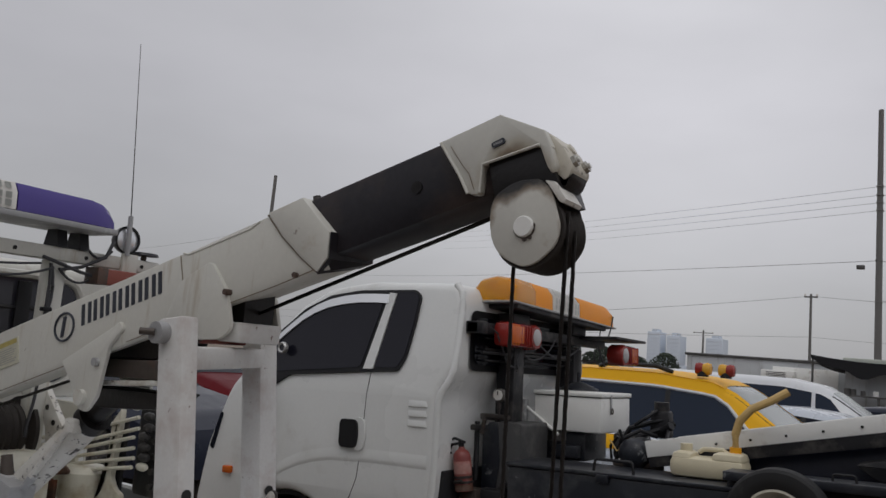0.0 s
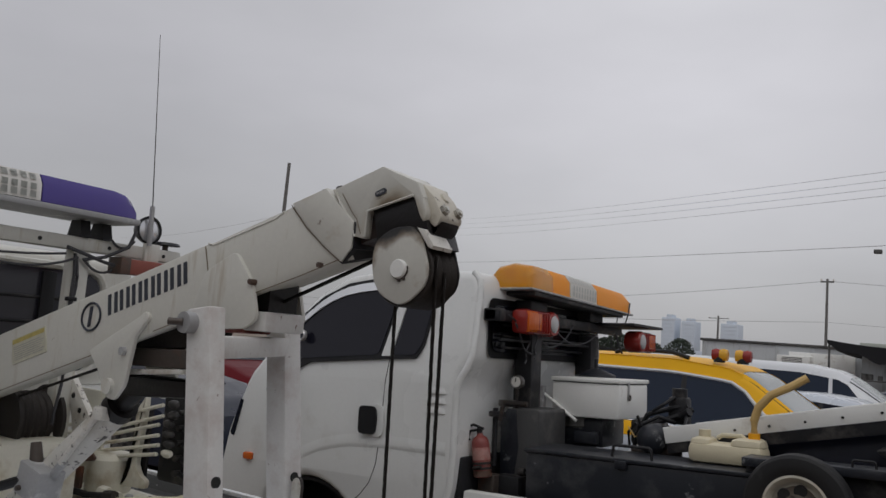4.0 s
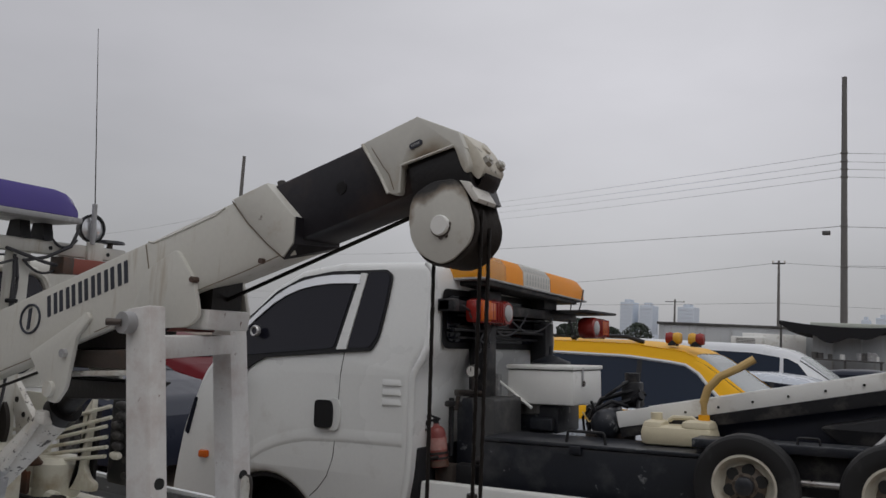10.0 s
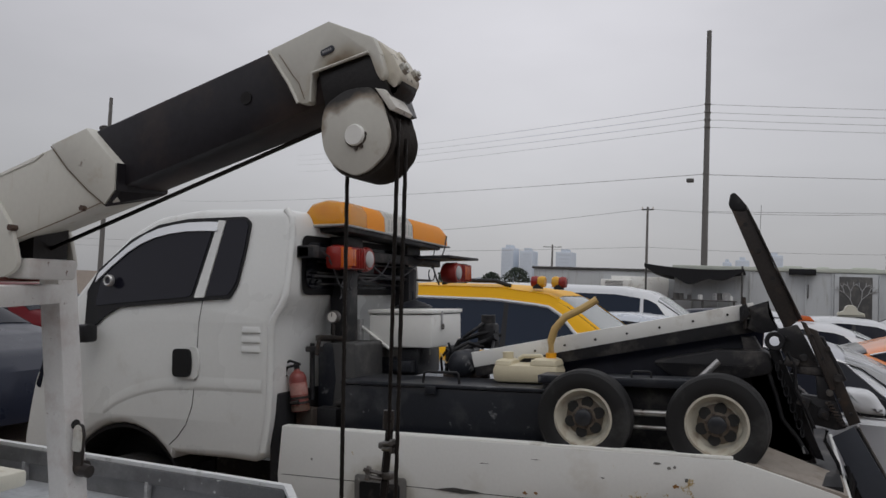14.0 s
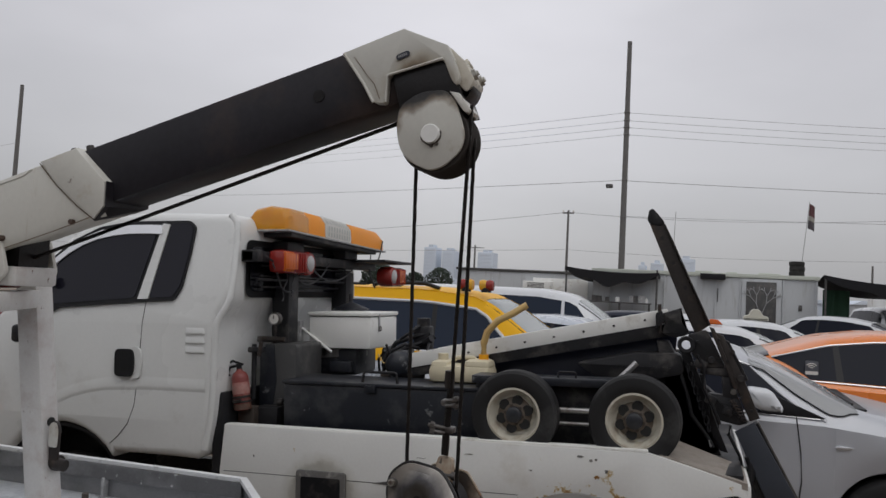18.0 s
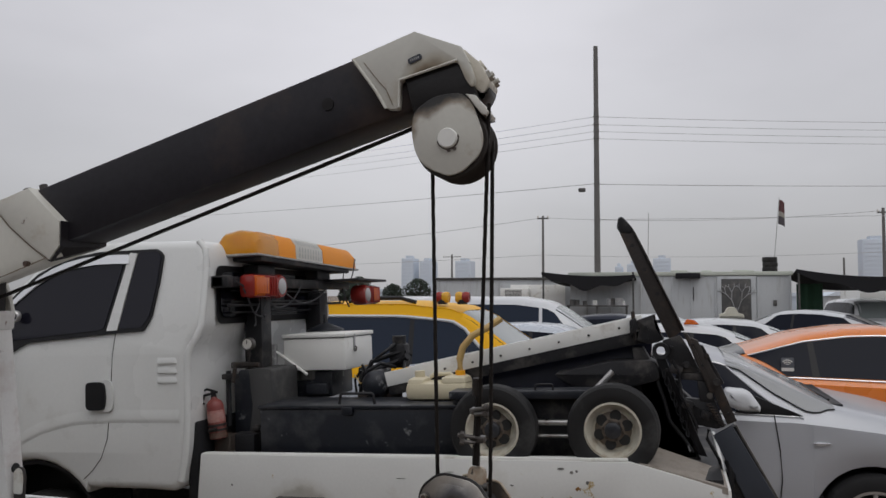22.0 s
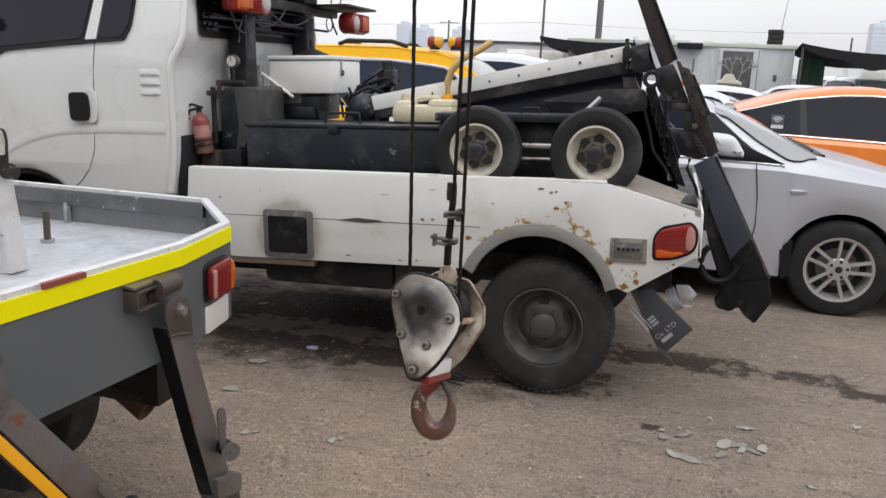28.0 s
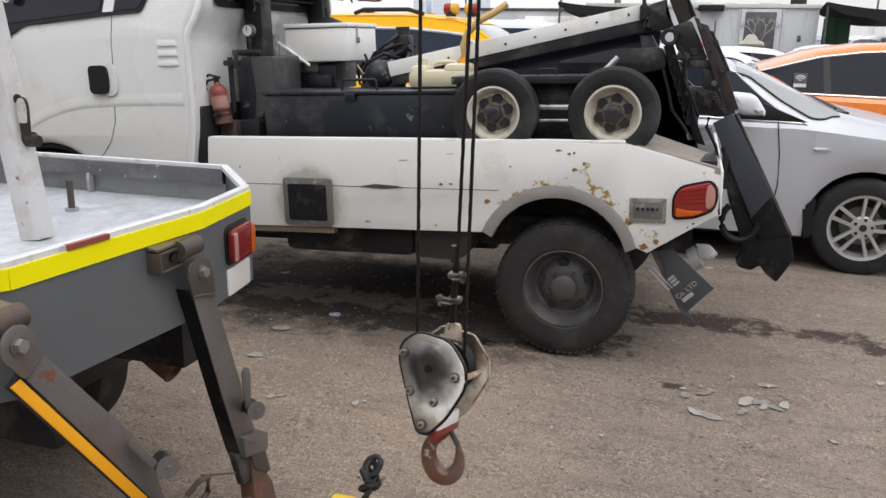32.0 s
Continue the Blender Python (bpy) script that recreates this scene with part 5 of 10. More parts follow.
    part("gauge_hand", made(box, -1.802, -1.798, 0.317, 0.320, 1.64, 1.662, 0), SEAM, g)
    part("pressure_gauge", made(lathe, [(0.0, -0.016), (0.030, -0.016), (0.036, -0.012), (0.036, 0.018), (0.0, 0.018)], (-1.80, 0.34, 1.64), "Y", 24), CLAMP_STEEL, g, "round pressure gauge")
    part("gauge_face", made(lathe, [(0.0, 0.0), (0.028, 0.0), (0.028, 0.003), (0.0, 0.003)], (-1.80, 0.321, 1.64), "Y", 24), GRILLE_WHITE, g)
    part("valve_block", made(box, -1.90, -1.80, 0.31, 0.37, 1.505, 1.54, 0.008), CLAMP_STEEL, TOW)
    # extinguisher holder post
    part("holder_post", made(rod, (-1.86, 0.22, 1.20), (-1.86, 0.22, 1.50), 0.014), BLACK_STEEL, TOW)
    # portal that carries the light bar
    for yy in (0.48, 1.28):
        part("bar_post", made(box, -1.87, -1.76, yy - 0.06, yy + 0.06, 1.02, 1.93, 0.006), BLACK_STEEL, TOW)
    part("cross_beam", made(box, -1.855, -1.785, 0.06, 1.80, 1.958, 2.017, 0.006), BLACK_STEEL, TOW)
    part("beam_end", made(box, -1.86, -1.76, 0.06, 0.12, 1.955, 2.02, 0.006), BLACK_STEEL, TOW)
    part("light_shelf", made(box, -1.90, -1.53, 1.35, 1.90, 2.005, 2.022, 0.004), BLACK_STEEL, TOW)
    part("lower_rail", made(rod, (-1.78, 0.10, 1.86), (-1.78, 1.60, 1.86), 0.008), BLACK_STEEL, TOW)
    for yy in (0.50, 1.30):
        part("bar_foot", made(box, -1.90, -1.76, yy - 0.1, yy + 0.1, 2.02, 2.088, 0.006), BLACK_STEEL, TOW)
    bm = made(box, -1.97, -1.69, 0.235, 1.705, 2.104, 2.115, 0.003)
    tray = part("light_bar_tray", bm, GALV, TOW)
    tray.location, tray.rotation_euler = (0.02, -0.062, 0.037), (radians(-1.7), 0, 0)
    part("bar_base", made(box, -1.955, -1.705, 0.30, 1.56, 2.078, 2.103, 0.004), BLACK_STEEL, tray)

    def lens(y0, y1, mat, name, label="", end=False):
        bm = new_bm()
        sec = [(-1.96, 2.117), (-1.955, 2.20), (-1.92, 2.245), (-1.83, 2.262), (-1.74, 2.245), (-1.705, 2.20), (-1.70, 2.117)]
        rings = []
        steps = [(y0, 0.0), (y0 + 0.03, 0.0), (y1 - 0.03, 0.0), (y1, 0.0)]
        if end == "near":
            steps = [(y0, 0.62), (y0 + 0.006, 0.34), (y0 + 0.020, 0.15), (y0 + 0.045, 0.05), (y0 + 0.08, 0.01), (y0 + 0.11, 0.0), (y1, 0.0)]
        if end == "far":
            steps = [(y0, 0.0), (y1 - 0.13, 0.0), (y1 - 0.09, 0.02), (y1 - 0.055, 0.05), (y1 - 0.025, 0.12), (y1 - 0.008, 0.24), (y1, 0.45)]
        for yy, k in steps:
            rings.append([bm.verts.new((-1.83 + (x + 1.83) * (1 - 0.25 * k), yy, 2.117 + (z - 2.117) * (1 - k))) for x, z in sec])
        for a, b in zip(rings, rings[1:]):
            for i in range(len(sec) - 1):
                bm.faces.new((a[i], a[i + 1], b[i + 1], b[i]))
        bm.faces.new(rings[0]), bm.faces.new(rings[-1])
        bmesh.ops.recalc_face_normals(bm, faces=bm.faces)
        return part(name, bm, mat, tray, label)

    lens(0.24, 0.50, AMBER_CLEAR, "amber_lens", "clear amber beacon lens with a rotor inside", "near")
    lens(0.502, 0.72, AMBER, "amber_lens", "amber beacon lens")
    lens(1.12, 1.70, AMBER, "amber_lens", "amber beacon lens", "far")
    lens(0.73, 1.11, GRILLE_WHITE, "speaker_grille", "white louvred speaker grille")
    for i in range(9):
        for j in range(4):
            bm = new_bm()
            yy = 0.752 + i * 0.039
            a, b = [((-1.698, 2.125), (-1.698, 2.152)), ((-1.698, 2.158), (-1.698, 2.190)), ((-1.704, 2.203), (-1.733, 2.240)), ((-1.745, 2.247), (-1.815, 2.262))][j]
            bm.faces.new([bm.verts.new(p) for p in ((a[0] + 0.004, yy, a[1] + 0.003), (a[0] + 0.004, yy + 0.018, a[1] + 0.003), (b[0] + 0.004, yy + 0.018, b[1] + 0.003), (b[0] + 0.004, yy, b[1] + 0.003))])
            part("louvre", bm, LOUVRE_GREY, tray)
    part("rotor_drum", made(lathe, [(0.0, 0.0), (0.062, 0.0), (0.068, 0.03), (0.060, 0.100), (0.0, 0.108)], (-1.79, 0.385, 2.122), "Z", 24), AMBER_CORE, tray)

    def work_lamp(y0, y1, white_far, x0, dz):
        yw = y1 - 0.055 if white_far else y0 + 0.055
        bm = made(box, x0 - 0.10, x0, y0 if white_far else yw, yw if white_far else y1, 1.868 + dz, 2.002 + dz, 0.028)
        lathe(bm, [(0.0, -0.11), (0.060, -0.105), (0.070, -0.09), (0.070, -0.012), (0.062, 0.002), (0.0, 0.003)], (x0, yw, 1.935 + dz), "X", 28)
        lamp = part("rear_lamp", bm, RED_LENS, TOW, "red rear lamp with amber and clear sections")
        L = y1 - y0
        ya, yb = (y0 + 0.02, y0 + L * 0.45) if white_far else (y0 + L * 0.55, y1 - 0.02)
        part("amber_band", made(box, x0 - 0.06, x0 + 0.006, ya, yb, 1.89 + dz, 1.985 + dz, 0.006), ORANGE_LENS, lamp)
        part("clear_lens", made(lathe, [(0.0, 0.014), (0.020, 0.013), (0.036, 0.009), (0.047, 0.002), (0.048, -0.03)], (x0 + 0.004, yw, 1.935 + dz), "X", 20), CLEAR_LENS, lamp)
        ra, rb = (y0 + 0.02, yw - 0.07) if white_far else (yw + 0.07, y1 - 0.02)
        for k in range(9):
            yy = ra + (rb - ra) * k / 8
            part("lamp_rib", made(box, x0 - 0.09, x0 + 0.0072, yy - 0.003, yy + 0.003, 1.880 + dz, 1.992 + dz, 0.002), ORANGE_LENS if (white_far and k < 4) else RED_LENS, lamp)

    work_lamp(0.22, 0.60, True, -1.69, 0.028)
    work_lamp(1.48, 1.78, False, -1.54, -0.025)
    part("loose_wire", made(pipe, [(-1.69, 1.46 + 0.06 * u, 2.02 + 0.085 * math.sin(2.6 * u)) for u in np.linspace(0, 1, 9)], 0.004, 6), WIRE, TOW)
    part("loose_wire", made(pipe, [(-1.67, 1.54 + 0.10 * u, 2.02 + 0.03 * u + 0.12 * u * u) for u in np.linspace(0, 1, 8)], 0.005, 6), WIRE, TOW)
    part("loose_wire", made(pipe, [(-1.68, 1.42, 1.96), (-1.66, 1.43, 1.88), (-1.65, 1.46, 1.83)], 0.006, 6), WIRE, TOW)
    for ya, za, yb, zb, sag, xx in ((0.14, 1.99, 0.62, 1.97, 0.05, -1.755), (0.40, 1.96, 0.95, 1.98, 0.13, -1.765), (0.62, 1.97, 1.30, 1.96, 0.10, -1.75), (0.20, 1.95, 0.44, 1.80, 0.06, -1.745), (0.36, 1.90, 0.30, 1.74, 0.01, -1.74), (0.42, 1.90, 0.40, 1.77, 0.01, -1.735)):
        part("loose_wire", made(pipe, [(xx, ya + (yb - ya) * u + 0.012 * math.sin(9 * u), za + (zb - za) * u - 4 * sag * u * (1 - u)) for u in np.linspace(0, 1, 12)], 0.005, 6), WIRE, TOW)
    part("loose_wire", made(pipe, [(-1.70, 1.45 + 0.05 * math.sin(t), 1.90 + 0.045 * math.cos(t)) for t in np.linspace(0, 5.4, 14)], 0.005, 6), WIRE, TOW)
    # tray under the white box, with the winch plinth
    plinth = part("plinth", made(box, -1.845, -1.455, 0.70, 1.02, 1.300, 1.455, 0.012), DUST_BLACK, TOW, "dusty black plinth under the chest")
    part("plinth_band", made(lathe, [(0.0, 0.0), (0.178, 0.0), (0.186, 0.008), (0.186, 0.058), (0.0, 0.058)], (-1.64, 0.87, 1.398), "Z", 36), DRUM_STEEL, plinth, "stained pale drum band")
    part("plinth_foot", made(box, -1.78, -1.72, 0.685, 0.70, 1.30, 1.44, 0.003), BLACK_STEEL, plinth)
    part("plinth_box", made(box, -1.60, -1.47, 0.64, 0.70, 1.318, 1.385, 0.008), DUST_BLACK, plinth)
    part("chest_bracket", made(prism, [(-1.80, 1.30), (-1.775, 1.30), (-1.775, 1.62), (-1.80, 1.62)], 0.60, 0.64, 0.002), GALV, TOW)
    part("pump_housing", made(box, -1.36, -1.20, 0.86, 1.05, 1.32, 1.46, 0.02), CABINET_GREY, TOW)
    part("fan_cowl", made(lathe, [(0.0, 0.10), (0.012, 0.10), (0.012, 0.045), (0.035, 0.038), (0.118, 0.004), (0.120, -0.008), (0.0, -0.008)], (-1.68, 1.12, 1.685), "Z", 30), DUST_BLACK, TOW)
    # winch motor and hoses
    part("winch_motor", made(lathe, [(0.0, -0.12), (0.03, -0.118), (0.062, -0.10), (0.078, -0.07), (0.078, 0.09), (0.06, 0.12), (0.0, 0.12)], (-1.12, 0.60, 1.385), "Y", 24), DUST_BLACK, TOW)
    part("valve_body", made(box, -1.10, -1.0, 0.72, 0.82, 1.46, 1.60, 0.015), BLACK_STEEL, TOW)
    part("valve_cap", made(rod, (-1.05, 0.77, 1.60), (-1.05, 0.77, 1.645), 0.04), BLACK_STEEL, TOW)
    part("lever", made(rod, (-1.16, 0.55, 1.40), (-1.19, 0.52, 1.50), 0.007), BLACK_STEEL, TOW)
    part("hydraulic_hose", made(pipe, [(-1.28, 0.70, 1.36), (-1.20, 0.70, 1.50), (-1.08, 0.72, 1.54), (-1.0, 0.74, 1.56)], 0.014), BLACK_PLASTIC, TOW)
    part("hydraulic_hose", made(pipe, [(-1.24, 0.66, 1.36), (-1.15, 0.68, 1.46), (-1.05, 0.70, 1.50), (-0.97, 0.74, 1.54)], 0.014), BLACK_PLASTIC, TOW)
    part("winch_frame", made(box, -1.24, -0.98, 0.56, 0.60, 1.30, 1.34, 0.004), BROWN_STEEL, TOW)
    part("winch_stay", made(rod, (-1.20, 0.58, 1.34), (-1.14, 0.62, 1.46), 0.010), BROWN_STEEL, TOW)
    part("valve_knob", made(rod, (-1.02, 0.70, 1.50), (-0.97, 0.68, 1.53), 0.022), BLACK_PLASTIC, TOW)
    for k, pts in enumerate(([(-1.22, 0.56, 1.34), (-1.19, 0.55, 1.45), (-1.10, 0.58, 1.50), (-1.04, 0.66, 1.47)], [(-1.08, 0.55, 1.33), (-1.02, 0.54, 1.40), (-0.97, 0.60, 1.46), (-0.99, 0.70, 1.52)], [(-1.16, 0.66, 1.52), (-1.10, 0.66, 1.56), (-1.06, 0.72, 1.60)], [(-1.26, 0.60, 1.33), (-1.26, 0.58, 1.41), (-1.22, 0.58, 1.46)])):
        part("hydraulic_hose", made(pipe, pts, 0.011 - 0.001 * k, 8), BLACK_PLASTIC, TOW)
    part("loose_wire", made(pipe, [(-1.25, 0.55, 1.44), (-1.21, 0.54, 1.39), (-1.17, 0.55, 1.42), (-1.15, 0.55, 1.36)], 0.004, 6), HOSE_YELLOW, TOW)
    # sloping tow boom: channel rails, inclined from the winch up to the mast
    def rail(yy):
        d = Vector((1.40, 0, 0.285)).normalized()
        up = Vector((-d.z, 0, d.x))
        a = Vector((-1.035, yy, 1.375))
        bm = new_bm()
        out = []
        for s, h in ((0, 0), (0, 0.080), (1.41, 0.06), (1.41, -0.01)):
            p = a + d * s + up * h
            out.append((p.x, p.z))
        prism(bm, out, yy, yy + 0.02, 0.003)
        r = part("boom_rail", bm, CREAM_BOX, TOW, "pale sloping tow boom rail with bolt heads")
        for k in range(7):
            p = a + d * (0.35 + 0.16 * k) + up * 0.026
            part("rail_bolt", made(rod, (p.x, yy - 0.006, p.z), (p.x, yy + 0.002, p.z), 0.0062, seg=8), SEAM, r)
        bm = new_bm()
        out = []
        for s, h in ((0.0, -0.002), (1.41, -0.012), (1.41, -0.075), (0.0, -0.05)):
            p = a + d * s + up * h
            out.append((p.x, p.z))
        prism(bm, out, yy + 0.01, yy + 0.10, 0.003)
        part("rail_underside", bm, BLACK_STEEL, TOW)

    rail(0.50)
    rail(1.05)
    bm = made(prism, [(-0.95, 1.10), (0.35, 1.10), (0.40, 1.58), (0.30, 1.60), (-0.5, 1.44), (-0.95, 1.36)], 0.62, 0.66, 0.01)
    part("boom_web", bm, BLUE_COVER, TOW, "dark blue-black side sheet under the tow boom")
    bm = made(prism, rounded([(-0.10, 1.44), (0.20, 1.50), (0.42, 1.50), (0.44, 1.40), (0.25, 1.36), (0.0, 1.37)], 0.03), 0.42, 0.60, 0.01)
    part("boom_gusset", bm, BLACK_STEEL, TOW)
    bm = made(prism, rounded([(0.15, 1.0), (0.60, 1.0), (0.60, 1.28), (0.40, 1.47), (0.22, 1.48)], 0.03), 0.50, 0.62, 0.01)
    part("mast_base", bm, BLACK_STEEL, TOW)
    part("stop_pin", made(rod, (0.322, 0.47, 1.60), (0.318, 0.47, 1.745), 0.010, seg=8), DARK_STEEL, TOW)
    part("boom_stop", made(prism, rounded([(0.335, 1.70), (0.425, 1.728), (0.432, 1.66), (0.465, 1.600), (0.430, 1.585), (0.385, 1.578), (0.33, 1.60), (0.345, 1.65)], 0.006), 0.46, 0.56, 0.006), BLACK_STEEL, TOW)
    part("stop_lug", made(prism, rounded([(0.30, 1.70), (0.33, 1.715), (0.345, 1.66), (0.30, 1.62)], 0.008), 0.44, 0.50, 0.004), BLACK_STEEL, TOW)
    # folded wheel lift leaning against the tail
    def plate(name, pts, y0, y1, mat, label="", bev=0.006, r=0.0):
        return part(name, made(prism, rounded(pts, r) if r else pts, y0, y1, bev), mat, TOW, label)

    plate("lift_arm", [(0.270, 2.165), (0.335, 2.180), (0.505, 1.765), (0.552, 1.640), (0.492, 1.596), (0.420, 1.765)], 0.44, 0.50, DARK_STEEL, "dark worn steel lift arm leaning on the tail")
    part("arm_knuckle", made(prism, rounded([(0.262, 2.175), (0.272, 2.225), (0.292, 2.232), (0.315, 2.205), (0.345, 2.165), (0.335, 2.14), (0.275, 2.15)], 0.012), 0.435, 0.505, 0.006), BLACK_STEEL, TOW)
    plate("arm_flange", [(0.338, 2.176), (0.352, 2.150), (0.566, 1.645), (0.552, 1.640), (0.505, 1.765)], 0.425, 0.515, DARK_STEEL)
    for k in range(3):
        part("arm_hole", made(rod, (0.335 + 0.055 * k, 0.436, 2.08 - 0.125 * k), (0.335 + 0.055 * k, 0.441, 2.08 - 0.125 * k), 0.010, seg=10), SEAM, TOW)
    plate("lift_cheek", [(0.455, 1.597), (0.544, 1.623), (0.585, 1.545), (0.630, 1.440), (0.520, 1.440), (0.478, 1.50)], 0.40, 0.46, BLACK_STEEL, "black steel lift cheek with a square opening", r=0.012)
    plate("lift_cheek", [(0.520, 1.440), (0.630, 1.440), (0.650, 1.395), (0.508, 1.408)], 0.405, 0.455, BLACK_STEEL)
    plate("lift_cheek", [(0.506, 1.405), (0.534, 1.400), (0.546, 1.305), (0.552, 1.290), (0.556, 1.20), (0.530, 1.33)], 0.40, 0.46, BLACK_STEEL)
    plate("lift_cheek", [(0.612, 1.398), (0.650, 1.394), (0.680, 1.330), (0.690, 1.290), (0.616, 1.300)], 0.40, 0.46, BLACK_STEEL)
    plate("lift_cheek", [(0.548, 1.316), (0.690, 1.300), (0.728, 1.176), (0.687, 1.165), (0.589, 1.186)], 0.403, 0.457, BLACK_STEEL, r=0.008)
    part("cheek_boss", made(lathe, [(0.0, -0.010), (0.014, -0.010), (0.019, -0.004), (0.019, 0.02), (0.0, 0.02)], (0.565, 0.40, 1.475), "Y", 18), BLACK_STEEL, TOW)
    part("eye_ring", made(lathe, [(0.022, -0.012), (0.038, -0.014), (0.043, 0.0), (0.038, 0.014), (0.022, 0.012)], (0.448, 0.39, 1.548), "Y", 24, ring_shut=True), BLACK_STEEL, TOW)
    # slanting stay on the truck side and its pads
    plate("lift_stay", [(0.418, 1.506), (0.462, 1.520), (0.520, 1.36), (0.598, 1.13), (0.640, 1.02), (0.600, 1.03), (0.470, 1.35)], 0.455, 0.49, BLACK_STEEL, "black slanting stay")
    for k in range(9):
        x, z = 0.455 + 0.012 * k, 1.43 - 0.036 * k
        part("chain_link", made(pipe, [(x + (0.011 if k % 2 else 0.006) * math.cos(t), 0.435 + (0.004 if k % 2 else 0.010) * math.sin(t), z + 0.022 * math.sin(t) * (1 if k % 2 else 0.9)) for t in np.linspace(0, 6.28, 11)], 0.0036, 6), BLACK_STEEL, TOW)
    part("hydraulic_hose", made(pipe, [(0.42, 0.44, 1.40), (0.45, 0.43, 1.30), (0.47, 0.43, 1.20), (0.53, 0.43, 1.12), (0.57, 0.43, 1.05)], 0.010, 8), BLACK_PLASTIC, TOW)
    part("hydraulic_hose", made(pipe, [(0.50, 0.39, 1.50), (0.53, 0.385, 1.43), (0.525, 0.385, 1.34), (0.57, 0.385, 1.25), (0.60, 0.39, 1.17)], 0.008, 8), BLACK_PLASTIC, TOW)
    for x, z, w in ((0.515, 1.455, 0.030), (0.560, 1.285, 0.026), (0.640, 1.235, 0.024)):
        part("lift_block", made(box, x - w, x + w, 0.385, 0.41, z - 0.022, z + 0.022, 0.006, pose(x, 0, z, 0, 22, 0) @ pose(-x, 0, -z)), BLACK_STEEL, TOW)
        part("block_bolt", made(rod, (x, 0.376, z), (x, 0.386, z), 0.008, seg=6), DARK_STEEL, TOW)
    plate("stay_tab", [(0.545, 1.085), (0.556, 1.09), (0.566, 1.055), (0.554, 1.05)], 0.42, 0.43, GALV)
    # twin bars and rods on the outside
    plate("lift_bar", [(0.583, 1.612), (0.622, 1.598), (0.720, 1.375), (0.783, 1.205), (0.737, 1.188), (0.672, 1.36)], 0.39, 0.42, DARK_STEEL, "dark worn outer lift bar")
    plate("lift_bar", [(0.556, 1.640), (0.580, 1.630), (0.690, 1.345), (0.668, 1.335)], 0.385, 0.40, DARK_STEEL)
    plate("lift_bar", [(0.632, 1.575), (0.648, 1.570), (0.735, 1.385), (0.718, 1.378)], 0.395, 0.41, BLACK_STEEL)
    part("bar_knob", made(rod, (0.700, 0.37, 1.394), (0.700, 0.42, 1.394), 0.017), BLACK_STEEL, TOW)
    part("bar_knob", made(rod, (0.662, 0.375, 1.520), (0.662, 0.42, 1.520), 0.011), DARK_STEEL, TOW)
    part("brass_pin", made(rod, (0.664, 0.372, 1.328), (0.664, 0.41, 1.328), 0.014), CLAMP_STEEL, TOW, "worn steel pin end")
    part("spring_coil", made(pipe, [(0.655 + 0.06 * u + 0.012 * math.cos(44 * u), 0.378 + 0.012 * math.sin(44 * u), 1.29 - 0.10 * u) for u in np.linspace(0, 1, 80)], 0.004, 5), DARK_STEEL, TOW)
    for x, z in ((0.600, 1.575), (0.640, 1.475), (0.700, 1.30), (0.745, 1.24), (0.47, 1.455), (0.50, 1.565)):
        part("bar_bolt", made(rod, (x, 0.380, z), (x, 0.40, z), 0.007, seg=8), BLACK_STEEL, TOW)
    part("hydraulic_hose", made(pipe, [(0.650, 0.40, 1.165), (0.640, 0.40, 1.12), (0.665, 0.40, 1.07), (0.690, 0.40, 1.02), (0.70, 0.40, 0.96)], 0.008, 8), BLACK_PLASTIC, TOW)
    # slate plate, its bright edge and the claw
    plate("lift_plate", [(0.668, 1.138), (0.757, 1.186), (0.964, 0.790), (0.872, 0.672)], 0.385, 0.40, SLATE_PLATE, "plain slate-blue steel plate")
    plate("lift_beam", [(0.680, 1.12), (0.772, 1.180), (0.980, 0.76), (1.055, 0.59), (0.92, 0.56), (0.80, 0.80)], 0.402, 0.50, DEEP_BLACK)
    plate("lift_edge", [(0.770, 1.186), (0.780, 1.184), (1.070, 0.59), (1.056, 0.586)], 0.402, 0.50, CLAMP_STEEL, bev=0.003)
    plate("lift_claw", [(0.715, 0.96), (0.78, 0.95), (0.964, 0.72), (1.060, 0.595), (1.088, 0.47), (1.012, 0.345), (0.955, 0.392), (0.93, 0.43), (0.89, 0.40), (0.83, 0.415), (0.815, 0.44), (0.84, 0.50), (0.825, 0.58), (0.765, 0.75)], 0.41, 0.50, DEEP_BLACK, "black steel wheel-lift claw", 0.008, 0.015)
    bm = new_bm()
    pipe(bm, [(0.82 + 0.085 * math.cos(a), 0.38, 0.66 + 0.095 * math.sin(a)) for a in np.linspace(2.2, 6.2, 14)], 0.016)
    part("hydraulic_hose", bm, BLACK_PLASTIC, TOW)
    part("hydraulic_hose", made(pipe, [(0.725, 0.40, 1.02), (0.745, 0.39, 0.95), (0.73, 0.39, 0.88), (0.75, 0.39, 0.82)], 0.016), BLACK_PLASTIC, TOW)
    part("lashing_eye", made(pipe, [(0.34, 0.15, 1.08), (0.34, 0.15, 1.14), (0.37, 0.15, 1.17)], 0.008), DUST_BLACK, TOW)
    plate("lift_frame", [(0.30, 1.56), (0.36, 1.56), (0.40, 1.48), (0.45, 1.46), (0.61, 1.0), (0.59, 0.97), (0.42, 1.0), (0.34, 1.3)], 0.50, 0.60, BLACK_STEEL, "black steel lift frame", 0.01)


build_tow_gear()
TOW_M = TOW.matrix_world.copy()


def on_tow(x, y, z):
    """A pose on the tow truck, in its own metres."""
    return TOW_M @ Matrix.Translation((x, y, z))


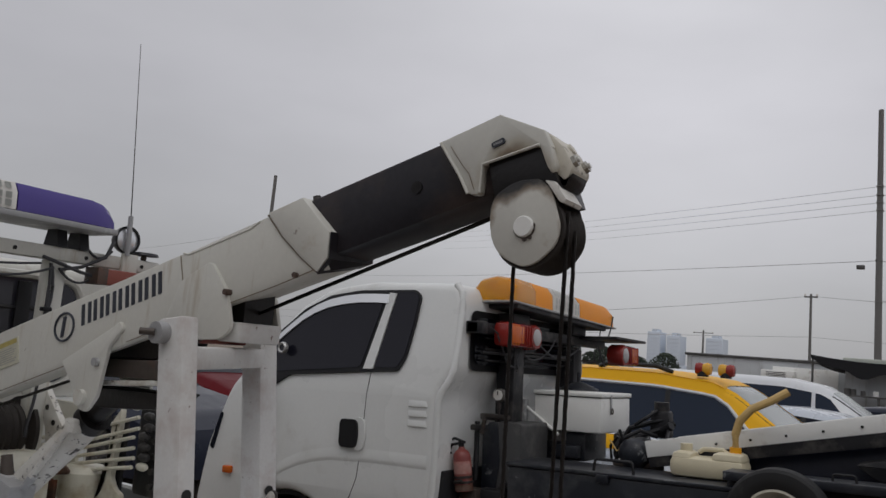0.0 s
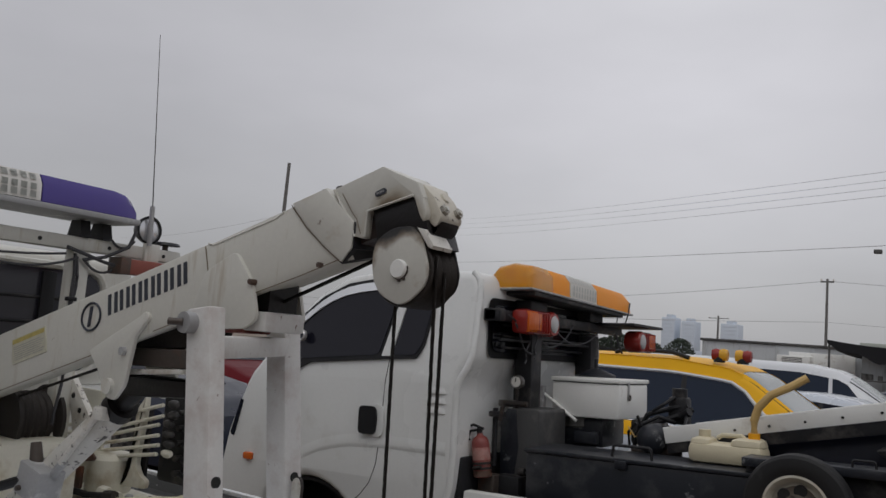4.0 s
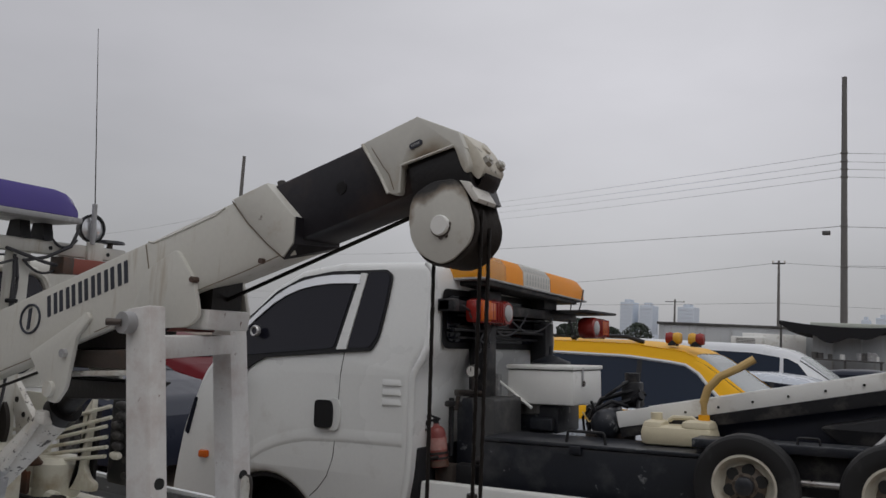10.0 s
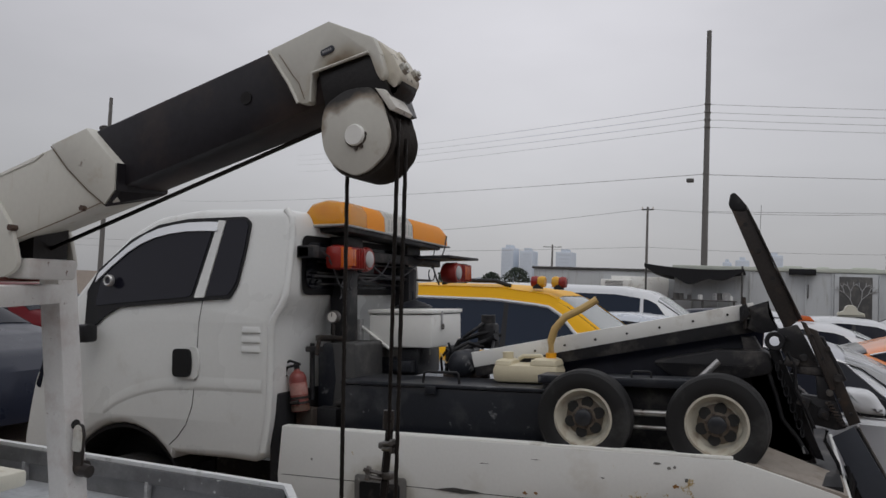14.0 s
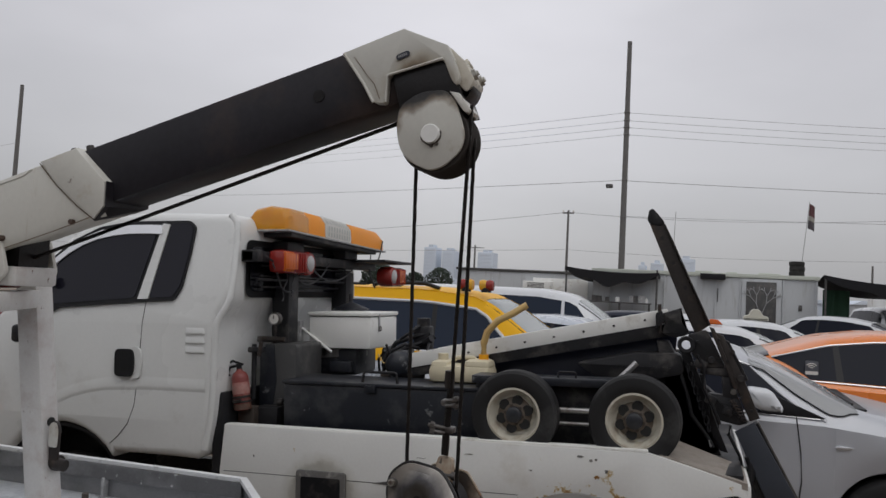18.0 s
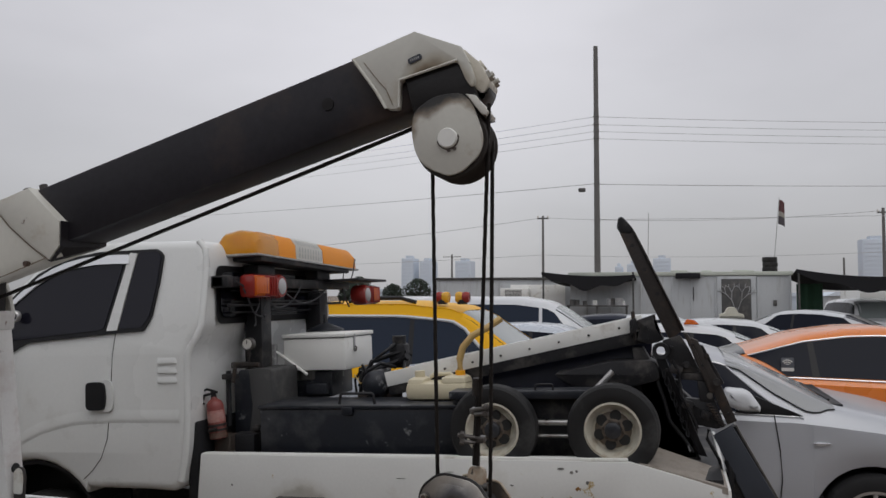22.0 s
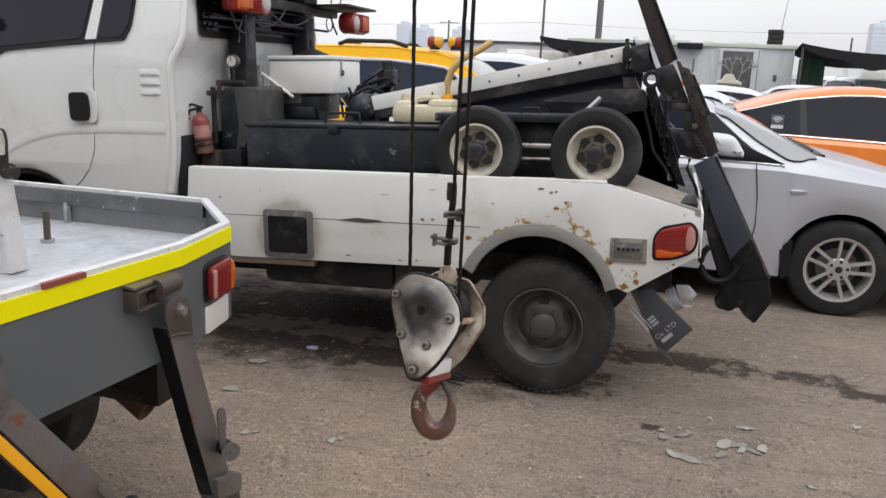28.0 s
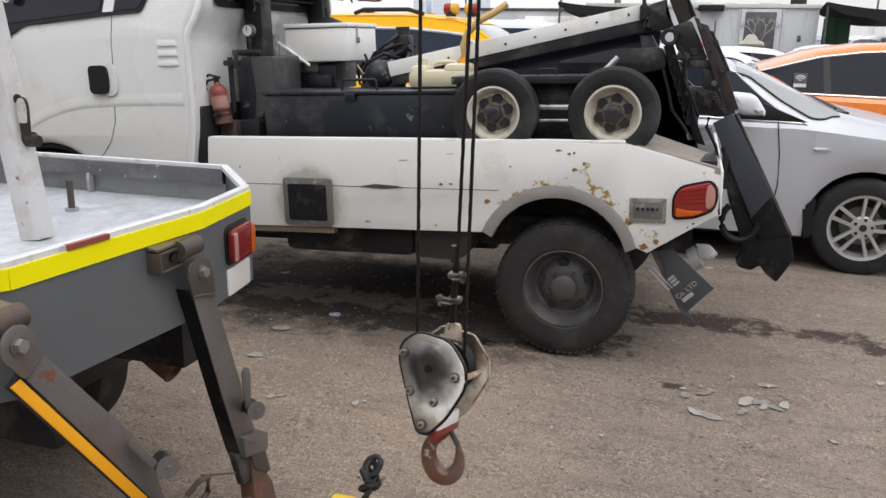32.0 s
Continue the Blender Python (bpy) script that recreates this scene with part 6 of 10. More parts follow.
def build_tow_load():
    # dolly wheels
    for x in (-0.343, 0.222):
        d = thing("dolly_wheel", on_tow(x, 0.09, 1.0), "small dolly wheel with a cream steel rim and dark tyre", "wheel", "dolly wheels on the tow truck bed")
        wheel("dolly_wheel", d, 0, 0, 0.212, 0.212, 0.13, 0.125, DOLLY_RUBBER, CREAM_RIM, -1, hub_r=0.034, dish=0.045, holes=6, hole_r=0.0262, hole_at=0.066)
        part("rim_centre", made(lathe, [(0.084, -0.0125), (0.057, -0.0285), (0.037, -0.0315)], (0, 0, 0.212), "Y", 32, caps=False), RIM_BROWN, d, "brown-stained rim centre")
        part("hub_cap", made(lathe, [(0.0, -0.060), (0.028, -0.060), (0.037, -0.054), (0.040, -0.03), (0.0, -0.03)], (0, 0, 0.212), "Y", 20), DUST_BLACK, d, "dark greasy hub cap")
    # white chest
    c = thing("storage_chest", on_tow(-1.535, 0.85, 1.46), "off-white steel storage chest with a flat lid", "chest")
    part("chest_body", made(box, -0.20, 0.20, -0.22, 0.22, 0.0, 0.190, 0.012), CREAM_BOX, c)
    part("chest_lid", made(box, -0.206, 0.206, -0.228, 0.228, 0.1925, 0.216, 0.006), CREAM_BOX, c)
    part("lid_gap", made(box, -0.1985, 0.1985, -0.2185, 0.2185, 0.189, 0.194), SEAM, c)
    part("hasp", made(box, 0.201, 0.207, -0.10, -0.078, 0.10, 0.205, 0.002), GALV, c)
    part("hasp_ring", made(pipe, [(0.212, -0.089 + 0.012 * math.cos(t), 0.118 + 0.014 * math.sin(t)) for t in np.linspace(0, 6.28, 13)], 0.0035, 6), BROWN_STEEL, c)
    part("carry_strut", made(pipe, [(-0.258, -0.215, 0.135), (-0.245, -0.225, 0.118), (-0.04, -0.235, -0.02)], 0.009), CREAM_BOX, c)
    # extinguisher
    e = thing("fire_extinguisher", on_tow(-1.865, 0.12, 1.150), "faded red fire extinguisher hung behind the cab", "extinguisher")
    lean_ = pose(0, 0, 0, 0, -7, 0)

    def ep(name, bm, mat, label=""):
        bmesh.ops.transform(bm, matrix=lean_, verts=bm.verts)
        return part(name, bm, mat, e, label)

    ep("cylinder", made(lathe, [(0.0, 0.0), (0.040, 0.0), (0.046, 0.008), (0.046, 0.168), (0.043, 0.184), (0.034, 0.20), (0.018, 0.211), (0.014, 0.225), (0.0, 0.225)], (0, 0, 0), "Z", 28), RED_CAN)
    ep("label_band", made(lathe, [(0.0463, 0.088), (0.0472, 0.088), (0.0472, 0.150), (0.0463, 0.150)], (0, 0, 0), "Z", 28), surface("pale red label", (0.50, 0.27, 0.24), 0.5, vary=0.3, scale=40, dirt=(0.34, 0.10, 0.08), dirt_amount=0.35, dirt_scale=30), "washed-out printed label")
    ep("valve_neck", made(rod, (0, 0, 0.222), (0, 0, 0.250), 0.015), BLACK_PLASTIC)
    ep("squeeze_lever", made(pipe, [(0.030, -0.008, 0.243), (0.0, -0.010, 0.256), (-0.030, -0.010, 0.268), (-0.048, -0.010, 0.262)], 0.007, 8), BLACK_PLASTIC)
    ep("discharge_hose", made(pipe, [(-0.012, -0.012, 0.240), (-0.045, -0.018, 0.236), (-0.056, -0.020, 0.215), (-0.052, -0.022, 0.190)], 0.007, 8), BLACK_PLASTIC)
    ep("rusty_base", made(lathe, [(0.0466, 0.004), (0.0475, 0.004), (0.0475, 0.034), (0.0466, 0.034)], (0, 0, 0), "Z", 28), RUSTY_PIPE)
    for z in (0.040, 0.066):
        ep("strap", made(lathe, [(0.047, z), (0.052, z), (0.052, z + 0.012), (0.047, z + 0.012)], (0, 0, 0), "Z", 28, ring_shut=True), DARK_STEEL)
    ep("strap_screw", made(rod, (-0.02, -0.058, 0.052), (0.03, -0.058, 0.056), 0.007, seg=8), DARK_STEEL)
    part("bracket", made(box, -0.05, 0.05, 0.03, 0.11, -0.11, 0.012, 0.006), BROWN_STEEL, e)
    # jerry can with its filler hose
    j = thing("jerry_can", on_tow(-0.70, 0.40, 1.319), "yellowed plastic jerry can with an amber filler hose", "can")
    bm = made(box, -0.17, 0.17, -0.09, 0.09, 0.0, 0.095, 0.03)
    body = part("can_body", bm, JERRY, j)
    part("can_shoulder", made(box, 0.02, 0.165, -0.08, 0.08, 0.06, 0.125, 0.03), JERRY, j)
    part("can_shoulder", made(box, -0.165, -0.06, -0.08, 0.08, 0.06, 0.118, 0.03), JERRY, j)
    part("cap", made(rod, (-0.11, 0, 0.11), (-0.11, 0, 0.15), 0.028), JERRY, j)
    part("carry_handle", made(pipe, [(-0.05, 0, 0.115), (-0.03, 0, 0.13), (0.06, 0, 0.132), (0.08, 0, 0.115)], 0.011), JERRY, j)
    part("spout_collar", made(rod, (0.115, 0, 0.115), (0.115, 0, 0.15), 0.026), ORANGE_TAPE, j)
    part("filler_hose", made(pipe, [(0.115, 0, 0.14), (0.115, 0, 0.21), (0.135, 0.0, 0.27), (0.19, 0.0, 0.33), (0.27, 0.02, 0.37), (0.34, 0.04, 0.415)], 0.019, 10), HOSE_YELLOW, j)


build_tow_load()


# ---- the crane truck in front ----
CRANE_AT = Vector((-2.4, -2.07, 0.0))
CRANE = thing("crane_truck", Matrix.Translation(CRANE_AT), "recovery truck with cream crane boom over a silver deck", "truck")
TO_CRANE = Matrix.Translation(-CRANE_AT)
BOOM_AT, BOOM_UP = Vector((-0.410, -2.088, 2.0716)), 17.249
BOOM_M = Matrix.Translation(BOOM_AT) @ pose(0, 0, 0, 0, -BOOM_UP, 0)


def on_crane(name, bm, mat, parent=CRANE, label=""):
    """A part of the crane truck, its mesh in world metres."""
    return part(name, bm, mat, parent, label, TO_CRANE)


def on_boom(name, bm, mat, parent=CRANE, label=""):
    """A part of the fixed boom, its mesh along the boom: x along it, z across it."""
    return part(name, bm, mat, parent, label, TO_CRANE @ BOOM_M)


def build_deck():
    zf, zr = 0.965, 1.088
    out = [(-2.99, -1.27), (-1.03, -1.27), (-0.747, -1.607), (-0.705, -1.93), (-0.760, -2.535), (-1.05, -2.87), (-2.99, -2.87)]

    def slab(outline, z0, z1, bev=0.0):
        bm = new_bm()
        a = [bm.verts.new((x, y, z0)) for x, y in outline]
        b = [bm.verts.new((x, y, z1)) for x, y in outline]
        fs = [bm.faces.new(a), bm.faces.new(b)]
        for i in range(len(a)):
            fs.append(bm.faces.new((a[i], a[(i + 1) % len(a)], b[(i + 1) % len(a)], b[i])))
        bmesh.ops.recalc_face_normals(bm, faces=fs)
        return bm

    on_crane("deck_floor", slab([(-2.99, -1.28), (-1.038, -1.28), (-0.760, -1.612), (-0.718, -1.93), (-0.773, -2.53), (-1.055, -2.86), (-2.99, -2.86)], 0.93, zf), DECK, label="silver-painted steel deck floor")
    # kerb wall with a flat top, piece by piece
    for i in range(6):
        (xa, ya), (xb, yb) = out[i], out[i + 1]
        d = Vector((xb - xa, yb - ya, 0))
        nrm = Vector((d.y, -d.x, 0)).normalized() * 0.035
        bm = slab([(xa, ya), (xb, yb), (xb + nrm.x * 0.3, yb + nrm.y * 0.3), (xa + nrm.x * 0.3, ya + nrm.y * 0.3)], 0.80 if i in (1, 2, 3, 4) else 0.90, zr - 0.004)
        rear = i in (1, 2, 3, 4)
        on_crane("rear_face" if rear else "side_board", bm, GREY_FACE if rear else BOARD_GREY, label="dark grey rear panel" if i == 3 else "")
        bm = slab([(xa, ya), (xb, yb), (xb + nrm.x * 0.72, yb + nrm.y * 0.72), (xa + nrm.x * 0.72, ya + nrm.y * 0.72)], zr - 0.003, zr + 0.010 + 0.0012 * (i % 2))
        on_crane("kerb_top", bm, KERB_PAINT, label="worn silver-white kerb top")
        if not rear:
            bm = slab([(xa, ya + nrm.y * 0.35), (xb, yb + nrm.y * 0.35), (xb, yb + nrm.y), (xa, ya + nrm.y)], zr - 0.055, zr - 0.004)
            on_crane("kerb_rail", bm, KERB_STEEL, label="scraped dark grey kerb rail")
        if rear:
            o = -nrm.normalized() * 0.004
            bm = slab([(xa + o.x, ya + o.y), (xb + o.x, yb + o.y), (xb, yb), (xa, ya)], zr - 0.048, zr - 0.003)
            on_crane("reflective_tape", bm, YELLOW_TAPE, label="bright yellow reflective tape")
    on_crane("tape_edge", made(box, -0.7475, -0.7335, -2.385, -2.265, 1.0865, 1.0995, 0, pose(-0.74, -2.325, 0, 0, 0, -5.2) @ pose(0.74, 2.325, 0)), RED_TAPE)
    for x in (-1.6, -2.2, -2.8):
        on_crane("kerb_gusset", made(box, x - 0.006, x + 0.006, -1.31, -1.285, zf, zr - 0.05), GALV)
    on_crane("deck_bolt", made(rod, (-1.425, -1.60, zf), (-1.425, -1.60, 1.07), 0.011, seg=10), BROWN_STEEL)
    on_crane("deck_bolt_nut", made(rod, (-1.425, -1.60, zf), (-1.425, -1.60, 0.977), 0.022, seg=6), GALV)
    # rear face fittings on the chamfered corner
    c, e = Vector((-0.705, -1.93, 0)), Vector((-0.747, -1.607, 0))
    ux = (e - c).normalized()
    uy = Vector((0, 0, 1)).cross(ux)
    face = Matrix(((ux.x, uy.x, 0, c.x), (ux.y, uy.y, 0, c.y), (0, 0, 1, 0), (0, 0, 0, 1)))

    def on_face(name, outline, out0, out1, mat, parent=CRANE, label="", bev=0.004, r=0.02):
        bm = made(prism, rounded(outline, r), -out1, -out0, bev)
        bmesh.ops.transform(bm, matrix=face, verts=bm.verts)
        return on_crane(name, bm, mat, parent, label)

    on_face("lamp_seat", [(0.128, 0.893), (0.288, 0.893), (0.292, 1.012), (0.128, 1.012)], 0.0, 0.006, BLACK_PLASTIC, r=0.03)
    tail = on_face("tail_lamp", [(0.134, 0.900), (0.270, 0.900), (0.288, 0.925), (0.288, 0.985), (0.268, 1.006), (0.134, 1.002)], 0.006, 0.030, DARK_RED, label="red tail lamp with amber end and pale stripe", bev=0.010, r=0.025)
    on_face("amber_band", [(0.256, 0.906), (0.272, 0.908), (0.284, 0.930), (0.284, 0.980), (0.270, 0.998), (0.256, 0.998)], 0.022, 0.033, ORANGE_LENS, tail, bev=0.004, r=0.012)
    on_face("clear_band", [(0.138, 0.908), (0.158, 0.908), (0.158, 0.994), (0.138, 0.994)], 0.022, 0.033, PINK_LENS, tail, bev=0.004, r=0.01)
    for k in range(6):
        on_face("lamp_rib", [(0.166, 0.914 + 0.0142 * k), (0.252, 0.914 + 0.0142 * k), (0.252, 0.9165 + 0.0142 * k), (0.166, 0.9165 + 0.0142 * k)], 0.028, 0.0312, RED_LENS, tail, bev=0, r=0.0)
    on_face("number_plate", [(0.132, 0.802), (0.292, 0.802), (0.292, 0.884), (0.132, 0.884)], 0.0, 0.006, GRILLE_WHITE, label="blank white plate panel", bev=0.002, r=0.012)
    # dark frame, wheels and exhaust below
    on_crane("chassis_rail", made(box, -4.6, -0.85, -1.85, -1.77, 0.58, 0.80), BLACK_STEEL)
    on_crane("chassis_rail", made(box, -4.6, -0.85, -2.37, -2.29, 0.58, 0.80), BLACK_STEEL)
    on_crane("mud_guard", made(box, -1.42, -1.40, -1.75, -1.32, 0.35, 0.86, 0.004), BLACK_PLASTIC)
    on_crane("mud_guard", made(box, -1.42, -1.40, -2.82, -2.39, 0.35, 0.86, 0.004), BLACK_PLASTIC)
    wheel("rear_wheel", CRANE, -1.80 - CRANE_AT.x, -1.45 - CRANE_AT.y, 0.37, 0.37, 0.2, 0.2, RUBBER, TRUCK_RIM, 1)
    wheel("rear_wheel", CRANE, -1.80 - CRANE_AT.x, -2.69 - CRANE_AT.y, 0.37, 0.37, 0.2, 0.2, RUBBER, TRUCK_RIM, -1)
    bm = new_bm()
    lathe(bm, [(0.031, -0.30), (0.036, -0.30), (0.036, 0.11), (0.031, 0.11), (0.028, 0.02), (0.028, -0.2), (0.0, -0.2)], (0, 0, 0), "X", 24)
    bmesh.ops.transform(bm, matrix=pose(-1.045, -1.757, 0.570, 0, 30, -5), verts=bm.verts)
    on_crane("exhaust_muffler", made(lathe, [(0.0, -0.30), (0.07, -0.29), (0.085, -0.24), (0.085, 0.0), (0.07, 0.05), (0.036, 0.07)], (-1.26, -1.76, 0.70), "X", 28), RUSTY_PIPE)
    on_crane("exhaust_pipe", bm, RUSTY_PIPE, label="rusty exhaust pipe end")


build_deck()


def build_legs():
    """Two folded support legs pinned to the rear face: flat box arms with a tab, a bolt and a lever lock each."""
    def slab(outline, x0, x1, bev=0.0, r=0.0):
        """A plate standing across x: its outline in y and z."""
        bm = made(prism, rounded(outline, r) if r else outline, x0, x1, bev)
        bmesh.ops.transform(bm, matrix=Matrix(((0, 1, 0, 0), (1, 0, 0, 0), (0, 0, 1, 0), (0, 0, 0, 1))), verts=bm.verts)
        bmesh.ops.recalc_face_normals(bm, faces=bm.faces)
        return bm

    def lock(centre, lever, arm):
        """A round lock drum turned a little outwards, with a washer, a stud and a flat lever."""
        axis = Vector((0.8, -0.6, 0.1)).normalized()
        across = Vector((0.6, 0.8, 0.0))
        c = Vector(centre)
        drum = on_crane("lock_knob", made(rod, c - axis * 0.060, c - axis * 0.004, 0.0235, seg=24), BLACK_STEEL, arm, "greasy lock drum with a lever")
        on_crane("knob_cap", made(rod, c - axis * 0.006, c, 0.0275, seg=28), LEG_STEEL, drum, "worn round lock washer")
        on_crane("knob_stud", made(rod, c, c + axis * 0.006, 0.0065, 0.005, 10), LEG_STEEL, drum)
        bm = made(prism, rounded(lever, 0.006), -0.004, 0.004, 0.0015)
        m = Matrix(((across.x, -axis.x, 0, c.x), (across.y, -axis.y, 0, c.y), (0, -axis.z, 1, c.z), (0, 0, 0, 1)))
        bmesh.ops.transform(bm, matrix=m, verts=bm.verts)
        bmesh.ops.recalc_face_normals(bm, faces=bm.faces)
        bmesh.ops.translate(bm, vec=axis * -0.012, verts=bm.verts)
        on_crane("knob_lever", bm, LEG_STEEL, drum, "flat steel lock lever")

    def hinge(ybr):
        on_crane("hinge_bracket", made(box, -0.755, -0.70, ybr - 0.125, ybr - 0.03, 0.974, 1.022, 0.003), BROWN_STEEL, label="brown channel hinge bracket")
        for z0, z1, y0, y1 in ((1.016, 1.024, -0.125, -0.03), (0.970, 0.978, -0.125, -0.03), (0.970, 1.024, -0.128, -0.119)):
            on_crane("bracket_lip", made(box, -0.745, -0.684, ybr + y0, ybr + y1, z0, z1, 0.002), BROWN_STEEL)
        on_crane("hinge_lip", made(prism, [(-0.742, 1.034), (-0.690, 1.028), (-0.690, 1.034), (-0.742, 1.042)], ybr - 0.13, ybr + 0.03), LEG_STEEL)
        on_crane("hinge_barrel", made(rod, (-0.69, ybr - 0.05, 1.012), (-0.69, ybr + 0.035, 1.012), 0.026), BROWN_STEEL)
        for dy in (-0.11, -0.06):
            on_crane("bracket_nut", made(rod, (-0.70, ybr + dy, 0.997), (-0.692, ybr + dy, 0.997), 0.012, seg=6), DARK_STEEL)

    def bolt(y, z, arm):
        on_crane("bolt_washer", made(rod, (-0.661, y, z), (-0.655, y, z), 0.0195, seg=20), LEG_STEEL, arm)
        on_crane("pivot_bolt", made(rod, (-0.656, y, z), (-0.644, y, z), 0.0155, 0.0145, seg=6), BRIGHT_STEEL, arm, "bright hexagon pivot bolt")

    # far leg
    front = [(-2.053, 0.905), (-1.956, 0.878), (-1.821, 0.507), (-1.772, 0.372), (-1.862, 0.338), (-1.940, 0.559)]
    arm = on_crane("support_leg", slab(front, -0.712, -0.667, 0.003), LEG_STEEL, label="grey-brown bare steel support leg")
    # thin black plate paints the shade and grease of this side
    bm = new_bm()
    bm.faces.new([bm.verts.new((x, y - 0.003, z)) for x, y, z in ((-0.668, -2.053, 0.905), (-0.668, -1.940, 0.559), (-0.668, -1.862, 0.338), (-0.712, -1.862, 0.338), (-0.712, -1.940, 0.559), (-0.712, -2.053, 0.905))])
    bmesh.ops.solidify(bm, geom=list(bm.faces), thickness=0.004)
    bmesh.ops.recalc_face_normals(bm, faces=bm.faces)
    on_crane("leg_side", bm, BLACK_STEEL, arm, "black plate for the shaded, greasy side of the leg")
    on_crane("leg_tab", slab([(-2.055, 0.885), (-1.953, 0.862), (-1.957, 0.925), (-1.972, 0.965), (-2.003, 0.985), (-2.040, 0.986), (-2.064, 0.970), (-2.070, 0.940)], -0.668, -0.660, 0.002, 0.012), BROWN_STEEL, arm, "rounded hinge tab")
    on_crane("weld_bead", made(pipe, [(-0.663, -2.055, 0.888), (-0.661, -2.0, 0.878), (-0.663, -1.953, 0.865)], 0.0045, 6), BROWN_STEEL, arm)
    bolt(-2.012, 0.944, arm)
    lock((-0.610, -1.855, 0.481), [(-0.028, 0.010), (-0.013, 0.008), (-0.009, 0.115), (-0.014, 0.138), (-0.026, 0.141), (-0.035, 0.128), (-0.036, 0.112)], arm)
    on_crane("sleeve_block", slab([(-1.864, 0.392), (-1.740, 0.352), (-1.722, 0.338), (-1.727, 0.288), (-1.740, 0.284), (-1.860, 0.322)], -0.715, -0.650, 0.004, 0.006), LEG_STEEL, arm)
    on_crane("inner_tube", slab([(-1.890, 0.345), (-1.820, 0.318), (-1.792, 0.204), (-1.850, 0.222)], -0.692, -0.668, 0.004), BLACK_STEEL, arm)
    on_crane("foot_plate", slab([(-1.822, 0.318), (-1.735, 0.292), (-1.706, 0.198), (-1.728, 0.200), (-1.800, 0.252)], -0.690, -0.656, 0.003), BROWN_STEEL, arm)
    on_crane("leg_foot", slab([(-1.815, 0.300), (-1.735, 0.285), (-1.718, 0.190), (-1.690, 0.150), (-1.660, 0.040), (-1.70, 0.012), (-1.83, 0.012), (-1.80, 0.13)], -0.71, -0.66, 0.004, 0.01), RUSTY_PIPE, arm, "rust-brown foot of the leg")
    on_crane("foot_eye", made(lathe, [(0.018, -0.012), (0.030, -0.014), (0.034, 0.0), (0.030, 0.014), (0.018, 0.012)], (-0.640, -1.885, 0.170), "X", 20, ring_shut=True), BROWN_STEEL, arm)
    hinge(-2.02)
    # near leg, with the orange strip along its edge
    arm = on_crane("support_leg", slab([(-2.648, 0.886), (-2.620, 0.902), (-2.571, 0.936), (-2.322, 0.627), (-2.262, 0.535), (-2.225, 0.400), (-2.312, 0.400), (-2.342, 0.468)], -0.688, -0.6735, 0.002), BLACK_STEEL, label="grey-brown bare steel support leg with an orange strip")
    on_crane("leg_face", slab([(-2.620, 0.900), (-2.571, 0.936), (-2.322, 0.627), (-2.262, 0.535), (-2.225, 0.400), (-2.258, 0.400), (-2.284, 0.440)], -0.6735, -0.667, 0.002), LEG_STEEL, arm, "bare steel face with rust stains")
    on_crane("orange_strip", slab([(-2.648, 0.886), (-2.623, 0.894), (-2.288, 0.440), (-2.262, 0.400), (-2.305, 0.400), (-2.342, 0.468)], -0.6735, -0.669, 0.001), ORANGE_TAPE, arm, "orange reflective strip")
    on_crane("leg_tab", slab([(-2.620, 0.893), (-2.569, 0.932), (-2.584, 0.975), (-2.603, 1.002), (-2.632, 1.010), (-2.656, 1.000), (-2.670, 0.976), (-2.668, 0.948)], -0.668, -0.660, 0.002, 0.010), LEG_STEEL, arm, "rounded hinge tab")
    on_crane("weld_bead", made(pipe, [(-0.663, -2.618, 0.896), (-0.661, -2.595, 0.912), (-0.663, -2.569, 0.934)], 0.004, 6), BROWN_STEEL, arm)
    bolt(-2.630, 0.968, arm)
    lock((-0.600, -2.291, 0.534), [(-0.030, 0.004), (-0.020, 0.018), (-0.064, 0.086), (-0.074, 0.096), (-0.084, 0.092), (-0.084, 0.080), (-0.040, 0.014)], arm)
    on_crane("inner_tube", slab([(-2.300, 0.405), (-2.235, 0.405), (-2.15, 0.10), (-2.22, 0.10)], -0.720, -0.675, 0.004), LEG_STEEL, arm)
    on_crane("leg_foot", slab([(-2.26, 0.16), (-2.12, 0.16), (-2.08, 0.012), (-2.28, 0.012)], -0.735, -0.66, 0.004, 0.01), RUSTY_PIPE, arm)
    hinge(-2.62)
    on_crane("shackle", made(pipe, [(-0.62, -2.20, 0.40), (-0.60, -2.17, 0.43), (-0.60, -2.13, 0.42), (-0.61, -2.12, 0.37), (-0.62, -2.15, 0.34)], 0.008), BROWN_STEEL)
    on_crane("tie_wire", made(pipe, [(-0.62, -2.13, 0.42), (-0.60, -2.08, 0.40), (-0.60, -2.0, 0.36)], 0.003), BROWN_STEEL)
    # towing stinger below, yellow, with a chain lying over its end
    bm = made(box, -0.27, -0.20, -2.30, -2.06, 0.26, 0.402, 0.012)
    on_crane("stinger_arm", made(box, -0.95, -0.19, -2.13, -2.05, 0.16, 0.25, 0.01), BLACK_STEEL)
    on_crane("tow_stinger", bm, YELLOW_PAINT, label="yellow tow bar end")
    for k in range(6):
        a = new_bm()
        lathe_pts = [(-0.175 + 0.022 * math.cos(t) * (1 if k % 2 else 0.5), -2.06 + 0.02 * math.sin(t) + 0.006 * k, 0.415 + 0.012 * k + 0.018 * math.cos(t + k)) for t in np.linspace(0, 6.28, 12)]
        pipe(a, lathe_pts, 0.008, 6)
        on_crane("chain_link", a, BLACK_STEEL)


build_legs()


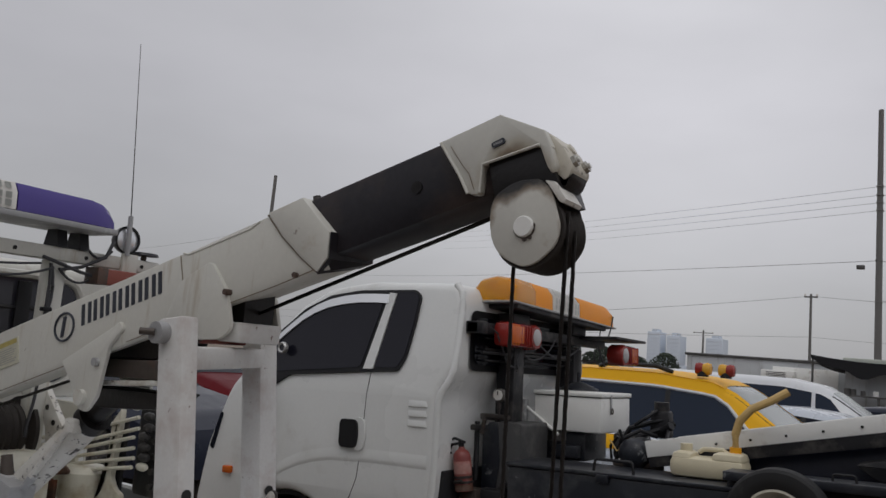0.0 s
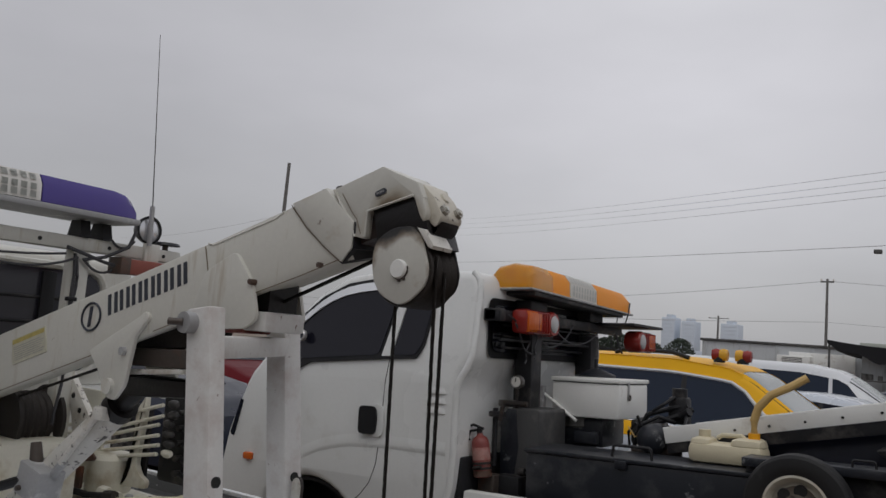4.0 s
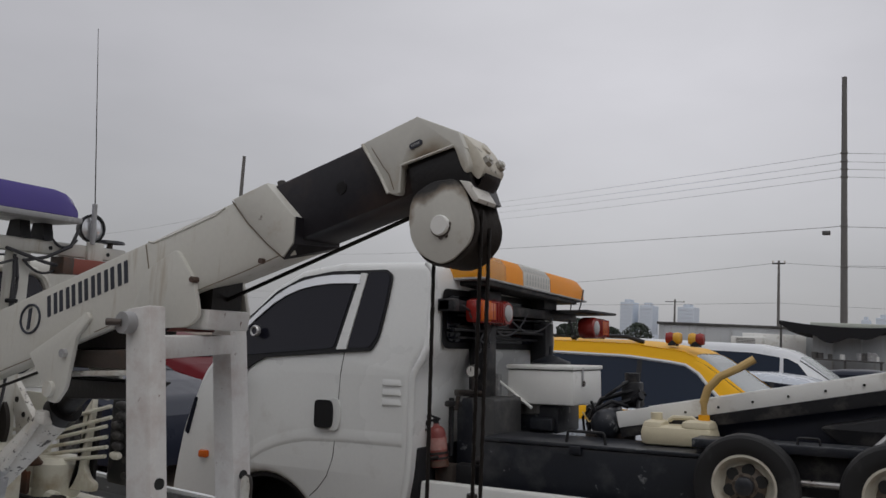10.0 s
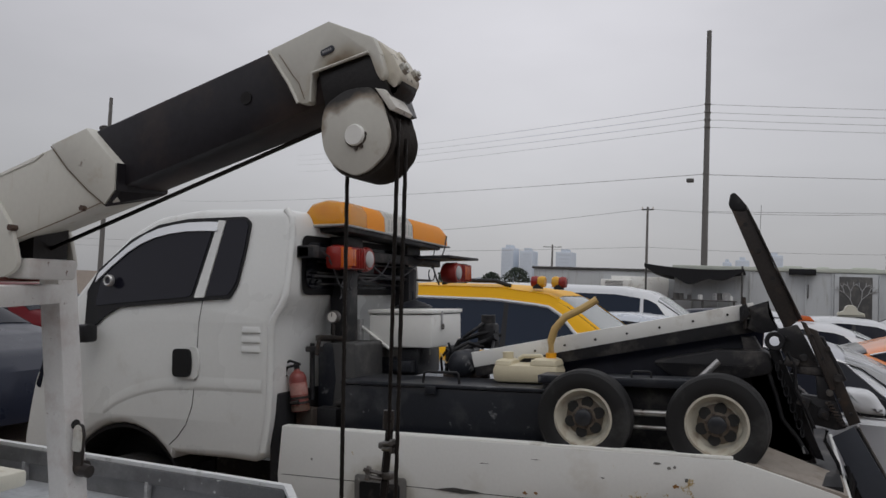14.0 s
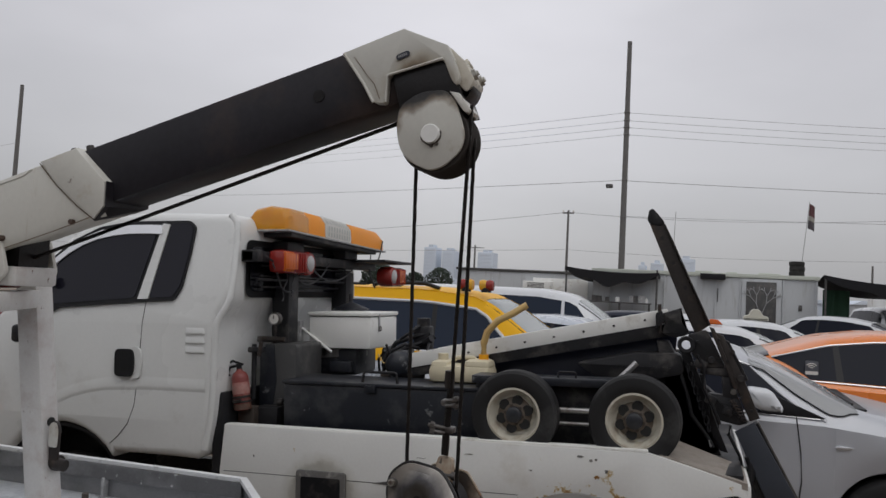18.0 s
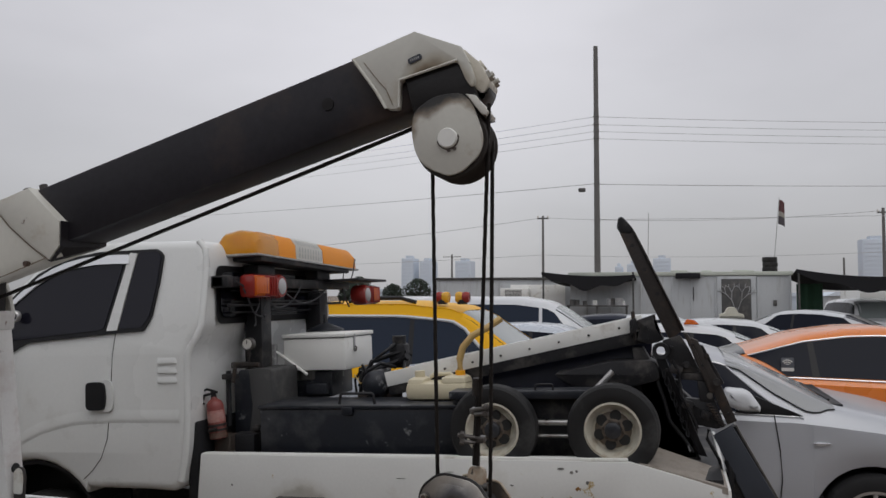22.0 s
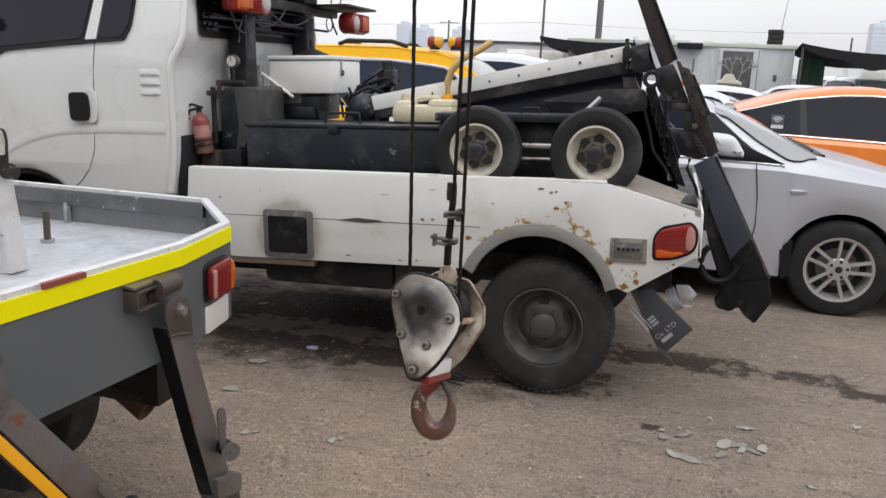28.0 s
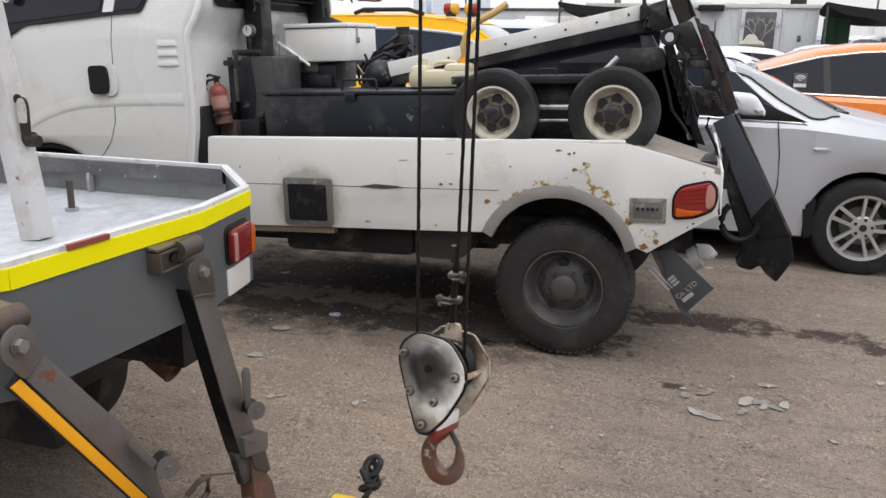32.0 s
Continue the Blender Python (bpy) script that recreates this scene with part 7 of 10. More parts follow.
def build_boom_rest():
    lean = 8.0

    def post(x, y, z0, z1, w, d):
        m = pose(x, y, z0, 0, -lean, 0)
        bm = made(box, -w, w, -d, d, 0.0, (z1 - z0) / math.cos(math.radians(lean)), 0.006, m)
        return on_crane("rest_post", bm, POST_WHITE, label="chipped white square rest post")

    near = post(-1.07, -2.362, 0.965, 1.79, 0.040, 0.023)
    post(-1.25, -1.940, 0.965, 1.80, 0.036, 0.032)
    m = look((-1.168, -2.345, 1.704), (-1.345, -1.965, 1.706))
    L = (Vector((-1.168, -2.345, 1.686)) - Vector((-1.345, -1.965, 1.688))).length
    on_crane("cross_bar", made(box, -0.026, 0.026, -0.025, 0.025, -L, 0.0, 0.005, m), POST_WHITE)
    on_crane("post_bolt", made(rod, (-1.20, -2.41, 1.755), (-1.20, -2.384, 1.755), 0.024), GALV, near)
    on_crane("post_bolt_end", made(rod, (-1.225, -2.43, 1.755), (-1.20, -2.41, 1.755), 0.008), BROWN_STEEL, near)
    for z, x, y in ((1.42, -1.096, -2.362), (1.365, -1.2685, -1.940)):
        on_crane("pin_hole", made(rod, (x, y, z), (x + 0.004, y, z), 0.013), SEAM)
    # lock lever on the far post
    boss = on_crane("lever_boss", made(rod, (-1.292, -1.932, 1.256), (-1.236, -1.932, 1.252), 0.025, 0.022, 18), DARK_STEEL, label="greasy lever boss on the post")
    on_crane("boss_knob", made(rod, (-1.240, -1.944, 1.254), (-1.206, -1.944, 1.250), 0.0165, seg=14), DARK_STEEL, boss)
    on_crane("lock_lever", made(prism, rounded([(-1.252, 1.246), (-1.226, 1.246), (-1.222, 1.345), (-1.228, 1.368), (-1.243, 1.373), (-1.257, 1.362), (-1.258, 1.340)], 0.008), -1.956, -1.946, 0.002), DARK_STEEL, boss, "dark flat lock lever")
    on_crane("lever_tip", made(prism, rounded([(-1.255, 1.300), (-1.226, 1.300), (-1.224, 1.345), (-1.230, 1.366), (-1.243, 1.370), (-1.255, 1.360)], 0.008), -1.959, -1.9555, 0.001), OLD_WHITE, boss, "paint-worn lever tip")
    # saddle under the boom
    on_crane("boom_saddle", made(box, -1.290, -1.205, -2.16, -2.02, 1.745, 1.795, 0.008), POST_WHITE)
    on_crane("saddle_column", made(box, -1.285, -1.22, -2.14, -2.04, 1.795, 1.89), GREASE)
    on_crane("greasy_block", made(prism, rounded([(-1.86, 1.66), (-1.56, 1.68), (-1.44, 1.70), (-1.40, 1.80), (-1.60, 1.76), (-1.84, 1.70)], 0.015), -2.12, -2.06, 0.006), GREASE, label="grease-caked winch bracket")
    on_crane("under_beam", made(prism, [(-1.90, 1.612), (-1.52, 1.626), (-1.52, 1.68), (-1.90, 1.660)], -2.13, -2.05, 0.006), BROWN_STEEL)
    on_crane("beam_plate", made(prism, [(-1.90, 1.580), (-1.52, 1.612), (-1.52, 1.626), (-1.90, 1.596)], -2.14, -2.04, 0.003), OLD_WHITE)
    on_crane("pivot_housing", made(prism, rounded([(-1.86, 1.52), (-1.50, 1.55), (-1.44, 1.60), (-1.90, 1.585)], 0.012), -2.12, -2.05, 0.006), GREASE)
    on_crane("rest_packing", made(prism, rounded([(-1.37, 1.735), (-1.295, 1.738), (-1.29, 1.772), (-1.345, 1.762)], 0.006), -2.15, -2.05, 0.004), RED_CAN)


build_boom_rest()


def build_fixed_boom():
    h = 0.085
    out = [(-2.7, 0.208), (-1.02, 0.203), (-0.99, 0.200), (-0.60, 0.204), (-0.583, 0.204), (-0.518, 0.10), (-0.534, 0.045), (-0.56, 0.022), (-0.86, 0.022), (-1.30, 0.018), (-2.7, 0.012)]
    def tucked(bm):
        """The bottom of the section slopes up towards its far side."""
        for v in bm.verts:
            if v.co.y > 0.0:
                v.co.z = max(v.co.z, 0.050)
        return bm

    bm = tucked(made(prism, out, -h, 0.070, 0.012))
    boom = on_boom("fixed_boom", bm, BOOM_WHITE, label="cream outer boom section with rust streaks")
    # collar, weld seams and raised plates
    on_boom("collar", tucked(made(prism, [(-0.70, 0.207), (-0.585, 0.208), (-0.519, 0.10), (-0.536, 0.042), (-0.572, 0.018), (-0.612, 0.065), (-0.662, 0.135)], -h - 0.006, 0.076, 0.006)), COLLAR_CREAM, boom)
    on_boom("weld_seam", made(pipe, [(-1.010, -h + 0.001, 0.200), (-0.99, -h + 0.001, 0.190), (-0.76, -h + 0.001, 0.188), (-0.73, -h + 0.001, 0.196)], 0.003, 6), BOOM_WHITE, boom)
    on_boom("top_bolt", made(rod, (-0.62, -0.05, 0.204), (-0.62, -0.05, 0.222), 0.010, seg=8), BLACK_STEEL, boom)
    on_boom("top_bolt", made(rod, (-0.59, -0.03, 0.204), (-0.59, -0.03, 0.224), 0.010, seg=8), BLACK_STEEL, boom)
    on_boom("top_bolt", made(rod, (-0.61, 0.05, 0.204), (-0.61, 0.05, 0.220), 0.010, seg=8), BLACK_STEEL, boom)
    on_boom("greasy_underside", tucked(made(prism, [(-0.575, 0.0215), (-0.572, 0.0165), (-0.534, 0.0405), (-0.517, 0.099), (-0.5145, 0.099), (-0.5315, 0.0395), (-0.571, 0.0135)], -0.0885, 0.0745)), TUBE_BLACK, boom, "grease-blackened underside")
    # side bracket that comes down to the saddle
    for s in (-1, 1):
        ya, yb = (-h - 0.012, -h + 0.002) if s < 0 else (0.068, 0.082)
        bm = made(prism, rounded([(-1.02, 0.125), (-0.90, 0.145), (-0.855, 0.05), (-0.855, -0.045), (-0.90, -0.058), (-1.06, -0.02), (-1.10, 0.03)], 0.02), ya, yb, 0.004)
        on_boom("saddle_bracket", bm, BOOM_WHITE, boom)
        bm = made(prism, rounded([(-1.30, 0.075), (-1.27, 0.085), (-1.258, 0.06), (-1.325, 0.025), (-1.390, -0.10), (-1.44, -0.13), (-1.475, -0.115), (-1.50, -0.04), (-1.54, 0.035)], 0.012), ya, yb, 0.004)
        lug = on_boom("cylinder_lug", bm, BOOM_WHITE, boom)
        y = ya - 0.012 if s < 0 else yb + 0.012
        on_boom("lug_pin", made(rod, (-1.452, y, -0.087), (-1.452, ya if s < 0 else yb, -0.087), 0.022, seg=16), BOOM_WHITE, lug)
        on_boom("lug_bolt", made(rod, (-1.375, y, -0.005), (-1.375, ya if s < 0 else yb, -0.005), 0.012, seg=10), GALV, lug)
    on_boom("boom_nut", made(rod, (-0.635, -h - 0.012, 0.03), (-0.635, -h, 0.03), 0.007, seg=6), BROWN_STEEL, boom)
    on_boom("boom_nut", made(rod, (-0.855, -h - 0.02, 0.05), (-0.855, -h, 0.05), 0.008, seg=6), BROWN_STEEL, boom)
    # faded sticker, round badge and the seven marks of the maker's plate as plain shapes
    on_boom("faded_sticker", made(box, -1.96, -1.77, -h - 0.003, -h, 0.085, 0.165), surface("faded yellowed sticker", (0.62, 0.60, 0.48), 0.6, vary=0.2, scale=30), boom)
    on_boom("sticker_header", made(box, -1.955, -1.775, -h - 0.0036, -h - 0.003, 0.148, 0.162), surface("faded yellow print", (0.60, 0.50, 0.16), 0.6, vary=0.3, scale=40), boom)
    for k in range(7):
        on_boom("print_line", made(box, -1.95, -1.80 + 0.02 * ((k * 3) % 4) / 3, -h - 0.0036, -h - 0.003, 0.136 - 0.0068 * k, 0.1382 - 0.0068 * k), surface("faded grey print", (0.36, 0.36, 0.34), 0.6) if k == 0 else bpy.data.materials["faded grey print"], boom)
    bm = new_bm()
    ring = [(-1.535 + 0.046 * math.cos(a), -h - 0.002, 0.135 + 0.040 * math.sin(a)) for a in np.linspace(0, 2 * math.pi, 29)]
    pipe(bm, ring, 0.0035, 6)
    on_boom("oval_badge", bm, INK, boom, "dark oval outline badge")
    on_boom("badge_bar", made(prism, [(-1.555, 0.108), (-1.543, 0.108), (-1.522, 0.164), (-1.534, 0.164)], -h - 0.004, -h), INK, boom)
    x = -1.455
    for k in range(7):
        w = 0.016 if k == 6 else 0.044
        for u in ((0.0,) if k == 6 else (0.0, w - 0.014)):
            bm = made(prism, [(x + u, 0.118), (x + u + 0.014, 0.118), (x + u + 0.021, 0.177), (x + u + 0.007, 0.177)], -h - 0.002, -h)
            on_boom("painted_mark", bm, INK, boom, "plain dark blue-grey upright bar")
        x += w + 0.012
    # grime in the joints and along the edges
    hs = -h - 0.0015
    for pts in ([(-1.02, 0.195), (-1.02, 0.06), (-1.015, 0.03)], [(-0.702, 0.203), (-0.665, 0.134), (-0.615, 0.065), (-0.576, 0.020)], [(-0.60, 0.200), (-0.535, 0.10), (-0.55, 0.03)], [(-0.855, 0.024), (-0.70, 0.024), (-0.57, 0.028)], [(-2.4, 0.018), (-1.8, 0.020), (-1.54, 0.022)], [(-1.26, 0.024), (-1.10, 0.026)]):
        on_boom("grime_line", made(pipe, [(a, hs, b) for a, b in pts], 0.0014, 5), GRIME, boom)
    # lift cylinder
    def seg(a, b, r, name, mat, label="", r2=None):
        return on_crane(name, made(rod, a, b, r, r2, 24), mat, label=label)
    a, b = Vector((-1.762, -2.09, 1.555)), Vector((-2.35, -2.09, 1.10))
    d = (b - a).normalized()
    seg(a, a + d * 0.14, 0.030, "cylinder_rod", GREASE)
    seg(a + d * 0.09, a + d * 0.125, 0.05, "cylinder_gland", GREASE)
    seg(a + d * 0.125, a + d * 0.80, 0.045, "lift_cylinder", CHIPPED_CREAM, "chipped cream lift cylinder")
    block = on_crane("valve_block", made(box, -2.185, -2.065, -2.185, -2.10, 1.185, 1.285, 0.006, pose(-2.125, 0, 1.235, 0, 12, 0) @ pose(2.125, 0, -1.235)), GALV, label="square grey valve block with a bolt")
    on_crane("block_bolt", made(rod, (-2.155, -2.197, 1.215), (-2.155, -2.18, 1.215), 0.008, seg=6), BROWN_STEEL, block)
    on_crane("block_stub", made(rod, (-2.155, -2.14, 1.27), (-2.175, -2.14, 1.345), 0.022, 0.016, 12), BROWN_STEEL, block)
    on_crane("block_nipple", made(rod, (-2.06, -2.14, 1.265), (-2.015, -2.14, 1.31), 0.013, seg=10), GALV, block)
    on_crane("oil_pipe", made(pipe, [(-2.02, -2.145, 1.305), (-1.98, -2.148, 1.345), (-1.93, -2.148, 1.395), (-1.88, -2.148, 1.45), (-1.855, -2.14, 1.475)], 0.010, 8), CHIPPED_CREAM)
    on_crane("pipe_clip", made(box, -1.885, -1.835, -2.155, -2.12, 1.45, 1.49, 0.008), CHIPPED_CREAM)

build_fixed_boom()


def build_rack_and_cab():
    """What shows of the crane truck's front: cab wall, frame, rack with prongs, violet light bar."""
    X = -2.6
    bm = new_bm()
    soft_prism(bm, rounded([(-2.95, 0.62), (-2.95, 1.97), (-3.02, 2.0), (-4.05, 2.0), (-4.50, 1.52), (-4.76, 1.22), (-4.80, 0.62)], 0.05), -2.80, -1.32, 0.05)
    cab = on_crane("cab_body", bm, BOOM_WHITE, label="cream cab with a rounded dark rear window")
    for y0, y1 in ((-2.806, -2.80), (-1.32, -1.314)):
        on_crane("door_window", made(prism, rounded([(-3.15, 1.45), (-3.15, 1.88), (-3.98, 1.88), (-4.30, 1.50)], 0.04), y0, y1), FILM_GLASS, cab)
    for y, f in ((-1.45, 1), (-2.67, -1)):
        wheel("front_wheel", CRANE, -4.2 - CRANE_AT.x, y - CRANE_AT.y, 0.37, 0.37, 0.2, 0.2, RUBBER, TRUCK_RIM, f)
    bm = new_bm()
    pane = rounded([(-2.6, 1.50), (-1.495, 1.50), (-1.495, 1.92), (-2.6, 1.92)], 0.1)
    near_, far_ = [bm.verts.new((-2.936, y, z)) for y, z in pane], [bm.verts.new((-2.944, y, z)) for y, z in pane]
    bm.faces.new(near_), bm.faces.new(far_[::-1])
    for k in range(len(pane)):
        bm.faces.new((near_[k], far_[k], far_[(k + 1) % len(pane)], near_[(k + 1) % len(pane)]))
    bmesh.ops.recalc_face_normals(bm, faces=bm.faces)
    glass = on_crane("cab_window", bm, REAR_GLASS, cab, "dark rear cab window with a guard frame")
    for z in (1.60, 1.70, 1.80):
        on_crane("guard_bar", made(rod, (-2.925, -2.55, z), (-2.925, -1.52, z), 0.007, seg=8), BLACK_STEEL, glass)
    for y in (-2.2, -1.74):
        on_crane("guard_bar", made(box, -2.93, -2.915, y - 0.03, y + 0.03, 1.51, 1.91, 0.004), BLACK_PLASTIC, glass)
    on_crane("window_rim", made(pipe, [(-2.94, y, z) for y, z in rounded([(-2.6, 1.485), (-1.475, 1.485), (-1.475, 1.938), (-2.6, 1.938)], 0.11)] + [(-2.94, -2.55, 1.485)], 0.018), BOOM_WHITE, cab)
    on_crane("door_panel", made(box, -2.949, -2.93, -1.62, -1.36, 1.10, 1.45, 0.02), CREAM_BOX, cab)
    # frame
    on_crane("head_rail", made(box, X - 0.035, X + 0.035, -2.75, -1.385, 1.985, 2.035, 0.006, None), BOOM_WHITE, label="cream rail across the truck")
    for y in (-1.825, -2.45):
        on_crane("frame_post", made(box, X - 0.03, X + 0.03, y - 0.035, y + 0.035, 0.965, 1.985, 0.006), BOOM_WHITE)
    for y in (-1.47, -1.72, -2.0):
        on_crane("rail_hole", made(rod, (X + 0.034, y, 2.008), (X + 0.037, y, 2.008), 0.008, seg=10), SEAM)
    on_crane("lamp_bracket", made(box, X + 0.03, X + 0.05, -1.57, -1.50, 1.96, 2.05, 0.004), BOOM_WHITE)
    on_crane("disc_stub", made(rod, (X, -1.44, 2.035), (X, -1.44, 2.06), 0.012), BROWN_STEEL)
    on_crane("disc_plate", made(lathe, [(0.0, 0.0), (0.06, 0.0), (0.055, 0.01), (0.0, 0.012)], (X, -1.44, 2.058), "Z", 20), DUST_BLACK)
    # violet bar on two stands
    tray = on_crane("light_bar_tray", made(box, X - 0.13, X + 0.13, -2.72, -1.66, 2.105, 2.127, 0.005), GALV)
    for y in (-1.83, -1.74, -2.5):
        on_crane("bar_stand", made(prism, [(X - 0.05, 2.035), (X + 0.05, 2.035), (X + 0.03, 2.10), (X - 0.03, 2.10)], y - 0.02, y + 0.02), BLACK_STEEL)

    def lens(y0, y1, mat, name, end, label=""):
        bm = new_bm()
        sec = [(-0.125, 2.129), (-0.12, 2.19), (-0.095, 2.226), (0, 2.240), (0.095, 2.226), (0.12, 2.19), (0.125, 2.129)]
        steps = [(y0, 0.0), (y1, 0.0)] if not end else [(y0, 0.0), (y1 - 0.10, 0.03), (y1 - 0.05, 0.12), (y1 - 0.02, 0.30), (y1, 0.62)]
        rings = [[bm.verts.new((X + x * (1 - 0.2 * k), y, 2.129 + (z - 2.129) * (1 - k))) for x, z in sec] for y, k in steps]
        for a, b in zip(rings, rings[1:]):
            for i in range(len(sec) - 1):
                bm.faces.new((a[i], a[i + 1], b[i + 1], b[i]))
        bm.faces.new(rings[0]), bm.faces.new(rings[-1])
        bmesh.ops.recalc_face_normals(bm, faces=bm.faces)
        return on_crane(name, bm, mat, tray, label)

    lens(-2.060, -1.668, VIOLET, "violet_lens", True, "violet-blue beacon lens")
    lens(-2.72, -2.395, VIOLET, "violet_lens", False, "violet-blue beacon lens")
    lens(-2.390, -2.065, GRILLE_WHITE, "speaker_grille", False, "white louvred speaker grille")
    for i in range(9):
        for j in range(4):
            a, b = [((0.126, 2.135), (0.124, 2.157)), ((0.123, 2.163), (0.121, 2.185)), ((0.116, 2.197), (0.100, 2.220)), ((0.085, 2.228), (0.03, 2.237))][j]
            y = -2.375 + i * 0.0335
            bm = new_bm()
            bm.faces.new([bm.verts.new(p) for p in ((X + a[0] + 0.003, y, a[1] + 0.002), (X + a[0] + 0.003, y + 0.022, a[1] + 0.002), (X + b[0] + 0.003, y + 0.022, b[1] + 0.002), (X + b[0] + 0.003, y, b[1] + 0.002))])
            bmesh.ops.solidify(bm, geom=list(bm.faces), thickness=0.003)
            on_crane("louvre", bm, LOUVRE_GREY, tray)
    # spot lamp and whip aerial
    lamp = on_crane("spot_lamp", made(lathe, [(0.0, -0.06), (0.035, -0.05), (0.055, -0.01), (0.058, 0.01), (0.050, 0.012), (0.05, 0.0)], (X + 0.03, -1.552, 2.105), "X", 24), BLACK_PLASTIC, label="round black spot lamp")
    on_crane("lamp_glass", made(lathe, [(0.0, 0.014), (0.03, 0.012), (0.050, 0.004)], (X + 0.03, -1.552, 2.105), "X", 24), CHROME, lamp)
    on_crane("aerial_base", made(rod, (X + 0.06, -1.562, 2.04), (X + 0.06, -1.567, 2.20), 0.010), GALV)
    on_crane("whip_aerial", made(rod, (X + 0.06, -1.567, 2.20), (X + 0.06, -1.628, 2.90), 0.0025, 0.0012, 6), BLACK_STEEL, label="thin whip aerial")
    # red side marker box and wiring
    on_crane("marker_box", made(box, X + 0.02, X + 0.10, -1.70, -1.46, 1.915, 1.975, 0.006), surface("dull red lamp box", (0.26, 0.07, 0.05), 0.5), label="dull red lamp box")
    on_crane("box_end", made(box, X + 0.015, X + 0.102, -1.705, -1.66, 1.912, 1.978, 0.004), BROWN_STEEL)
    rng = random.Random(8)
    for pts in ([(X + 0.05, -1.62, 2.09), (X + 0.07, -1.66, 2.02), (X + 0.06, -1.75, 1.97), (X + 0.05, -1.83, 1.95)], [(X + 0.05, -1.9, 1.99), (X + 0.06, -1.75, 1.95), (X + 0.06, -1.68, 1.94)], [(X + 0.04, -1.86, 1.97), (X + 0.05, -1.86, 1.85), (X + 0.04, -1.855, 1.75), (X + 0.05, -1.86, 1.60)]):
        on_crane("cable", made(pipe, pts, 0.007, 6), WIRE)
    for ya, za, yb, zb, sag in ((-2.60, 1.975, -1.90, 1.965, 0.03), (-2.35, 1.975, -1.85, 1.955, 0.06), (-1.83, 1.955, -1.66, 1.965, 0.05), (-1.72, 2.04, -1.62, 2.05, 0.03)):
        on_crane("cable", made(pipe, [(X + 0.045, ya + (yb - ya) * u, za + (zb - za) * u - 4 * sag * u * (1 - u)) for u in np.linspace(0, 1, 10)], 0.005, 6), WIRE)
    on_crane("cable", made(pipe, [(X + 0.04 + 0.006 * math.sin(7 * u), -1.855 + 0.012 * math.sin(11 * u), 1.96 - 0.62 * u) for u in np.linspace(0, 1, 18)], 0.006, 6), WIRE)
    for z in (1.72, 1.80, 1.655):
        on_crane("cable_tie", made(box, X + 0.03, X + 0.055, -1.875, -1.838, z - 0.008, z + 0.008, 0.004), BLACK_PLASTIC)
    # control lever stand: an upright blade with rods that end in dark knobs
    on_crane("rack_blade", made(prism, rounded([(-2.452, 1.13), (-2.425, 1.18), (-2.425, 1.40), (-2.375, 1.462), (-2.372, 1.42), (-2.392, 1.20), (-2.365, 1.165), (-2.325, 1.15), (-2.33, 1.12), (-2.48, 1.112)], 0.012), -1.612, -1.590, 0.003), LEVER_CREAM, label="cream upright blade of the lever stand")
    # black plate standing in for the shade behind the lever stand
    on_crane("dark_recess", made(box, -2.475, -2.385, -1.575, -1.56, 1.15, 1.42, 0.004), BLACK_STEEL)
    for n, (xa, za, xb, zb) in enumerate(((-2.44, 1.390, -2.262, 1.437), (-2.49, 1.335, -2.256, 1.398), (-2.53, 1.299, -2.277, 1.364), (-2.56, 1.262, -2.270, 1.326), (-2.58, 1.229, -2.264, 1.291), (-2.63, 1.196, -2.270, 1.257))):
        rod_ = on_crane("lever_rod", made(pipe, [(xa - 0.16, -1.617, za - 0.040), (xa, -1.617, za), (xb, -1.617, zb)], 0.0072, 8), LEVER_CREAM, label="thin cream control lever")
        kx, kz = xb + 0.035, zb + 0.006
        mat = LEVER_CREAM if n == 5 else KNOB_BLACK
        on_crane("lever_knob", made(lathe, [(0.0, -0.026), (0.010, -0.022), (0.0155, -0.006), (0.0155, 0.012), (0.010, 0.024), (0.0, 0.027)], (kx, -1.60, kz), "X", 14), mat, rod_)
    for xa, za, xb, zb in ((-2.92, 1.250, -2.75, 1.279), (-2.915, 1.218, -2.79, 1.241), (-2.90, 1.186, -2.78, 1.200), (-2.93, 1.280, -2.80, 1.300)):
        on_crane("side_bar", made(rod, (xa, -1.62, za), (xb, -1.62, zb), 0.008, seg=8), LEVER_CREAM)
    # valve bank and cans behind the levers
    on_crane("valve_bank", made(box, -2.36, -2.16, -1.545, -1.47, 1.14, 1.47, 0.02), BLACK_STEEL, label="black valve bank behind the levers")
    for n in range(5):
        on_crane("valve_stub", made(rod, (-2.22, -1.575, 1.19 + 0.055 * n), (-2.22, -1.54, 1.19 + 0.055 * n), 0.012, seg=12), KNOB_BLACK)
        on_crane("valve_hose", made(pipe, [(-2.20, -1.56, 1.19 + 0.055 * n), (-2.15, -1.57, 1.18 + 0.05 * n), (-2.12, -1.56, 1.12 + 0.03 * n), (-2.13, -1.55, 1.0)], 0.010, 8), BLACK_PLASTIC)
    can = on_crane("oil_tank", made(lathe, [(0.0, 0.0), (0.082, 0.0), (0.086, 0.01), (0.086, 0.125), (0.07, 0.145), (0.0, 0.15)], (-2.565, -1.60, 1.075), "Z", 28), LEVER_CREAM, label="round cream tank with rust runs")
    on_crane("rusty_bracket", made(prism, rounded([(-2.655, 1.085), (-2.60, 1.085), (-2.60, 1.17), (-2.628, 1.165), (-2.64, 1.20), (-2.66, 1.20)], 0.006), -1.70, -1.685, 0.003), RUSTY_PIPE)
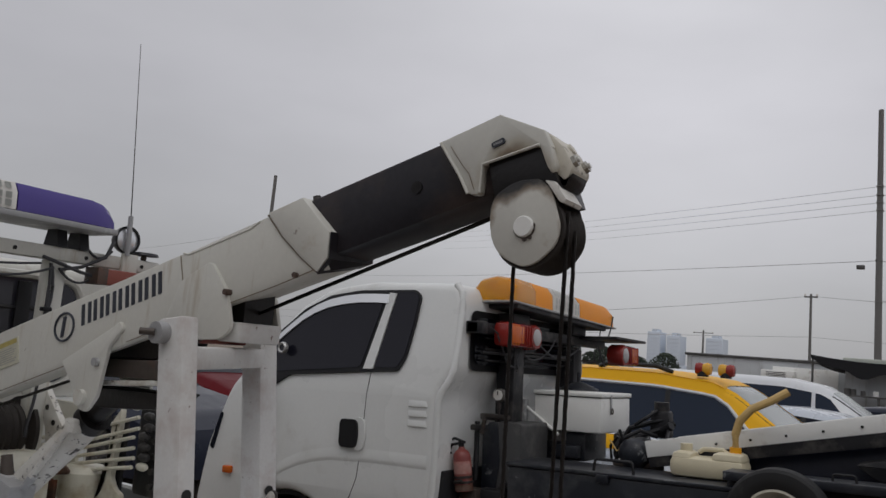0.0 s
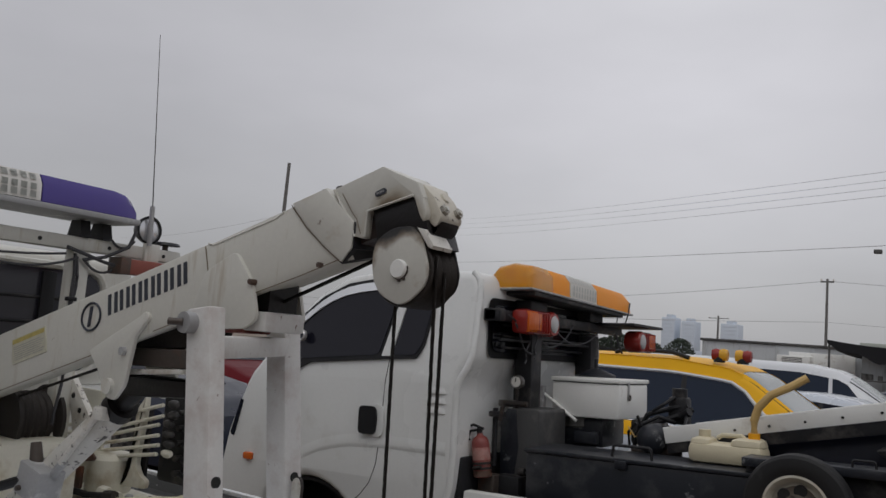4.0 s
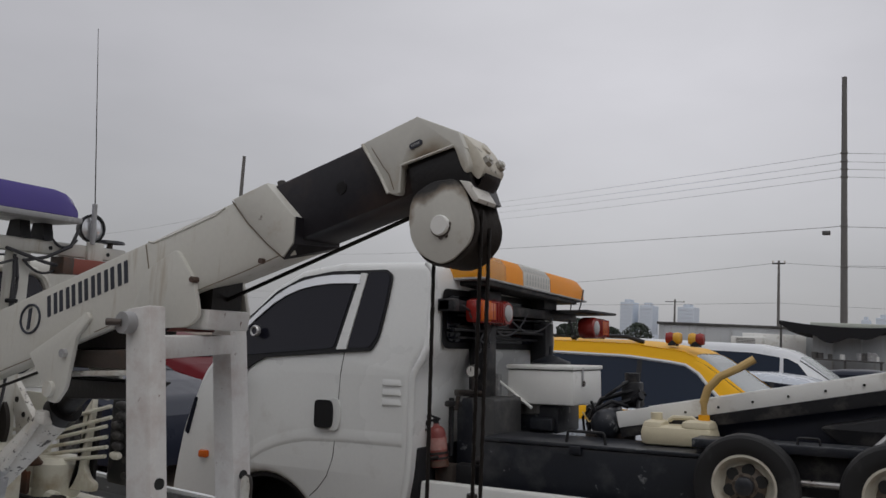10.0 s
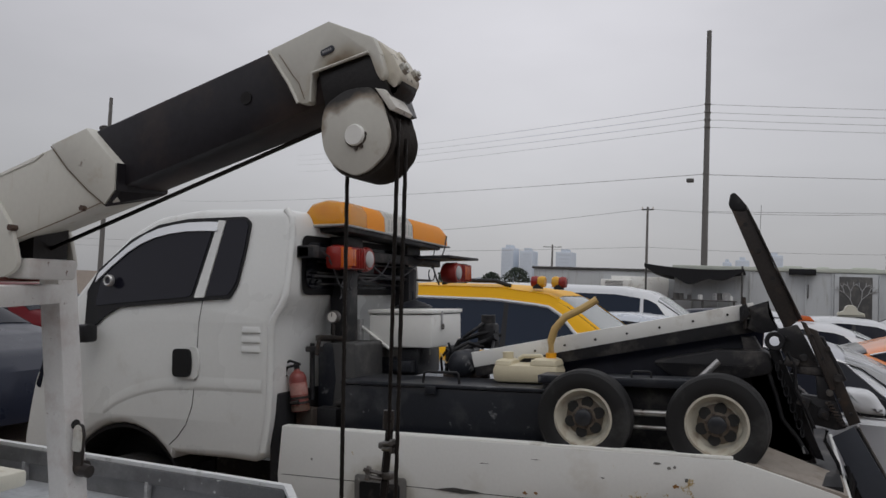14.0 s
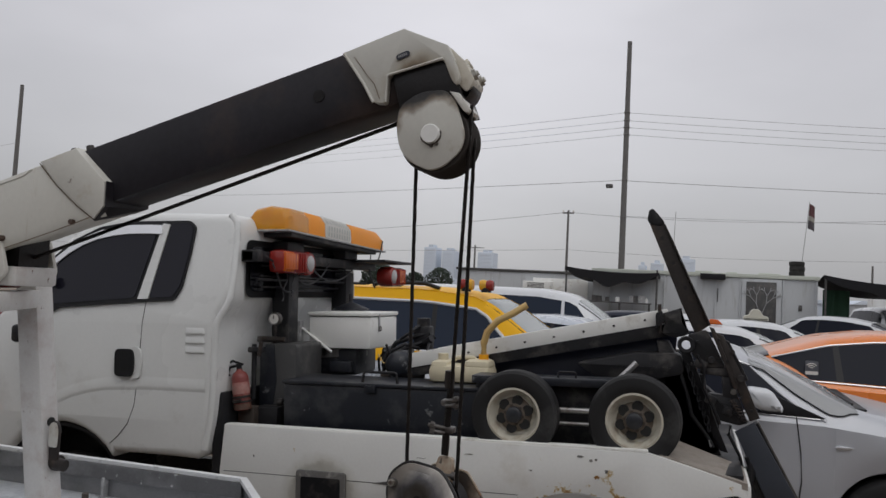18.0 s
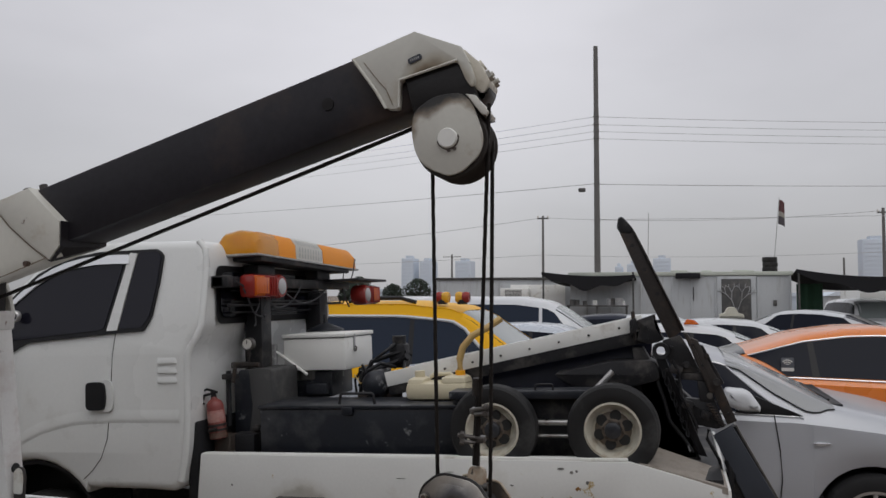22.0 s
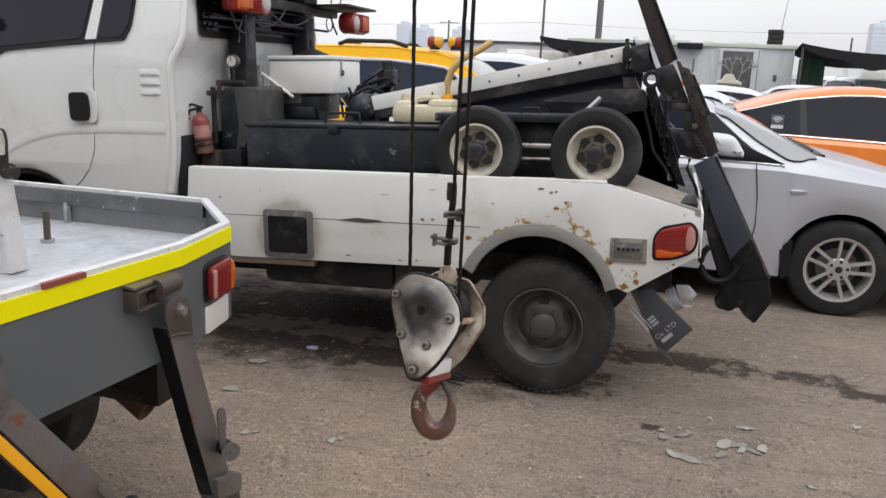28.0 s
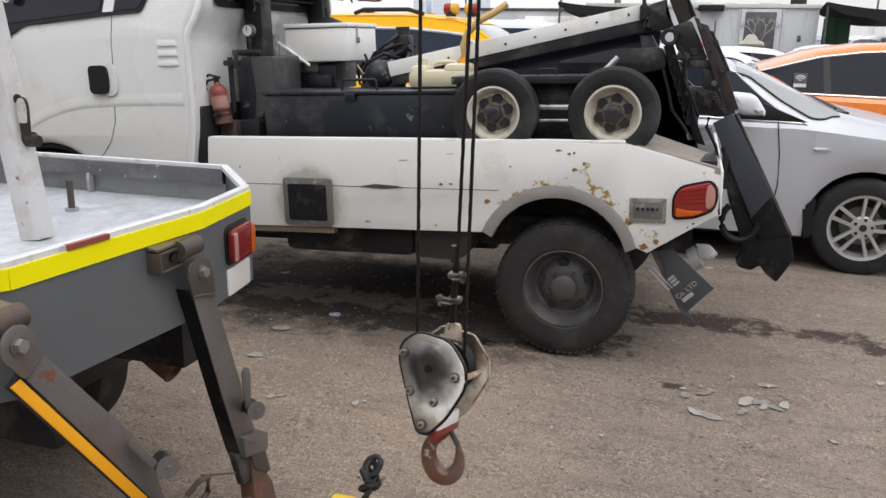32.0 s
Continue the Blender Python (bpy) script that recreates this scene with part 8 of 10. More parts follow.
    on_crane("rusty_latch", made(prism, rounded([(-2.62, 1.185), (-2.53, 1.20), (-2.52, 1.213), (-2.56, 1.235), (-2.61, 1.215)], 0.006), -1.70, -1.69, 0.003), RUSTY_PIPE)
    on_crane("rack_panel", made(box, -2.90, -2.70, -1.56, -1.54, 1.00, 1.44, 0.01), LEVER_CREAM, label="stained cream panel behind the levers")
    on_crane("rack_base", made(box, -2.75, -1.95, -1.66, -1.50, 1.02, 1.076, 0.01), LEVER_CREAM)
    for n, (x, w, z, h, mat) in enumerate(((-2.46, 0.05, 1.10, 0.05, LEVER_CREAM), (-2.40, 0.06, 1.10, 0.035, LEVER_CREAM), (-2.30, 0.035, 1.105, 0.03, GALV), (-2.245, 0.06, 1.112, 0.042, LEVER_CREAM), (-2.18, 0.028, 1.118, 0.03, BROWN_STEEL), (-2.13, 0.07, 1.12, 0.045, LEVER_CREAM))):
        on_crane("pipe_fitting", made(lathe, [(0.0, -w / 2), (h * 0.42, -w / 2), (h * 0.5, -w * 0.3), (h * 0.5, w * 0.3), (h * 0.42, w / 2), (0.0, w / 2)], (x + w / 2, -1.70, z), "X", 8), mat)
    on_crane("hose", made(pipe, [(-2.76, -1.745, 1.05), (-2.70, -1.75, 1.075), (-2.63, -1.75, 1.103), (-2.56, -1.75, 1.093), (-2.47, -1.75, 1.092), (-2.33, -1.75, 1.112)], 0.012, 10), BLACK_PLASTIC)
    on_crane("hose_nut", made(rod, (-2.36, -1.75, 1.108), (-2.30, -1.75, 1.117), 0.018, seg=6), DARK_STEEL)
    on_crane("hose", made(pipe, [(-2.72, -1.70, 1.03), (-2.45, -1.70, 1.05), (-2.18, -1.70, 1.085), (-2.06, -1.70, 1.095)], 0.010, 8), BLACK_PLASTIC)
    on_crane("cream_tube", made(rod, (-2.70, -1.74, 1.010), (-1.93, -1.74, 1.150), 0.027, seg=16), PALE_TUBE, label="pale yellow tube across the crane bed")
    on_crane("tube_cap", made(rod, (-1.955, -1.74, 1.1455), (-1.925, -1.74, 1.151), 0.031, seg=16), PALE_TUBE)
    # winch drum with its cream cheek and the box below it
    drum = on_crane("winch_drum", made(lathe, [(0.0, -0.02), (0.125, -0.02), (0.125, -0.005)] + [(0.098 + 0.006 * (n % 2), 0.0025 + 0.0125 * n) for n in range(11)] + [(0.125, 0.14), (0.125, 0.155), (0.0, 0.155)], (-2.66, -1.98, 1.35), "Y", 36), WINCH_BLACK, label="winch drum wound with greasy rope")
    on_crane("drum_cheek", made(prism, rounded([(-2.66, 1.545), (-2.60, 1.535), (-2.44, 1.385), (-2.425, 1.345), (-2.47, 1.31), (-2.535, 1.31), (-2.55, 1.37), (-2.58, 1.42), (-2.645, 1.48)], 0.015), -1.80, -1.775, 0.004), CHIPPED_CREAM, drum, "chipped cream winch cheek plate")
    for x, z in ((-2.60, 1.495), (-2.55, 1.445), (-2.50, 1.395)):
        on_crane("cheek_slot", made(rod, (x, -1.803, z), (x, -1.797, z), 0.010, seg=10), GREASE, drum)
    on_crane("winch_box", made(box, -2.80, -2.455, -2.13, -1.80, 1.06, 1.295, 0.03), LEVER_CREAM, label="cream winch gear box")
    on_crane("box_stain", made(box, -2.69, -2.60, -1.802, -1.796, 1.278, 1.284), RUSTY_PIPE)
    on_crane("hose", made(pipe, [(-2.62, -2.18, 1.20), (-2.48, -2.20, 1.165), (-2.36, -2.20, 1.175), (-2.25, -2.19, 1.205), (-2.17, -2.17, 1.235)], 0.016, 10), BLACK_PLASTIC)
    on_crane("cab_strut", made(rod, (-2.40, -2.25, 1.62), (-2.18, -2.25, 1.20), 0.018), CHIPPED_CREAM)


build_rack_and_cab()

# ---- the telescoping boom section, the rope and the hook block ----
INNER = None
WINCH_ROPES = []


def build_inner_boom():
    global INNER
    h = 0.064
    bm = made(prism, [(-1.75, 0.205), (-0.12, 0.205), (-0.05, 0.185), (0.0, 0.10), (-0.06, 0.052), (-1.75, 0.055)], -h, h, 0.008)
    INNER = part("inner_boom", bm, TUBE_BLACK, CRANE, "greasy black telescoping boom section")
    h2 = 0.085
    # white head over the end of the tube
    head = [(-0.152, 0.197), (-0.003, 0.201), (0.081, 0.133), (0.088, 0.095), (0.090, 0.055), (0.078, 0.040), (0.071, 0.060), (0.066, 0.106), (-0.064, 0.113), (-0.084, 0.054), (-0.112, 0.066), (-0.120, 0.11)]
    far_head = [(-0.152, 0.197), (-0.003, 0.201), (0.012, 0.186), (0.012, 0.112), (-0.064, 0.113), (-0.084, 0.054), (-0.112, 0.066), (-0.120, 0.11)]
    for outline, ya, yb in ((head, -h2, -h + 0.002), (far_head, h - 0.002, h2)):
        part("head_cheek", made(prism, rounded(outline, 0.010, 3), ya, yb, 0.003), HEAD_PLATE, INNER, "cream boom head plate")
    part("head_top", made(prism, [(-0.150, 0.198), (-0.003, 0.202), (0.010, 0.190), (-0.006, 0.186), (-0.150, 0.188)], -h2 + 0.001, h2 - 0.001, 0.002), BOOM_WHITE, INNER)
    part("head_slope", made(prism, [(-0.003, 0.2015), (0.082, 0.133), (0.089, 0.095), (0.080, 0.093), (0.074, 0.125), (-0.008, 0.189)], -h2 + 0.001, 0.034, 0.002), BOOM_WHITE, INNER)
    part("head_rim", made(pipe, [(-0.150, -h2 - 0.001, 0.195), (-0.121, -h2 - 0.001, 0.112), (-0.110, -h2 - 0.001, 0.066)], 0.0035, 6), BOOM_WHITE, INNER)
    part("head_rim", made(pipe, [(-0.083, -h2 - 0.001, 0.058), (-0.064, -h2 - 0.001, 0.113), (0.066, -h2 - 0.001, 0.107)], 0.003, 6), BOOM_WHITE, INNER)
    part("head_badge", made(prism, rounded([(-0.034, 0.136), (-0.003, 0.138), (-0.003, 0.150), (-0.034, 0.148)], 0.008), -h2 - 0.004, -h2), INK, INNER, "small dark badge plate")
    for k in range(5):
        part("badge_bar", made(box, -0.029 + 0.0045 * k, -0.0265 + 0.0045 * k, -h2 - 0.0046, -h2 - 0.004, 0.1405, 0.1455), GALV, INNER)
    part("nose_block", made(prism, rounded([(0.070, 0.128), (0.083, 0.134), (0.107, 0.092), (0.116, 0.046), (0.094, 0.024), (0.072, 0.056)], 0.008, 3), -0.066, 0.020, 0.004), NOSE_CREAM, INNER, "stained cream nose block")
    part("nose_boss", made(rod, (0.092, -0.020, 0.095), (0.108, -0.020, 0.100), 0.016, 0.012, 14), NOSE_CREAM, INNER)
    for y in (-0.050, 0.004):
        part("nose_bolt", made(rod, (0.106, y, 0.060), (0.121, y, 0.063), 0.013, seg=6), ZINC, INNER)
        part("nose_bolt_tip", made(rod, (0.118, y, 0.0625), (0.126, y, 0.064), 0.006, seg=10), OLD_WHITE, INNER)
    part("nose_grease", made(prism, [(0.068, 0.060), (0.092, 0.022), (0.110, 0.036), (0.104, 0.026), (0.085, 0.012), (0.06, 0.03)], -0.064, 0.012, 0.004), GREASE, INNER)
    part("flange_crack", made(pipe, [(-0.128, -h2 - 0.001, 0.178), (-0.108, -h2 - 0.001, 0.125), (-0.098, -h2 - 0.001, 0.105), (-0.094, -h2 - 0.001, 0.068)], 0.0009, 5), GRIME, INNER)
    part("tube_hole", made(rod, (-0.24, -h - 0.003, 0.13), (-0.24, -h, 0.13), 0.014, seg=16), GREASE, INNER)
    # hanging sheave block: straight below the head pin
    def turned(bm):
        bmesh.ops.transform(bm, matrix=Matrix.Translation((0.0, 0, -0.044)) @ pose(0, 0, 0, 0, BOOM_UP, 0), verts=bm.verts)
        return bm
    cheek = rounded([(-0.081, 0.017), (-0.076, 0.062), (-0.030, 0.092), (0.028, 0.096), (0.052, 0.070), (0.076, 0.0), (0.068, -0.036), (0.030, -0.070), (0.000, -0.079), (-0.050, -0.058), (-0.072, -0.028)], 0.02, 4)
    part("sheave_cheek", turned(made(prism, cheek, -h2 - 0.004, -h2 + 0.006, 0.003)), SHEAVE_PLATE, INNER, "cream sheave cover plate with greasy edges")
    part("sheave_cheek", turned(made(prism, cheek, 0.034, 0.042, 0.003)), GREASE, INNER)
    part("sheave_axle", turned(made(lathe, [(0.0, -h2 - 0.014), (0.019, -h2 - 0.014), (0.021, -h2 - 0.011), (0.021, 0.052), (0.0, 0.052)], (0, 0, 0), "Y", 24)), CREAM_BOX, INNER)
    part("snap_ring", turned(made(pipe, [(0.022 * math.cos(t), -h2 - 0.005, 0.022 * math.sin(t)) for t in np.linspace(-2.9, 0.3, 14)], 0.0022, 6)), BROWN_STEEL, INNER)
    part("ring_ear", turned(made(rod, (0.002, -h2 - 0.008, -0.025), (0.002, -h2 - 0.003, -0.025), 0.004, seg=8)), BROWN_STEEL, INNER)
    part("ring_ear", turned(made(rod, (0.014, -h2 - 0.008, -0.021), (0.014, -h2 - 0.003, -0.021), 0.004, seg=8)), BROWN_STEEL, INNER)
    part("rope_guard", turned(made(prism, [(0.036, 0.092), (0.070, 0.048), (0.080, 0.045), (0.085, 0.052), (0.058, 0.088)], -0.088, -0.012, 0.003)), CHIPPED_CREAM, INNER, "bent cream rope guard")
    for y in (-0.062, -0.030, 0.002):
        part("sheave", turned(made(lathe, [(0.0, -0.018), (0.076, -0.018), (0.079, -0.014), (0.068, -0.003), (0.068, 0.003), (0.079, 0.014), (0.076, 0.018), (0.0, 0.018)], (0.004, y, -0.004), "Y", 36)), WINCH_BLACK, INNER)
    part("head_throat", made(prism, [(-0.06, 0.0), (0.088, -0.015), (0.076, 0.128), (-0.055, 0.128)], -0.078, 0.032, 0.006), GREASE, INNER)

build_inner_boom()

FAIRLEAD = Vector((-1.314, -2.088, 1.789))
HEAD_PULLEY = Vector((-0.060, 0.030))


def build_winch_rope():
    for length in (0.90, 0.45):
        bm = made(rod, (0, 0, 0), (length, 0, 0), 0.0050, seg=10)
        WINCH_ROPES.append(part("winch_rope", bm, ROPE, CRANE, "greasy steel winch rope"))
    on_crane("winch_rope", made(rod, (-2.64, -1.985, 1.425), FAIRLEAD, 0.0050, seg=10), ROPE, label="greasy steel winch rope")
    on_crane("guide_roller", made(lathe, [(0.0, -0.03), (0.022, -0.03), (0.015, -0.01), (0.015, 0.01), (0.022, 0.03), (0.0, 0.03)], FAIRLEAD + Vector((0, 0, -0.018)), "Y", 16), GREASE)


build_winch_rope()

HOOK = thing("hook_block", Matrix.Translation((0.05, -2.07, 1.2)), "scuffed steel hook block with a worn red hook", "hook")


def build_hook():
    turn = pose(0.007, 0, -0.015, -12, 0, -10)

    def hp(name, bm, mat, parent=HOOK, label=""):
        bmesh.ops.transform(bm, matrix=turn, verts=bm.verts)
        return part(name, bm, mat, parent, label)

    # origin: the top of the near plate
    cheek = [(-0.048, 0.025), (0.036, 0.016), (0.081, -0.037), (0.085, -0.083), (0.044, -0.164), (0.005, -0.206), (-0.022, -0.208), (-0.048, -0.151), (-0.089, -0.046), (-0.087, -0.009)]
    rim = rounded(cheek, 0.025, 4)
    bm = new_bm()
    cx, cz = -0.008, -0.066
    rings = []
    for k, y in ((1.0, -0.058), (1.0, -0.064), (0.965, -0.0695), (0.80, -0.0710), (0.66, -0.0730), (0.54, -0.0765), (0.44, -0.0795), (0.34, -0.0800), (0.25, -0.0780), (0.14, -0.0760)):
        rings.append([bm.verts.new((cx + (x - cx) * k * (0.86 if k < 0.7 else 1.0), y, cz + (z - cz) * k + (0.012 if k < 0.7 else 0.0))) for x, z in rim])
    m_ = len(rim)
    for a, b in zip(rings, rings[1:]):
        for i in range(m_):
            bm.faces.new((a[i], a[(i + 1) % m_], b[(i + 1) % m_], b[i]))
    bm.faces.new(rings[0][::-1]), bm.faces.new(rings[-1])
    bmesh.ops.recalc_face_normals(bm, faces=bm.faces)
    near = hp("near_cheek", bm, BLOCK_PLATE, label="scuffed pressed steel cheek plate with bolts")
    hp("cheek_rim", made(pipe, [(x, -0.064, z) for x, z in rim] + [(rim[0][0], -0.064, rim[0][1])], 0.0042, 6), GREASE, near)
    hp("boss_recess", made(lathe, [(0.0, -0.001), (0.010, -0.001), (0.011, 0.002), (0.0, 0.002)], (-0.007, -0.0760, -0.054), "Y", 16), GREASE, near)
    for x, z in ((-0.073, -0.027), (0.060, -0.061), (-0.049, -0.113), (0.014, -0.126), (-0.009, -0.184)):
        hp("bolt_washer", made(rod, (x, -0.0745, z), (x, -0.068, z), 0.0118, seg=16), CLAMP_STEEL, near)
        hp("cheek_bolt", made(rod, (x, -0.0815, z), (x, -0.073, z), 0.0085, seg=6), ZINC, near)
        hp("bolt_end", made(rod, (x, -0.0845, z), (x, -0.081, z), 0.0045, seg=10), BROWN_STEEL, near)
    far = hp("far_cheek", made(prism, rounded(cheek, 0.010, 3), 0.070, 0.080, 0.003), FAR_PLATE, label="rusty cream cheek plate")
    hp("cheek_rim", made(pipe, [(x, 0.069, z) for x, z in rounded(cheek, 0.010, 3) + rounded(cheek, 0.010, 3)[:1]], 0.0028, 6), BECKET_RUST, far)
    hp("spacer", made(rod, (0.058, -0.060, -0.072), (0.058, 0.072, -0.072), 0.0075), BECKET_RUST)
    hp("spacer", made(rod, (-0.066, -0.064, -0.04), (-0.066, 0.072, -0.04), 0.009), BROWN_STEEL)
    for y in (-0.032, 0.032):
        hp("block_sheave", made(lathe, [(0.0, -0.022), (0.064, -0.022), (0.055, 0.0), (0.064, 0.022), (0.0, 0.022)], (-0.008, y, -0.062), "Y", 32), GREASE)
    hp("trunnion", made(box, -0.026, 0.024, -0.055, 0.062, -0.200, -0.165, 0.006), CREAM_BOX, label="")
    hp("trunnion_band", made(box, -0.027, 0.025, -0.056, 0.063, -0.214, -0.197, 0.004), HOOK_RED)
    # becket and rope clamps
    hp("becket", made(prism, rounded([(-0.022, -0.03), (0.022, -0.03), (0.020, 0.045), (-0.018, 0.045)], 0.015), 0.012, 0.030, 0.003), BECKET_RUST)
    hp("becket_pin", made(rod, (-0.03, 0.02, 0.004), (0.03, 0.02, 0.004), 0.009), CLAMP_STEEL)
    # hook
    bm = new_bm()
    pts = [(0, -0.235), (-0.002, -0.256), (-0.022, -0.272), (-0.042, -0.300), (-0.040, -0.335), (-0.016, -0.362), (0.016, -0.365), (0.042, -0.345), (0.050, -0.312), (0.044, -0.285)]
    pts = [(x * 0.84, -0.365 + (z + 0.365) * 1.10) for x, z in pts]
    rad = [0.012, 0.013, 0.016, 0.018, 0.022, 0.025, 0.023, 0.018, 0.012, 0.006]
    fine_p, fine_r = [], []
    for i in range(len(pts) - 1):
        p0, p1, p2, p3 = (Vector(pts[max(0, min(len(pts) - 1, i + d))]) for d in (-1, 0, 1, 2))
        for u in (0.0, 0.25, 0.5, 0.75):
            fine_p.append(tuple(0.5 * (2 * p1 + (p2 - p0) * u + (2 * p0 - 5 * p1 + 4 * p2 - p3) * u * u + (3 * p1 - p0 - 3 * p2 + p3) * u**3)))
            fine_r.append(rad[i] * (1 - u) + rad[i + 1] * u)
    pts, rad = fine_p + [pts[-1]], fine_r + [rad[-1]]
    rings = []
    for i, (x, z) in enumerate(pts):
        a, b = Vector(pts[max(0, i - 1)]), Vector(pts[min(len(pts) - 1, i + 1)])
        d = (b - a).normalized()
        nx, nz = -d.y, d.x
        rings.append([bm.verts.new((x + rad[i] * math.cos(t) * nx, rad[i] * 0.8 * math.sin(t), z + rad[i] * math.cos(t) * nz)) for t in np.linspace(0, 2 * math.pi, 15)[:-1]])
    for a, b in zip(rings, rings[1:]):
        for k in range(14):
            bm.faces.new((a[k], a[(k + 1) % 14], b[(k + 1) % 14], b[k]))
    bm.faces.new(rings[0]), bm.faces.new(rings[-1])
    bmesh.ops.recalc_face_normals(bm, faces=bm.faces)
    hook = part("hook", bm, HOOK_STEEL, HOOK, "worn forged hook with red paint remains")
    part("red_paint", made(pipe, [(x, 0.0, z) for x, z in pts[3:10]], 0.0178, 12), HOOK_RED, hook, "bright red paint left on the shank")
    part("hook_nut", made(rod, (0.0, 0, -0.245), (0.0, 0, -0.190), 0.016, seg=8), HOOK_RED, hook)
    part("safety_latch", made(rod, (0.006, 0.0, -0.222), (0.038, 0.0, -0.278), 0.007, seg=8), BROWN_STEEL, hook)
    # the clamps on the dead end of the rope
    bm = made(pipe, [(0.012, 0.016, 0.03), (0.013, 0.016, 0.08), (0.016, 0.018, 0.14), (0.018, 0.020, 0.175), (0.012, 0.022, 0.205)], 0.0085, 8)
    part("rope_tail", bm, ROPE, HOOK)
    part("rope_whipping", made(lathe, [(0.0, 0.0), (0.011, 0.002), (0.012, 0.02), (0.011, 0.04), (0.0, 0.042)], (0.014, 0.021, 0.175), "Z", 12), WINCH_BLACK, HOOK)
    for z, s in ((0.085, -1), (0.145, 1)):
        bm = new_bm()
        box(bm, 0.000, 0.032, 0.004, 0.034, z - 0.007, z + 0.007, 0.004)
        rod(bm, (0.014, 0.0, z + 0.006), (0.014 + s * 0.036, -0.010, z + 0.012), 0.0042, seg=8)
        rod(bm, (0.014, 0.0, z - 0.005), (0.014 + s * 0.030, -0.010, z + 0.0), 0.0042, seg=8)
        for q in (0.012, 0.0):
            rod(bm, (0.014 + s * 0.022, -0.007, z + q - 0.002), (0.014 + s * 0.031, -0.009, z + q), 0.0085, seg=6)
        part("rope_clamp", bm, CLAMP_STEEL, HOOK, "steel rope clamp")


build_hook()

# three falls of the hoist rope: each hangs from the head sheaves to the block, as an upper and a lower length
ROPE_TOP = [Vector((-0.053, -0.027, 0.0)), Vector((0.079, -0.064, 0.0)), Vector((0.082, -0.034, 0.0))]
ROPE_END = [Vector((-0.062, -0.022, -0.03)), Vector((0.018, 0.018, 0.10)), Vector((0.046, 0.004, -0.05))]
UPPER_ROPES, LOWER_ROPES = [], []


def strand(length):
    """Wire rope hanging from its origin: a core with a faint lay."""
    bm = new_bm()
    n = 90
    rings = []
    for i in range(n + 1):
        z = -length * i / n
        rings.append([bm.verts.new(((0.0041 + 0.0004 * math.cos(3 * a + i * 1.1)) * math.cos(a), (0.0041 + 0.0004 * math.cos(3 * a + i * 1.1)) * math.sin(a), z)) for a in np.linspace(0, 2 * math.pi, 10)[:-1]])
    for a, b in zip(rings, rings[1:]):
        for k in range(9):
            bm.faces.new((a[k], a[(k + 1) % 9], b[(k + 1) % 9], b[k]))
    bm.faces.new(rings[0][::-1]), bm.faces.new(rings[-1])
    bmesh.ops.recalc_face_normals(bm, faces=bm.faces)
    return bm


def build_hoist_rope():
    for _ in range(3):
        UPPER_ROPES.append(part("hoist_rope", strand(0.72), ROPE, INNER, "greasy steel hoist rope"))
        LOWER_ROPES.append(part("hoist_rope", strand(0.70), ROPE, HOOK, "greasy steel hoist rope"))


build_hoist_rope()


# ---- parked vehicles ----
def lerp_table(tab, x):
    return float(np.interp(x, [p[0] for p in tab], [p[1] for p in tab]))


SEDAN = dict(L=4.8, W=1.83, sill=0.24, top=[(-2.40, 0.62), (-2.36, 0.92), (-2.22, 1.06), (-1.78, 1.11), (-1.10, 1.375), (-0.60, 1.455), (-0.1, 1.475), (0.30, 1.44), (0.62, 1.33), (1.15, 1.085), (1.60, 1.01), (2.08, 0.88), (2.32, 0.72), (2.40, 0.50)],
             belt=[(-2.40, 0.58), (-2.30, 0.90), (-1.80, 0.99), (-0.6, 0.965), (0.6, 0.95), (1.15, 0.945), (1.6, 0.92), (2.08, 0.80), (2.32, 0.66), (2.40, 0.46)], wheels=(-1.40, 1.45), R=0.335,
             glass=((-1.72, 0.97), (-1.12, 0.40)), screen=(0.52, 1.13), rear=(-1.74, -1.14), split=0.02)
SUV = dict(L=4.7, W=1.86, sill=0.32, top=[(-2.35, 0.75), (-2.32, 1.15), (-2.18, 1.50), (-1.95, 1.70), (-1.2, 1.765), (-0.3, 1.775), (0.25, 1.72), (0.45, 1.62), (1.05, 1.19), (1.5, 1.13), (2.0, 1.03), (2.28, 0.86), (2.35, 0.55)],
           belt=[(-2.35, 0.72), (-2.28, 1.05), (-2.0, 1.13), (-0.5, 1.10), (0.95, 1.08), (1.5, 1.03), (2.0, 0.93), (2.28, 0.78), (2.35, 0.5)], wheels=(-1.38, 1.38), R=0.36,
           glass=((-2.02, 0.93), (-1.75, 0.36)), screen=(0.36, 1.02), rear=(-2.2, -2.0), split=-0.15)
SILVER = dict(SEDAN, top=[(-2.40, 0.66), (-2.36, 0.98), (-2.22, 1.124), (-1.78, 1.169), (-1.10, 1.407), (-0.60, 1.480), (-0.1, 1.4975), (0.30, 1.466), (0.62, 1.367), (0.95, 1.207), (1.18, 1.097), (1.30, 1.072), (1.70, 0.997), (2.08, 0.895), (2.32, 0.75), (2.40, 0.53)],
              belt=[(-2.40, 0.62), (-2.30, 0.96), (-1.80, 1.06), (-0.6, 1.035), (0.6, 1.022), (0.95, 1.018), (1.15, 1.0), (1.63, 0.952), (2.08, 0.84), (2.32, 0.70), (2.40, 0.49)], wheels=(-1.40, 1.417), glass=((-1.72, 0.95), (-1.12, 0.50)), screen=(0.50, 1.19))
